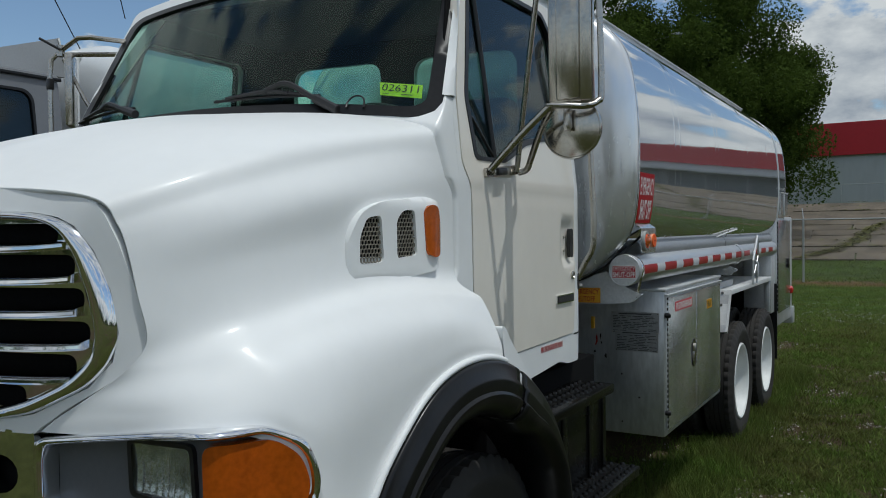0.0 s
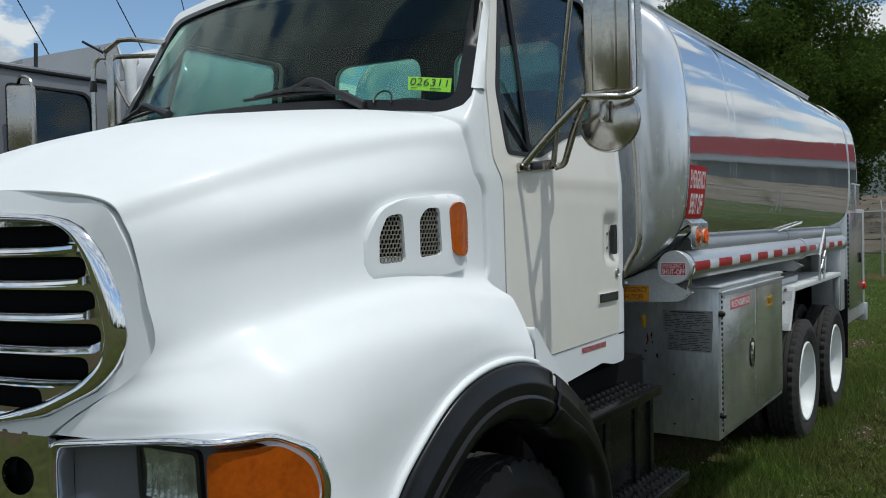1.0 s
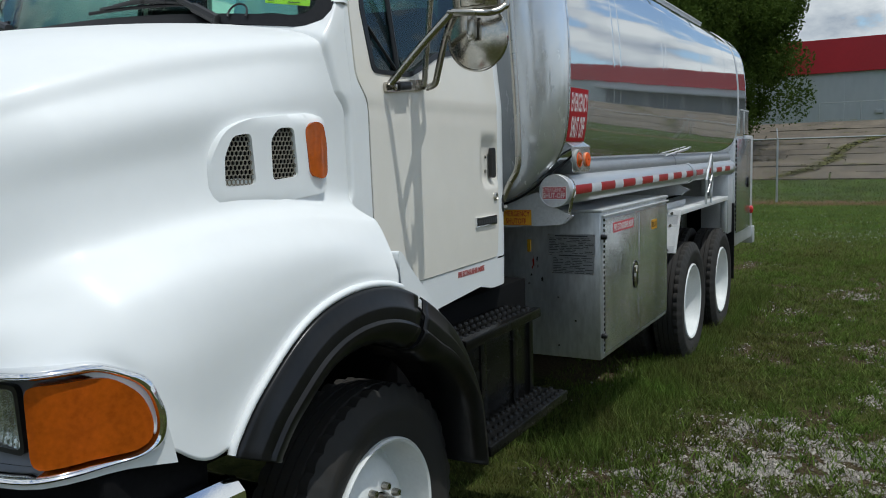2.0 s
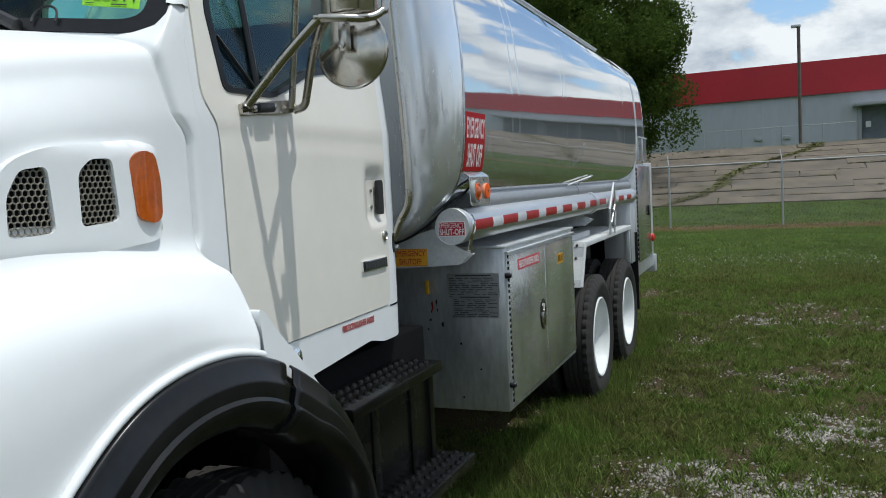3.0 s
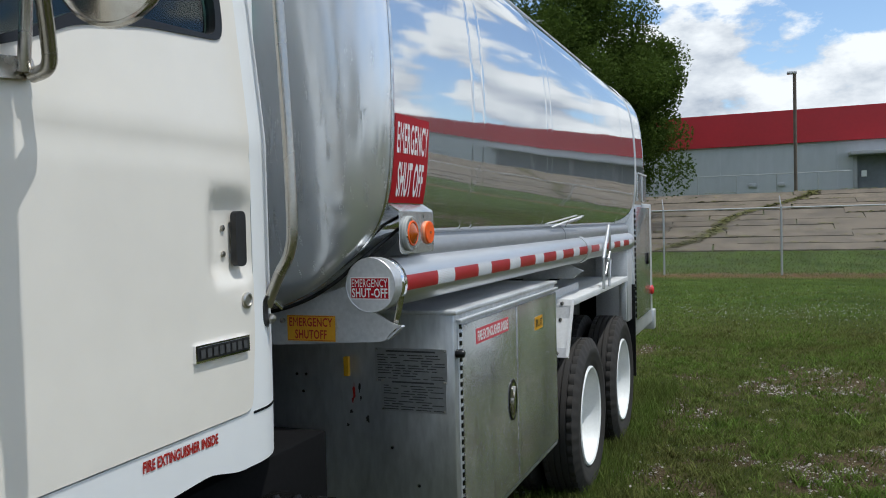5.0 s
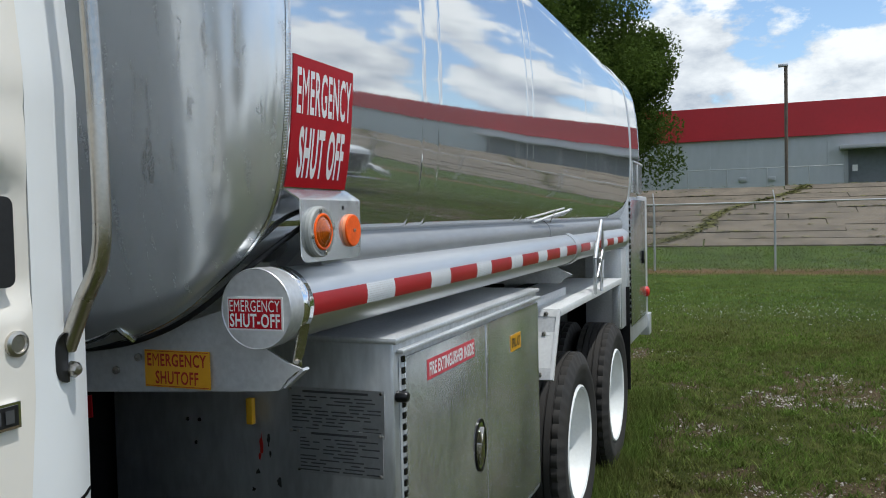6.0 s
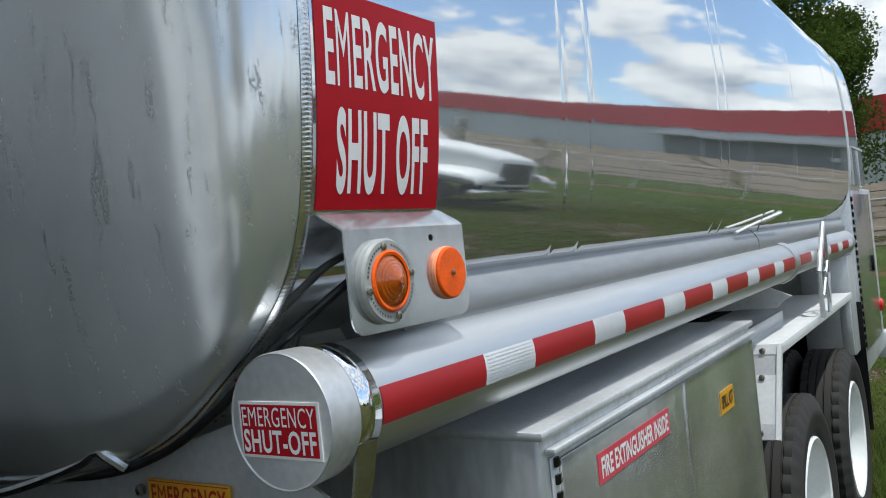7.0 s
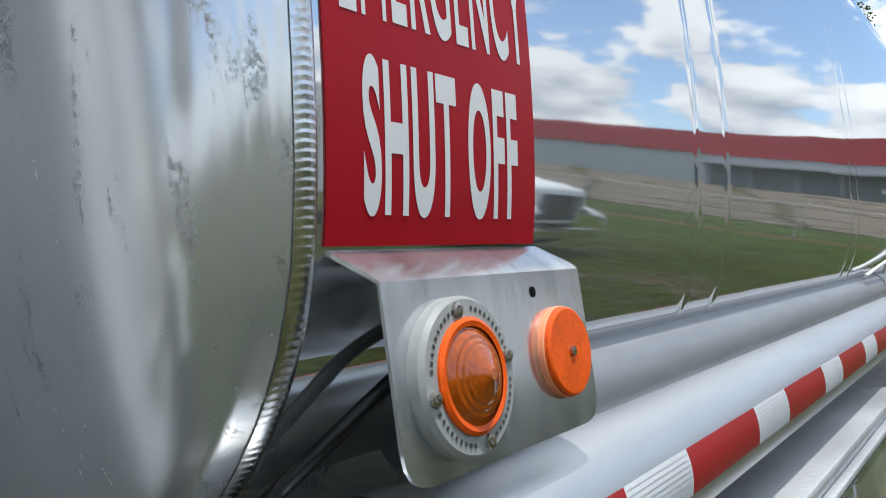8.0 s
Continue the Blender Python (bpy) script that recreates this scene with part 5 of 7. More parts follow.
def rear_wheel(y, side):
    c = Vector((side * 1.065, y, WHEEL_Z - 0.015))
    v, f = tyre_mesh(c.x, c.y, c.z, 0.55, 0.27, 0.345, 42)
    tyre = mesh_ob("rear_wheel", v, f, TYRE, truck, "black drive tyre on a dished white wheel", 40)
    s = side
    prof = [(0.345, -0.10), (0.350, 0.095), (0.350, 0.118), (0.340, 0.126), (0.326, 0.118), (0.318, 0.08), (0.305, 0.02), (0.295, -0.05), (0.285, -0.09), (0.25, -0.105), (0.19, -0.10), (0.16, -0.085), (0.15, -0.09)]
    turned("rim", [(r, s * h) for r, h in prof], c, WHEELWHITE, tyre, "deep dished white steel rim", "x", 64)
    turned("hub", [(0.155, -s * 0.10), (0.15, -s * 0.02), (0.12, 0.0), (0.0, 0.005 * s)], c, WHEELWHITE, tyre, "", "x", 32)
    bolt_ring("wheel_nut", c + Vector((-s * 0.085, 0, 0)), 0.18, 10, tyre)
    v, f = tyre_mesh(c.x - s * 0.31, c.y, c.z, 0.55, 0.27, 0.345, 42)
    mesh_ob("inner_tyre", v, f, TYRE, tyre, "", 40)


for sgn in (1, -1):
    front_wheel(sgn)
    rear_wheel(7.60, sgn)
    rear_wheel(9.00, sgn)


# ---------------------------------------------------------------- cab
def cab_at(side):
    return lambda u, v, d: (side * (cab_x(u, v) + d), u, v)


DOOR = rounded([(2.645, 1.46), (2.90, 1.372), (3.765, 1.388), (3.785, 1.60), (3.785, 3.02), (3.70, 3.115), (2.86, 3.115), (2.74, 3.03), (2.575, 2.50), (2.565, 2.22), (2.632, 2.12)], 0.035)
WINDOW = rounded([(2.69, 2.245), (2.655, 2.50), (2.79, 3.00), (2.85, 3.06), (3.60, 3.06), (3.69, 2.97), (3.705, 2.46), (3.69, 2.405), (3.40, 2.385), (3.20, 2.350), (3.06, 2.285), (2.96, 2.248)], 0.035)
FAR_WINDOW = rounded([(2.66, 2.30), (2.69, 2.60), (2.885, 2.925), (2.915, 2.955), (3.57, 2.955), (3.60, 2.92), (3.60, 2.30), (3.55, 2.25), (2.70, 2.25)], 0.02)
FAR_DOOR = rounded([(2.645, 1.46), (2.90, 1.372), (3.765, 1.388), (3.785, 1.60), (3.785, 3.02), (3.70, 3.09), (3.00, 3.09), (2.925, 3.02), (2.645, 2.56), (2.62, 2.22), (2.632, 2.12)], 0.03)


def shrink(loop, by):
    c = Vector((sum(p[0] for p in loop) / len(loop), sum(p[1] for p in loop) / len(loop)))
    return [tuple(Vector(p) + (c - Vector(p)).normalized() * by) for p in loop]


def build_cab_side(side):
    SKEW[0] = 0.127 if side < 0 else 0.0
    at = cab_at(side) if side > 0 else (lambda u, v, d: (-(cab_x(u, v) + 0.04 + d), u, v))
    outline, opening = (DOOR, WINDOW) if side > 0 else (FAR_DOOR, FAR_WINDOW)
    body = rounded([(2.535, 1.55), (2.535, 2.40), (2.560, 2.48), (2.63, 2.66), (2.945, 3.13), (3.965, 3.2), (3.965, 1.235), (3.70, 1.235), (3.58, 1.262), (3.10, 1.222), (3.02, 1.20), (2.88, 1.30), (2.70, 1.46)], 0.03)
    sheet("cab_side", body, at, 0.04, WHITE, truck, "white cab side", [outline], 0.04, 45)
    if side > 0:
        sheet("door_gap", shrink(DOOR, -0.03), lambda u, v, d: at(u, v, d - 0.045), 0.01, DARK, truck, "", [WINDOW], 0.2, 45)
    def skin(u, v, d):
        """The door's face with the scooped recess round its handle."""
        s = max(0.0, 1 - (max(0.0, abs(u - 3.69) - 0.045) / 0.05) ** 2) * max(0.0, 1 - (max(0.0, abs(v - 1.873) - 0.075) / 0.045) ** 2)
        return at(u, v, d + 0.004 - 0.022 * min(1.0, s * 1.3) - (0.004 * max(0.0, 1 - abs(v - 2.10) / 0.05) ** 2))

    door = sheet("door", shrink(outline, 0.005), skin, 0.045, CREAM, truck, "cream-toned cab door with scuffed paint", [opening], 0.028, 60)
    sheet("window_seal", shrink(opening, -0.012), lambda u, v, d: at(u, v, d + 0.008), 0.03, RUBBER, door, "", [shrink(opening, 0.016)], 0.05, 45)
    if side < 0:
        sheet("door_lining", shrink(outline, 0.012), lambda u, v, d: at(u, v, d - 0.048), 0.01, CABIN, door, "dark door trim", [shrink(opening, -0.006)], 0.2, 45)
        sheet("pillar_lining", rounded([(2.56, 2.40), (2.69, 2.66), (2.985, 3.10), (3.95, 3.14), (3.95, 1.4), (2.60, 1.6)], 0.02), lambda u, v, d: at(u, v, d - 0.062), 0.01, CABIN, truck, "", [shrink(opening, -0.008)], 0.2, 45)
    pane = sheet("window_pane", shrink(opening, 0.006), lambda u, v, d: at(u, v, d - 0.012), 0.004, PANE, door, "dark tinted window pane", (), 0.2, 45)
    pane.visible_shadow = False
    bars_at = (((2.885, 2.24), (2.855, 3.06), 0.011), ((2.70, 2.42), (2.885, 2.25), 0.007)) if side > 0 else (((2.75, 2.25), (2.91, 2.95), 0.013),)
    for a, b, w in bars_at:
        pipe("window_divider", [at(a[0], a[1], -0.004), at(b[0], b[1], -0.004)], w, PLASTIC, door, "", 8)
    # handle in its scooped recess
    sheet("handle", rounded(rect(3.70, 1.795, 3.745, 1.945), 0.018), lambda u, v, d: at(u, v, d + 0.010), 0.018, PLASTIC, door, "black pull handle", (), 0.03, 45)
    for z in (1.83, 1.90):
        turned("screw", [(0.008, 0.0), (0.008, side * 0.005), (0.0, side * 0.006)], (side * (cab_x(3.675, z) - 0.018), 3.675, z), STEEL, door, "", "x", 10)
    turned("lock", [(0.022, side * 0.004), (0.022, side * 0.010), (0.016, side * 0.013), (0.014, side * 0.009), (0.0, side * 0.009)], (side * cab_x(3.745, 1.70), 3.745, 1.70), STEEL, door, "round door lock", "x", 24)
    badge = sheet("badge", rect(3.515, 1.562, 3.742, 1.606), lambda u, v, d: at(u, v, d + 0.013), 0.01, CHROME, door, "black plate with chrome edge and plain bars", (), 0.1, 45)
    sheet("badge_face", rect(3.521, 1.567, 3.736, 1.601), lambda u, v, d: at(u, v, d + 0.0145), 0.003, PLASTIC, badge, "", (), 0.1, 45)
    bars("badge_mark", [(3.53 + 0.0255 * k, 1.573, 3.547 + 0.0255 * k, 1.595) for k in range(8)], lambda u, v, d: at(u, v, 0.016 + d), PLATEINK, badge)
    lettering("sill_label", [("FIRE EXTINGUISHER INSIDE", 3.332, 1.338, 3.608, 1.366)], at, REDINK, truck, "red warning letters on the sill", 0.04, 0.002)
    latch = turned("sill_latch", [(0.034, side * 0.0), (0.034, side * 0.012), (0.026, side * 0.018), (0.0, side * 0.02)], (side * cab_x(2.95, 1.30), 2.981, 1.318), CHROME, truck, "small chrome latch", "x", 24)
    sheet("sill_joint", rect(3.77, 1.380, 3.96, 1.387), lambda u, v, d: at(u, v, d + 0.0015), 0.003, DARK, truck, "", (), 0.03, 0)
    # grab rail up the rear corner
    rail = pipe("grab_rail", [(side * 1.012, 3.872, 1.672), (side * 1.030, 3.873, 1.71), (side * 1.06, 3.87, 1.765), (side * 1.098, 3.868, 1.83), (side * 1.108, 3.868, 1.93), (side * 1.100, 3.868, 2.2), (side * 1.075, 3.868, 2.7), (side * 1.06, 3.868, 2.95), (side * 1.0, 3.868, 3.02)],
                0.0165, STEEL, truck, "polished steel grab rail", 12, 60)
    sheet("rail_foot", rounded([(3.832, 1.612), (3.832, 1.704), (3.908, 1.704), (3.908, 1.612)], 0.034, 6), lambda u, v, d: (side * (1.027 - 0.9 * max(0.0, u - 3.86) + d), u, v), 0.016, PLASTIC, rail, "", (), 0.05, 45)
    turned("rail_bolt", [(0.015, 0), (0.015, side * 0.010), (0.009, side * 0.018), (0.0, side * 0.019)], (side * 1.020, 3.872, 1.634), STEEL, rail, "", "x", 8)


build_cab_side(1)
build_cab_side(-1)
SKEW[0] = 0.127


# Windscreen: a curved pane in a black seal, between white pillars.
SCREEN_OUT = rounded([(-0.985, -0.05), (-0.98, 0.94), (0.98, 0.94), (0.985, -0.05)], 0.11, 6)
SCREEN_IN = rounded([(-0.935, 0.005), (-0.93, 0.90), (0.93, 0.90), (0.935, 0.005)], 0.09, 6)
screen = sheet("windscreen", SCREEN_IN, lambda u, v, d: screen_place(u, v, d), 0.005, SCREEN, truck, "green-tinted curved windscreen", (), 0.08, 60)
screen.visible_shadow = False
sheet("screen_seal", SCREEN_OUT, lambda u, v, d: screen_place(u, v, d + 0.010), 0.03, RUBBER, screen, "black rubber seal", [shrink(SCREEN_IN, 0.01)], 0.06, 60)
sheet("screen_surround", rounded([(-1.0, -0.10), (-1.01, 1.03), (0.985, 1.03), (0.985, 0.06), (0.965, -0.02), (0.90, -0.08), (0.82, -0.10)], 0.05), lambda u, v, d: screen_place(u, v, d + 0.004), 0.04, WHITE, truck, "", [shrink(SCREEN_OUT, 0.012)], 0.06, 60)


def build_pillar():
    """The near windscreen pillar, from the seal round to the cab's side."""
    verts, n = [], 24
    for k in range(n):
        v = 0.095 + 0.925 * k / (n - 1)
        a, b = Vector(screen_place(0.981, v, 0.014)), Vector(screen_place(0.998, v, 0.010))
        z = b.z
        y = float(np.interp(z, [2.33, 2.50, 2.75, 3.03, 3.2], [2.535, 2.575, 2.655, 2.74, 2.80])) + 0.004
        c = Vector((cab_x(y, z) + 0.002, y, z))
        m = b.lerp(c, 0.5) + Vector((0.010, -0.006, 0.002))
        verts += [a - Vector((0, -0.03, 0.02)), a, b, m, c, c + Vector((-0.02, 0.012, 0))]
    mesh_ob("windscreen_pillar", verts, grid_faces(n, 6), WHITE, truck, "", 60)


build_pillar()
# sale note inside the windscreen
note_at = lambda u, v, d: screen_place(u, v, d - 0.008)
note = sheet("stock_note", [(0.715, 0.170), (0.890, 0.165), (0.895, 0.080), (0.730, 0.090)], note_at, 0.001, NOTE, truck, "yellow-green paper note behind the glass", (), 0.2, 0)
lettering("note_number", [("026311", 0.732, 0.112, 0.880, 0.158)], lambda u, v, d: screen_place(u, v - 0.05 * (u - 0.8), d - 0.006), INK, note, "", 0.0)
bars("note_print", [(0.74, 0.097, 0.765, 0.101), (0.815, 0.092, 0.86, 0.098)], lambda u, v, d: screen_place(u, v, d - 0.006), INK, note)


def build_wiper(foot, elbow, ends):
    """A wiper: spindle, flat arm and a bridged blade lying along the bottom of the windscreen."""
    base, knee = Vector(screen_place(*foot, 0.03)), Vector(screen_place(*elbow, 0.055))
    (u0, v0), (u1, v1) = ends
    blade = [Vector(screen_place(u0 + (u1 - u0) * q, v0 + (v1 - v0) * q + 0.006 * math.sin(math.pi * q), 0.016)) for q in np.linspace(0, 1, 16)]
    hold = blade[8] + Vector((0, -0.022, 0.020))
    arm = pipe("wiper", [base, base.lerp(knee, 0.5), knee, hold], 0.012, PLASTIC, truck, "black windscreen wiper", 8, 20)
    pipe("wiper_blade", blade, 0.007, RUBBER, arm, "", 6)
    pipe("wiper_bridge", [p + Vector((0, -0.012, 0.014 * math.sin(math.pi * (k + 2) / 15))) for k, p in enumerate(blade[2:14])], 0.0065, PLASTIC, arm, "", 6)
    pipe("wiper_yoke", [blade[4] + Vector((0, -0.014, 0.01)), hold, blade[11] + Vector((0, -0.014, 0.01))], 0.008, PLASTIC, arm, "", 6, 12)
    pipe("arm_sleeve", [base, base.lerp(knee, 0.42)], 0.020, PLASTIC, arm, "", 8)


build_wiper((0.60, -0.045), (0.36, 0.098), ((0.0, 0.042), (0.50, 0.056)))
build_wiper((-0.45, 0.02), (-0.66, 0.115), ((-0.97, 0.10), (-0.50, 0.085)))
pipe("antenna_loop", [screen_place(0.66 + 0.035 * math.cos(a), 0.0 + 0.055 * math.sin(a), 0.02) for a in np.linspace(-0.3, 3.5, 12)], 0.004, PLASTIC, truck, "", 6)


def build_cabin():
    """Roof, back wall with its two windows, dashboard, wheel and seats."""
    roof = [(-0.98, 2.98, 3.10), (-0.92, 2.99, 3.15), (-0.72, 2.96, 3.23), (0.0, 2.9, 3.33), (0.70, 2.9, 3.30), (0.86, 2.86, 3.24), (0.90, 2.82, 3.16)]
    verts, prof = [], spline(roof, 25)
    for y in (0.0, 0.1, 1.0, 1.06):
        for x, y0, z in prof:
            drop = 0.03 if y == 0.0 else (0.05 if y == 1.06 else 0)
            verts.append((x * (1.03 if x > 0 else 1.0), y0 + y if y < 0.5 else 2.88 + y, z - drop))
    verts += [(x * 0.97, y0 + 0.03, 3.12) for x, y0, z in prof] + [(x * 0.97, 3.9, 3.12) for x, y0, z in prof]
    mesh_ob("cab_roof", verts, grid_faces(4, 25) + grid_faces(2, 25, False, 100), WHITE, truck, "", 50)
    back = rounded([(-0.95, 1.3), (-0.95, 3.20), (0.95, 3.20), (0.95, 1.3)], 0.08)
    wins = [rounded([(0.03, 2.58), (0.03, 2.965), (0.68, 2.965), (0.68, 2.58)], 0.10), rounded([(-0.80, 2.58), (-0.80, 2.965), (-0.17, 2.965), (-0.17, 2.58)], 0.10)]
    sheet("cab_back", back, front_at(3.90), 0.04, WHITE, truck, "", wins, 0.12, 45)
    sheet("cab_lining", shrink(back, 0.01), front_at(3.885), 0.01, CABIN, truck, "", [shrink(w, 0.006) for w in wins], 0.2, 45)
    for w in wins:
        sheet("back_window", shrink(w, -0.01), front_at(3.91), 0.004, SCREEN, truck, "", (), 0.2, 45).visible_shadow = False
    box_part("dashboard", (-0.90, 2.50, 2.0), (0.90, 2.82, 2.385), CABIN, truck, 0.05)
    box_part("cab_floor", (-0.96, 2.35, 1.40), (0.96, 3.88, 1.45), CABIN, truck, 0.01)
    box_part("firewall", (-0.92, 2.47, 1.2), (0.92, 2.52, 2.30), DARK, truck, 0.01)
    box_part("headliner", (-0.86, 2.92, 3.08), (0.86, 3.88, 3.11), CABIN, truck, 0.01)
    m = Matrix.Translation((0.50, 2.93, 2.36)) @ Matrix.Rotation(radians(-38), 4, "X")
    v, f = tube_mesh([m @ Vector((0.235 * math.cos(a), 0.235 * math.sin(a), 0)) for a in np.linspace(0, 6.283, 40)], 0.016, 10)
    wheel = mesh_ob("steering_wheel", v, f, PLASTIC, truck, "", 60)
    for a in (0.4, 2.7, 4.7):
        pipe("spoke", [m @ Vector((0, 0, -0.03)), m @ Vector((0.23 * math.cos(a), 0.23 * math.sin(a), 0))], 0.013, PLASTIC, wheel, "", 8)
    pipe("column", [m @ Vector((0, 0, -0.02)), m @ Vector((0, 0, -0.4))], 0.035, PLASTIC, wheel, "", 10)
    for x in (0.5, -0.5):
        seat = box_part("seat", (x - 0.25, 3.15, 1.75), (x + 0.25, 3.62, 1.98), CLOTH, truck, 0.06, "dark fabric seat")
        box_part("backrest", (x - 0.24, -0.09, 0.0), (x + 0.24, 0.07, 0.72), CLOTH, seat, 0.06, "", pose(0, 3.62, 1.95, -10))


build_cabin()
SKEW[0] = 0.0


# Mirrors: a tall box and a round convex one on a bent tube frame.
def build_mirror(side):
    s = side
    plate = sheet("mirror", rounded([(2.746, 2.166), (2.744, 2.206), (3.056, 2.238), (3.066, 2.196)], 0.01), lambda u, v, d: (s * (1.045 + d), u, v), 0.016, STEEL, truck, "tall steel mirror and round convex mirror on tube arms", (), 0.1, 45)
    box_part("bracket_block", (-0.012, -0.045, -0.016), (0.016, 0.045, 0.016), PLASTIC, plate, 0.006, "", pose(s * 1.05, 2.862, 2.197, 5))
    for y, z in ((2.800, 2.190), (2.918, 2.203), (3.035, 2.214)):
        turned("bracket_bolt", [(0.011, 0), (0.011, s * 0.014), (0.0, s * 0.016)], (s * 1.045, y, z), STEEL, plate, "", "x", 8)
    joint = Vector((s * 1.305, 2.82, 2.455))
    frame_bar = [joint, (s * 1.37, 2.845, 2.453), (s * 1.435, 2.89, 2.452), (s * 1.468, 2.935, 2.475), (s * 1.478, 2.955, 2.53), (s * 1.47, 2.955, 2.9), (s * 1.45, 2.955, 3.26), (s * 1.39, 2.955, 3.33), (s * 1.25, 2.955, 3.33), (s * 0.93, 3.0, 3.28)]
    pipe("arm", frame_bar, 0.0135, STEEL, plate, "", 10, 70)
    pipe("arm", [(s * 1.05, 2.755, 2.19), (s * 1.06, 2.762, 2.205), (s * 1.18, 2.79, 2.335), joint], 0.0155, STEEL, plate, "", 10, 20)
    pipe("arm", [(s * 1.05, 3.045, 2.20), (s * 1.09, 3.05, 2.215), (s * 1.125, 3.02, 2.26), (s * 1.22, 2.915, 2.37), joint + Vector((0, 0.012, -0.008))], 0.0145, STEEL, plate, "", 10, 24)
    pipe("arm", [(s * 1.05, 3.03, 2.205), (s * 1.08, 3.02, 2.40), (s * 1.17, 2.975, 2.9), (s * 1.25, 2.955, 3.33)], 0.0125, STEEL, plate, "", 10, 20)
    box_part("joint_strap", (-0.02, -0.02, -0.006), (0.16, 0.012, 0.006), STEEL, plate, 0.004, "", pose(*joint, 0, 0, s * 30))
    case = box_part("mirror_case", (-0.10, -0.020, -0.37), (0.10, 0.022, 0.37), MIRRORBACK, plate, 0.010, "folded steel mirror case", pose(s * 1.345, 2.952, 2.850))
    box_part("case_fold", (-0.058, -0.034, -0.36), (0.048, -0.016, 0.36), MIRRORBACK, case, 0.009, "", pose(s * 1.345, 2.952, 2.850))
    box_part("mirror_glass", (-0.09, 0.0, -0.355), (0.09, 0.004, 0.355), CHROME, plate, 0.001, "", pose(s * 1.345, 2.975, 2.850))
    tip = pose(s * 1.347, 2.955, 2.372, 0, 0, 0)
    prof = [(0.0, -0.023)] + [(0.122 * q, -0.005 - 0.018 * (1 - q * q)) for q in np.linspace(0.06, 1.0, 14)] + [ (0.126, -0.011), (0.131, -0.009), (0.1325, 0.004), (0.126, 0.012), (0.0, 0.020)]
    v, f = lathe([(r, h) for r, h in prof], (0, 0, 0), "y", 48)
    mesh_ob("round_mirror", [tip @ Vector(p) for p in v], f, MIRRORBACK, plate, "round convex mirror with a steel back", 50)
    box_part("round_clamp", (-0.015, -0.066, -0.015), (0.015, -0.032, 0.085), STEEL, plate, 0.005, "", tip)
    turned("clamp_bolt", [(0.0, -0.078), (0.012, -0.076), (0.012, -0.06)], (s * 1.347, 2.955, 2.378), STEEL, plate, "", "y", 10)


build_mirror(1)


def build_far_mirror():
    """The far side's mirror, seen nearly edge-on, on its folded tube arms."""
    knot = Vector((-1.35, 2.425, 2.93))
    mirror = box_part("mirror", (-0.085, -0.02, -0.20), (0.085, 0.02, 0.185), STEEL, truck, 0.012, "tall steel mirror on folded tube arms", pose(-1.30, 2.45, 2.72, 0, 0, -44))
    pipe("arm", [knot, (-1.22, 2.44, 2.985), (-1.15, 2.47, 2.985), (-1.02, 2.60, 2.97)], 0.013, STEEL, mirror, "", 8)
    pipe("arm", [knot - Vector((0, 0, 0.02)), (-1.02, 2.60, 2.905)], 0.013, STEEL, mirror, "", 8)
    pipe("arm", [knot, knot + Vector((-0.035, -0.03, -0.05)), (-1.385, 2.385, 2.80), (-1.385, 2.385, 2.42)], 0.013, STEEL, mirror, "", 8)
    pipe("arm", [knot - Vector((-0.03, 0, 0.05)), (-1.20, 2.46, 2.66), (-1.08, 2.52, 2.45)], 0.011, STEEL, mirror, "", 8)
    pipe("arm", [knot + Vector((0.03, -0.02, 0.0)), knot + Vector((-0.06, -0.08, 0.06))], 0.007, PLASTIC, mirror, "", 8)
    turned("arm_clamp", [(0.0, -0.03), (0.022, -0.03), (0.022, 0.03), (0.0, 0.03)], knot, STEEL, mirror, "", "z", 12)
    box_part("hinge", (-1.40, 2.37, 2.72), (-1.37, 2.40, 2.78), PLASTIC, mirror, 0.004)
    pipe("lower_arm", [(-1.385, 2.385, 2.44), (-1.20, 2.48, 2.36), (-1.04, 2.56, 2.34)], 0.012, STEEL, mirror, "", 8)


build_far_mirror()


# Steps and the black tank box under the door.
STUD = bmesh.new()
bmesh.ops.create_cone(STUD, cap_ends=True, segments=10, radius1=0.017, radius2=0.011, depth=0.014)
STUD_MESH = bpy.data.meshes.new("tread_stud")
STUD.to_mesh(STUD_MESH)
STUD.free()
STUD_MESH.materials.append(BLACKPAINT)


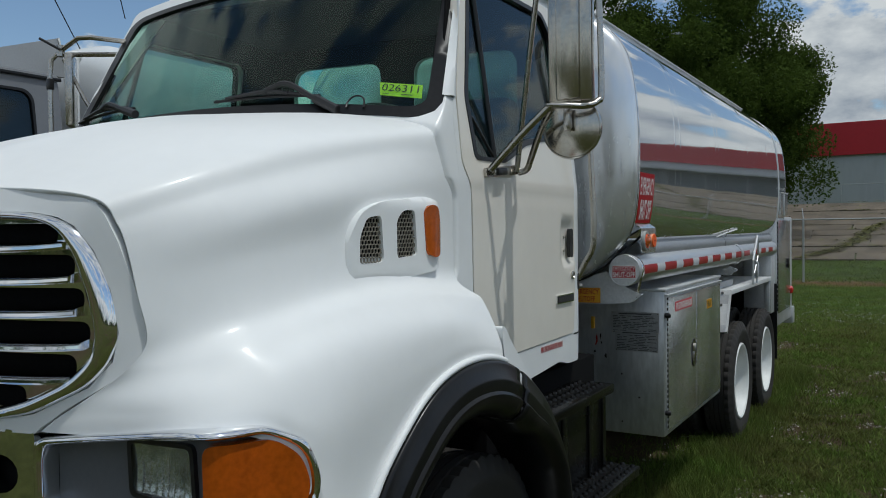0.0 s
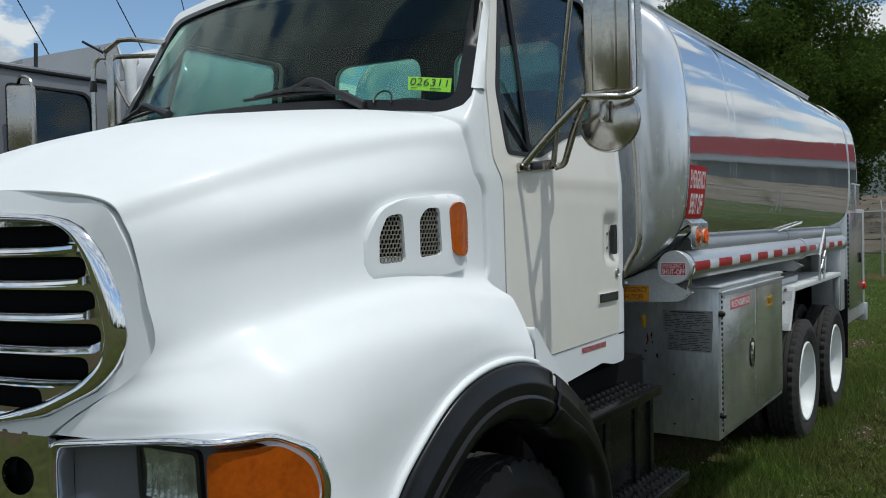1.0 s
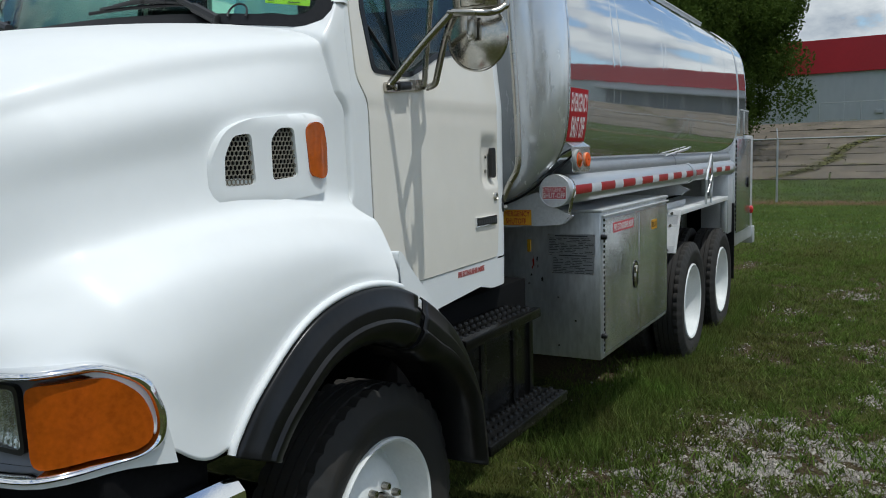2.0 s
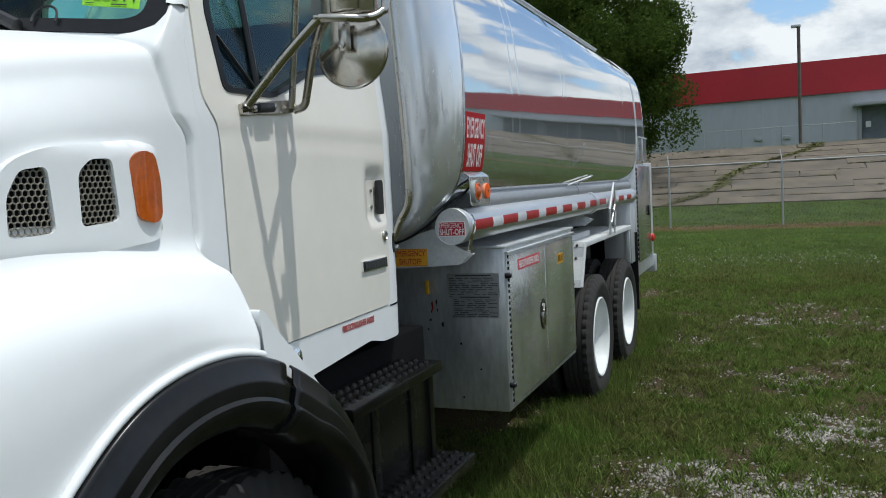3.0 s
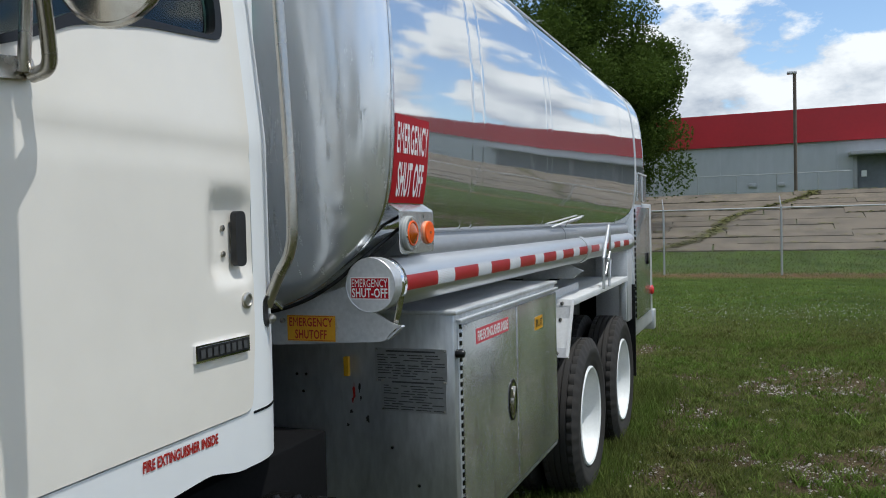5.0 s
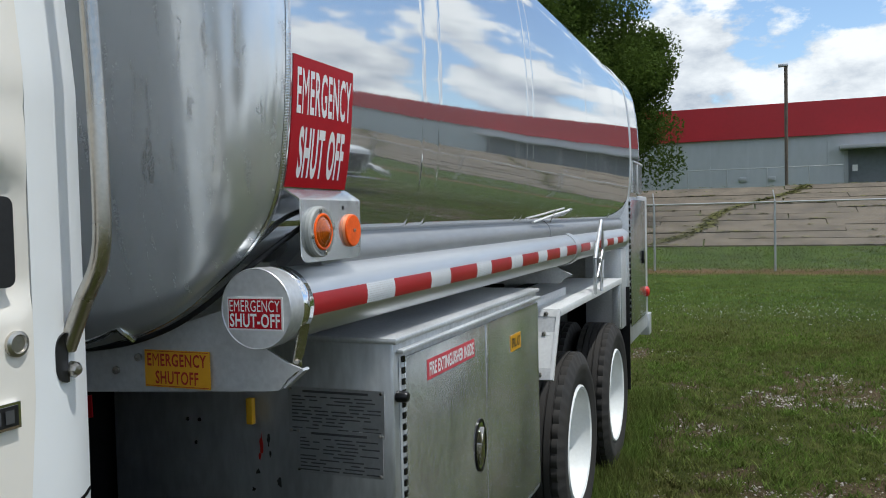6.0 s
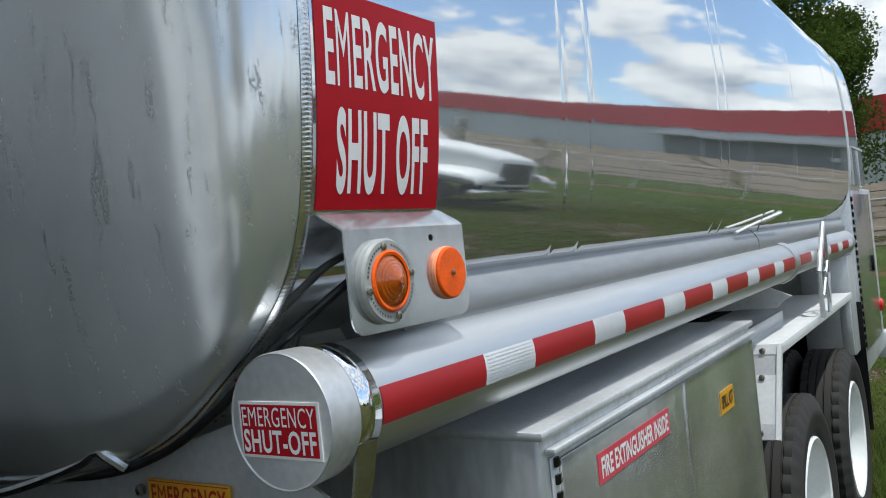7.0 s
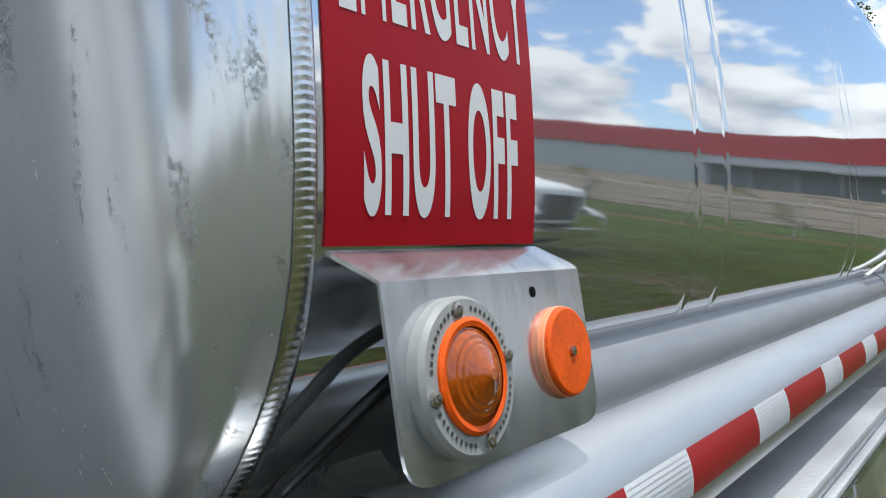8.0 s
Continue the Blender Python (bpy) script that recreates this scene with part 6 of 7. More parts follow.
def build_steps(side):
    s = side
    box = box_part("step_box", (min(s * 0.80, s * 1.13), 3.20, 0.60), (max(s * 0.80, s * 1.13), 3.97, 1.075), BLACKPAINT, truck, 0.03, "black step box under the door")
    for y in (3.36, 3.72):
        box_part("strap", (min(s * 1.125, s * 1.14), y - 0.03, 0.60), (max(s * 1.125, s * 1.14), y + 0.03, 1.07), BLACKPAINT, box, 0.003)
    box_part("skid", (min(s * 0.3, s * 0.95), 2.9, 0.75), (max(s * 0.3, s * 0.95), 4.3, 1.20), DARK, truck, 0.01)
    for name, x0, x1, y0, y1, z in (("upper_step", 0.955, 1.185, 3.10, 3.96, 1.10), ("lower_step", 1.10, 1.305, 3.08, 4.03, 0.645)):
        tread = box_part(name, (min(s * x0, s * x1), y0, z - 0.05), (max(s * x0, s * x1), y1, z), BLACKPAINT, truck, 0.008, "black perforated step tread")
        for k in range(int((y1 - y0) / 0.058) if s > 0 else 0):
            for j in range(3):
                stud = new("tread_stud", STUD_MESH)
                stud.matrix_basis = Matrix.Translation((s * (x0 + 0.05 + 0.062 * j), y0 + 0.04 + 0.058 * k + 0.02 * (j % 2), z + 0.004))
                attach(stud, tread)
    box_part("step_hanger", (min(s * 1.09, s * 1.14), 3.9, 0.60), (max(s * 1.09, s * 1.14), 3.95, 1.1), BLACKPAINT, box, 0.004)


build_steps(1)
build_steps(-1)
box_part("chassis_rail", (-0.46, 1.6, 0.72), (-0.38, 10.9, 1.0), BLACKPAINT, truck, 0.006, "black steel chassis rail")
box_part("chassis_rail", (0.38, 1.6, 0.72), (0.46, 10.9, 1.0), BLACKPAINT, truck, 0.006, "black steel chassis rail")
for y in (7.60, 9.00):
    pipe("axle", [(-0.9, y, 0.52), (0.9, y, 0.52)], 0.09, BLACKPAINT, truck, "", 12)
    part("axle_bowl", add_box(bmesh.new(), (-0.22, y - 0.24, 0.32), (0.22, y + 0.24, 0.74), 0.09), BLACKPAINT, truck)
pipe("axle", [(-0.85, 2.52, 0.47), (0.85, 2.52, 0.47)], 0.07, BLACKPAINT, truck, "", 12)
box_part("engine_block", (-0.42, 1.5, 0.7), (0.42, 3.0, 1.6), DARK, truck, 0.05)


# ---------------------------------------------------------------- tank
TANK_A, TANK_H, TANK_Z, TANK_N = 1.227, 0.878, 2.430, 3.4


def tank_x(z):
    """Half width of the tank at a height."""
    q = min(1.0, abs(z - TANK_Z) / TANK_H)
    e = min(1.0, max(0.0, (q - 0.45) / 0.4))
    g = min(1.0, max(0.0, (q - 0.45) / 0.35))
    m = 5.5 - 1.1 * e * e * (3 - 2 * e) if z > TANK_Z else 5.2 - 1.55 * g * g * (3 - 2 * g)
    return (TANK_A - (z - 2.39) ** 2 / 6.4) * (1 - q**m) ** (1 / m)


def tank_section(n=120, grow=0.0):
    out = []
    for k in range(n):
        a = 2 * math.pi * k / n
        c, s = math.cos(a), math.sin(a)
        z = TANK_H * math.copysign(abs(s) ** (2 / TANK_N), s)
        x = math.copysign(tank_x(TANK_Z + z), c) if abs(c) > 1e-6 else 0.0
        out.append((x * (1 + grow / TANK_A), z * (1 + grow / TANK_H)))
    return out


BAFFLES = (5.11, 5.25, 6.35, 6.46, 7.75, 8.9)


def build_tank():
    n = 160
    ys = sorted(set(list(np.arange(4.32, 10.17, 0.05)) + [b + d for b in BAFFLES for d in (-0.03, -0.02, -0.012, -0.006, 0, 0.006, 0.012, 0.02, 0.03)]))
    verts = []
    rng = random.Random(3)
    for y in ys:
        g = sum(-0.0007 * math.exp(-((y - b) / 0.007) ** 2) for b in BAFFLES)
        for k, (x, z) in enumerate(tank_section(n, g)):
            w = 1 + 0.0009 * noise.noise((y * 1.6, 3 * math.cos(k * 2 * math.pi / n), 3 * math.sin(k * 2 * math.pi / n)))
            verts.append((x * w, y, TANK_Z + z * w))
    rows = len(ys)
    skin = mesh_ob("tank", verts, grid_faces(rows, n, True), TANKSKIN, truck, "mirror-polished aluminium tank", 60)
    # dished ends with a rounded knuckle
    for name, y0, sgn in (("tank_front", 4.32, -1), ("tank_rear", 10.15, 1)):
        verts = []
        prof = [(0.0, 0.0)]
        for k in range(1, 31):
            q = 0.985 * (k / 30) ** 1.7
            prof.append((-0.878 * q, 0.008 + 0.170 * (1 - (1 - q) ** 2.5) ** 0.42))
        for g, h in prof:
            for k, (x, z) in enumerate(tank_section(n, 0.0)):
                sc = max(0.005, 1 + g / 0.878)
                wob = 0.005 * min(1.0, -g / 0.15) * noise.noise((x * 1.5, z * 1.5, 2))
                verts.append((x * sc, y0 + sgn * (h + wob), TANK_Z + z * sc))
        v = verts + [(0, y0 + sgn * 0.178, TANK_Z)]
        f = grid_faces(len(prof), n, True)
        last = (len(prof) - 1) * n
        f += [(last + k, last + (k + 1) % n, len(v) - 1) for k in range(n)]
        mesh_ob(name, v, f, HEADSKIN if sgn < 0 else TANKSKIN, skin, "scuffed brushed aluminium tank end" if sgn < 0 else "", 60)
        # rippled weld bead round the seam
        per = tank_section(900, 0.0)
        length = np.concatenate([[0], np.cumsum([math.dist(per[i], per[(i + 1) % 900]) for i in range(900)])])
        period, across = 0.0064, 11
        near_side = sgn < 0
        count = int(length[-1] / period * 6) if near_side else 700
        verts, kept = [], []
        for i in range(count):
            run = length[-1] * i / count
            q = float(np.interp(run, length, np.arange(901)))
            a, b = per[int(q) % 900], per[(int(q) + 1) % 900]
            fr = q - int(q)
            x, z = a[0] + (b[0] - a[0]) * fr, a[1] + (b[1] - a[1]) * fr
            d = Vector((x / TANK_A, z / TANK_H)).normalized()
            for j in range(across):
                u = -1 + 2 * j / (across - 1)
                ph = (run / period + 0.55 * u * u) % 1.0 if near_side else 0.5
                wide = 0.0108 + 0.0005 * noise.noise((run * 25, sgn, 0))
                high = (1 - u * u) ** 0.8 * (0.0034 + 0.0006 * ph**1.5) - 0.0006
                verts.append((x + d.x * high, y0 - 0.003 + wide * u, TANK_Z + z + d.y * high))
        faces = grid_faces(count, across) + [((count - 1) * across + j, (count - 1) * across + j + 1, j + 1, j) for j in range(across - 1)]
        mesh_ob("weld_seam", verts, faces, WELD, skin, "rippled weld bead", 60)
    # spill rail along the top
    for s in (1, -1):
        rail = box_part("spill_rail", (min(s * 0.86, s * 0.885), 4.45, 3.12), (max(s * 0.86, s * 0.885), 9.3, 3.265), ALU, skin, 0.004, "dull aluminium spill rail")
        box_part("rail_cap", (min(s * 0.85, s * 0.90), 4.45, 3.262), (max(s * 0.85, s * 0.90), 9.3, 3.272), ALU, skin, 0.003)
    return skin


tank = build_tank()


def skin_at(u, v, d):
    """On the near side of the tank."""
    e = 0.004
    x = tank_x(v)
    slope = (tank_x(v + e) - tank_x(v - e)) / (2 * e)
    k = math.hypot(1, slope)
    return (x + d / k, u, v - slope * d / k)


def build_signs():
    sign = sheet("warning_sign", rect(4.334, 1.973, 4.623, 2.269), lambda u, v, d: skin_at(u, v, d + 0.0016), 0.001, REDVINYL, tank, "red vinyl sign with white capitals", (), 0.02, 60)
    for text, u0, u1, weight in (("E", 4.352, 4.3706, 0.018), ("M", 4.3757, 4.4042, 0.0), ("ERGENCY", 4.4113, 4.614, 0.018)):
        lettering("sign_letters", [(text, u0, 2.140, u1, 2.243)], lambda u, v, d: skin_at(u, v, 0.0016 + d), WHITEVINYL, sign, "", weight, 0.0006, 1.10, 0.02)
    lettering("sign_letters", [("SHUT OFF", 4.372, 1.994, 4.590, 2.112)], lambda u, v, d: skin_at(u, v, 0.0016 + d), WHITEVINYL, sign, "", 0.032, 0.0006, 1.10, 0.02)


build_signs()


# Folded bracket with an amber lamp and an orange reflector.
def build_marker():
    verts = []
    prof = [(1.195, 1.968), (1.215, 1.962), (1.236, 1.945), (1.240, 1.935), (1.240, 1.80)]
    at = lambda u, v, d: (1.222 + d, u, v)
    bracket = sheet("lamp_bracket", [(4.352, 1.943), (4.650, 1.943)] + rounded([(4.650, 1.90), (4.650, 1.798), (4.352, 1.798), (4.352, 1.90)], 0.03)[5:15], at, 0.003, SHEETALU, truck, "folded aluminium bracket with amber lamps", (), 0.1, 45)
    v = []
    for y0, y1, x, z in ((4.352, 4.650, 1.222, 1.943), (4.350, 4.650, 1.216, 1.949), (4.330, 4.624, 1.176, 1.981), (4.330, 4.624, 1.175, 1.978), (4.350, 4.650, 1.2145, 1.946), (4.352, 4.650, 1.219, 1.942)):
        v += [(x, y0, z), (x, y1, z)]
    f = [(2 * k, 2 * k + 1, 2 * ((k + 1) % 6) + 1, 2 * ((k + 1) % 6)) for k in range(6)] + [tuple(range(0, 12, 2)), tuple(range(1, 12, 2))]
    mesh_ob("bracket_top", v, f, SHEETALU, bracket, "", 40)
    c = (1.222, 4.426, 1.868)
    turned("lamp_ring", [(0.060, 0.0), (0.060, 0.010), (0.057, 0.014), (0.042, 0.0145), (0.041, 0.010)], c, surface("cast_grey_ring", (0.34, 0.35, 0.335), 0.5, vary=0.06, fine=150), bracket, "pale grey lamp ring", "x", 48)
    marks = []
    for k in range(52):
        if k % 13 not in (0, 1, 12):
            marks.append(2 * math.pi * (k + 0.5) / 52)
    v, f = [], []
    for t in marks:
        i = len(v)
        for dr, dt in ((-0.0016, -0.028), (0.0016, -0.028), (0.0016, 0.028), (-0.0016, 0.028)):
            v.append((c[0] + 0.0150, c[1] + (0.0505 + dr) * math.cos(t + dt), c[2] + (0.0505 + dr) * math.sin(t + dt)))
        f.append((i, i + 1, i + 2, i + 3))
    tagged(mesh_ob("ring_print", v, f, PLATEINK, bracket, "", 0), kind="stuff")
    turned("lens_flange", [(0.0435, 0.0135), (0.0435, 0.0165), (0.0405, 0.0185), (0.0365, 0.0175)], c, ORANGE, bracket, "bright orange lens flange", "x", 48)
    lens = [(0.043, 0.009), (0.042, 0.014), (0.034, 0.0165)]
    for k in range(6):
        r = 0.032 - 0.0048 * k
        lens += [(r, 0.0185 + 0.0024 * k), (r - 0.0022, 0.0205 + 0.0023 * k)]
    lens += [(0.004, 0.0335), (0.0, 0.0335)]
    turned("lamp_lens", lens, c, AMBERGLOW, bracket, "ribbed amber lens", "x", 48, 25)
    for k in range(4):
        a = math.pi * (0.5 * k + 0.06)
        turned("lamp_screw", [(0.0058, 0.011), (0.0058, 0.017), (0.003, 0.0175), (0.0026, 0.0155), (0.0, 0.0155)], Vector(c) + Vector((0, 0.0505 * math.cos(a), 0.0505 * math.sin(a))), STEEL, bracket, "", "x", 10)
    c = (1.222, 4.591, 1.868)
    turned("reflector_rim", [(0.0415, 0.0), (0.0415, 0.0055), (0.0405, 0.0065)], c, surface("pale_orange_plastic", (0.85, 0.30, 0.14), 0.4, vary=0.05), bracket, "", "x", 40)
    turned("reflector", [(0.0400, 0.006), (0.0400, 0.010), (0.038, 0.0115), (0.0, 0.0115)], c, ORANGE, bracket, "round orange reflector", "x", 40)
    turned("reflector_screw", [(0.0045, 0.011), (0.0045, 0.0145), (0.0, 0.015)], c, STEEL, bracket, "", "x", 10)
    turned("spare_hole", [(0.005, 0.0004), (0.0, 0.0005)], (1.2222, 4.556, 1.925), DARK, bracket, "", "x", 12)
    pipe("lamp_cable", [(1.19, 4.50, 1.915), (1.17, 4.40, 1.865), (1.09, 4.325, 1.785), (0.995, 4.30, 1.705), (0.87, 4.295, 1.640), (0.70, 4.29, 1.598), (0.40, 4.29, 1.578)], 0.007, RUBBER, bracket, "", 10, 40)


build_marker()


# Hose tube with its cap, clamp and striped tape, and the thinner pipe behind it.
TUBE_X, TUBE_Z, TUBE_R = 1.141, 1.700, 0.086


def tube_at(u, v, d):
    """v is the angle up from level, in metres along the round."""
    a = v / TUBE_R
    return (TUBE_X + (TUBE_R + d) * math.cos(a), u, TUBE_Z + (TUBE_R + d) * math.sin(a))


def build_hose_tube():
    tube = turned("hose_tube", [(0.0, 4.33), (TUBE_R - 0.002, 4.33), (TUBE_R, 4.34), (TUBE_R, 7.42), (0.082, 7.44), (0.0, 7.44)], (TUBE_X, 0, TUBE_Z), TUBESKIN, truck, "long satin aluminium hose tube with striped tape", "y", 56)
    turned("tube_cap", [(0.0, 4.283), (0.0885, 4.283), (0.0905, 4.2815), (0.0920, 4.2835), (0.0922, 4.30), (0.0915, 4.338), (0.085, 4.338)], (TUBE_X, 0, TUBE_Z), ALU, tube, "round tube end cap", "y", 56)
    sheet("cap_label", rect(1.067, 1.652, 1.212, 1.727), front_at(4.281), 0.002, WHITEVINYL, tube, "", (), 0.2, 0)
    bars("cap_label_red", [(1.071, 1.656, 1.208, 1.723)], front_at(4.281), REDVINYL, tube, "", 0.0008)
    lettering("cap_letters", [("EMERGENCY", 1.074, 1.694, 1.205, 1.720)], front_at(4.281), WHITEVINYL, tube, "white capitals on the red label", 0.0, 0.0016, 1.06)
    lettering("cap_letters", [("SHUT-OFF", 1.074, 1.659, 1.205, 1.690)], front_at(4.281), WHITEVINYL, tube, "white capitals on the red label", 0.022, 0.0016, 1.06)
    band = []
    for y in (4.341, 4.384):
        for k in range(40):
            a = radians(-28 + 175 * k / 39)
            band.append((TUBE_X + (TUBE_R + 0.003) * math.cos(a), y, TUBE_Z + (TUBE_R + 0.003) * math.sin(a)))
    clamp = mesh_ob("tube_clamp", band, grid_faces(2, 40), CHROME, tube, "bright band clamp", 60)
    rim = clamp.modifiers.new("thickness", "SOLIDIFY")
    rim.thickness, rim.offset = 0.003, 0
    tail = [(1.2195, 4.341, 1.660), (1.2195, 4.384, 1.660), (1.206, 4.384, 1.60), (1.190, 4.376, 1.545), (1.188, 4.362, 1.535), (1.190, 4.349, 1.545), (1.206, 4.341, 1.60)]
    tail += [(x - 0.004, y, z) for x, y, z in tail]
    mesh_ob("clamp_tail", tail, [tuple(range(7)), tuple(range(13, 6, -1))] + [(k, (k + 1) % 7, 7 + (k + 1) % 7, 7 + k) for k in range(7)], STEEL, tube, "", 30)
    turned("clamp_bolt", [(0.009, 0.0), (0.009, 0.008), (0.0, 0.009)], (1.196, 4.362, 1.566), STEEL, tube, "", "x", 8)
    for k in range(7):
        y = 4.392 + 0.457 * k
        e = min(y + 0.279, 7.40)
        sheet("red_tape", rect(y, -0.026, e, 0.026), lambda u, v, d: tube_at(u, v, d + 0.0015), 0.001, REDTAPE, tube, "", (), 0.012, 60)
        if k < 6:
            sheet("white_tape", rect(y + 0.279, -0.026, y + 0.457, 0.026), lambda u, v, d: tube_at(u, v, d + 0.0012), 0.001, WHITETAPE, tube, "", (), 0.012, 60)
            bars("tape_print", [(y + 0.285, -0.021 + 0.006 * j, y + 0.451, -0.0198 + 0.006 * j) for j in range(8)], lambda u, v, d: tube_at(u, v, d + 0.0014), TAPEPRINT, tube, "", 0.0004)
    # second, narrower length towards the rear
    rear = turned("rear_hose_tube", [(0.0, 7.38), (0.092, 7.38), (0.094, 7.40), (0.094, 7.47), (0.088, 7.48), (0.080, 7.49), (0.080, 9.55), (0.0, 9.55)], (TUBE_X, 0, TUBE_Z), TUBESKIN, truck, "rear length of the aluminium hose tube", "y", 48)
    for k in range(4):
        y = 7.56 + 0.457 * k
        sheet("red_tape", rect(y, -0.026, y + 0.279, 0.026), lambda u, v, d: tube_at(u, v, d - 0.0045), 0.001, REDTAPE, rear, "", (), 0.012, 60)
        sheet("white_tape", rect(y + 0.279, -0.026, y + 0.457, 0.026), lambda u, v, d: tube_at(u, v, d - 0.0045), 0.001, WHITETAPE, rear, "", (), 0.012, 60)
    turned("side_pipe", [(0.0, 4.55), (0.066, 4.55), (0.068, 4.56), (0.068, 7.00), (0.071, 7.0), (0.071, 7.05), (0.068, 7.05), (0.068, 9.55), (0.0, 9.55)], (1.098, 0, 1.806), PIPEGREY, truck, "narrow aluminium pipe along the tank", "y", 40)
    pipe("white_rod", [(1.164, 6.65, 1.864), (1.177, 6.98, 1.895), (1.190, 7.33, 1.922), (1.191, 7.36, 1.924)], 0.006, WHITEVINYL, truck, "thin white rod with a bent end", 8, 16)
    pipe("wire_end", [(1.16, 7.02, 1.86), (1.20, 7.0, 1.93)], 0.0025, STEEL, truck, "", 6)


build_hose_tube()


# Bracket plate under the tank's front with its yellow label.
def build_front_bracket():
    shape = [(0.30, 1.462), (0.566, 1.472), (1.140, 1.504), (1.160, 1.507), (1.170, 1.514), (1.186, 1.535), (1.205, 1.550), (1.224, 1.559), (1.186, 1.572), (1.132, 1.602), (1.06, 1.640), (1.018, 1.690), (0.90, 1.655), (0.30, 1.59)]
    plate = sheet("tank_bracket", shape, front_at(4.335), 0.006, ALU, truck, "bent aluminium bracket plate under the tank", (), 0.1, 40)
    v = [(1.172, 4.337, 1.517), (1.222, 4.337, 1.560), (1.222, 4.365, 1.560), (1.172, 4.365, 1.517), (1.175, 4.337, 1.511), (1.226, 4.337, 1.555), (1.226, 4.365, 1.555), (1.175, 4.365, 1.511)]
    mesh_ob("folded_lip", v, [(0, 1, 2, 3), (7, 6, 5, 4), (0, 4, 5, 1), (1, 5, 6, 2), (2, 6, 7, 3), (3, 7, 4, 0)], ALU, plate, "", 0)
    sheet("yellow_label", rect(0.788, 1.500, 0.979, 1.590), front_at(4.327), 0.002, YELLOWVINYL, plate, "yellow label with red capitals", (), 0.2, 0)
    for text, u0, u1, v0, v1, weight in (("E", 0.797, 0.8093, 1.551, 1.582, 0.02), ("M", 0.8128, 0.8315, 1.551, 1.582, 0.0), ("ERGENCY", 0.8362, 0.970, 1.551, 1.582, 0.02), ("SHUTOFF", 0.820, 0.946, 1.508, 1.540, 0.02)):
        lettering("label_letters", [(text, u0, v0, u1, v1)], front_at(4.327), REDINK, plate, "", weight, 0.0012, 1.08)
    bars("label_border", [(0.791, 1.5025, 0.976, 1.504), (0.791, 1.5865, 0.976, 1.588)], front_at(4.327), REDINK, plate)
    for x, z in ((0.70, 1.535), (0.77, 1.57)):
        turned("plate_bolt", [(0.010, 0), (0.010, -0.007), (0.0, -0.008)], (x, 4.329, z), STEEL, plate, "", "y", 8)
    lever = box_part("yellow_lever", (0.745, 4.80, 1.285), (0.768, 4.82, 1.365), surface("yellow_enamel", (0.75, 0.40, 0.02), 0.4, vary=0.05), truck, 0.004, "small yellow lever")
    tilted = lambda u, v, d: (0.33 + u * 0.975 - v * 0.03, 4.42 - d, 1.338 + v + 0.225 * u)
    sw = sheet("air_switch_plate", rect(0, 0, 0.20, 0.060), tilted, 0.003, REDVINYL, truck, "red switch plate with white capitals", (), 0.2, 0)
    lettering("switch_letters", [("EMERGENCY AIR SHUT-OFF", 0.012, 0.044, 0.188, 0.053), ("ON", 0.03, 0.012, 0.048, 0.022), ("OFF", 0.148, 0.020, 0.170, 0.031)], tilted, WHITEVINYL, sw, "", 0.0)
    turned("switch_boss", [(0.013, 0), (0.013, -0.006), (0.0, -0.007)], tilted(0.095, 0.022, 0.0), STEEL, sw, "", "y", 12)
    pipe("switch_toggle", [tilted(0.095, 0.022, 0.004), tilted(0.115, 0.030, 0.03)], 0.005, STEEL, sw, "", 8)
    # lifting stud welded at the tank's lower front
    pipe("weld_lug", [(0.30, 4.262, 1.535), (0.45, 4.264, 1.558), (0.56, 4.264, 1.583), (0.70, 4.264, 1.622), (0.763, 4.262, 1.648), (0.780, 4.264, 1.642), (0.795, 4.285, 1.618)], 0.009, WELD, tank, "", 8, 12)


build_front_bracket()


# Tool box below the tank.
BX0, BX1, BY0, BY1, BZ0, BZ1 = 0.20, 1.220, 4.840, 6.480, 0.605, 1.550


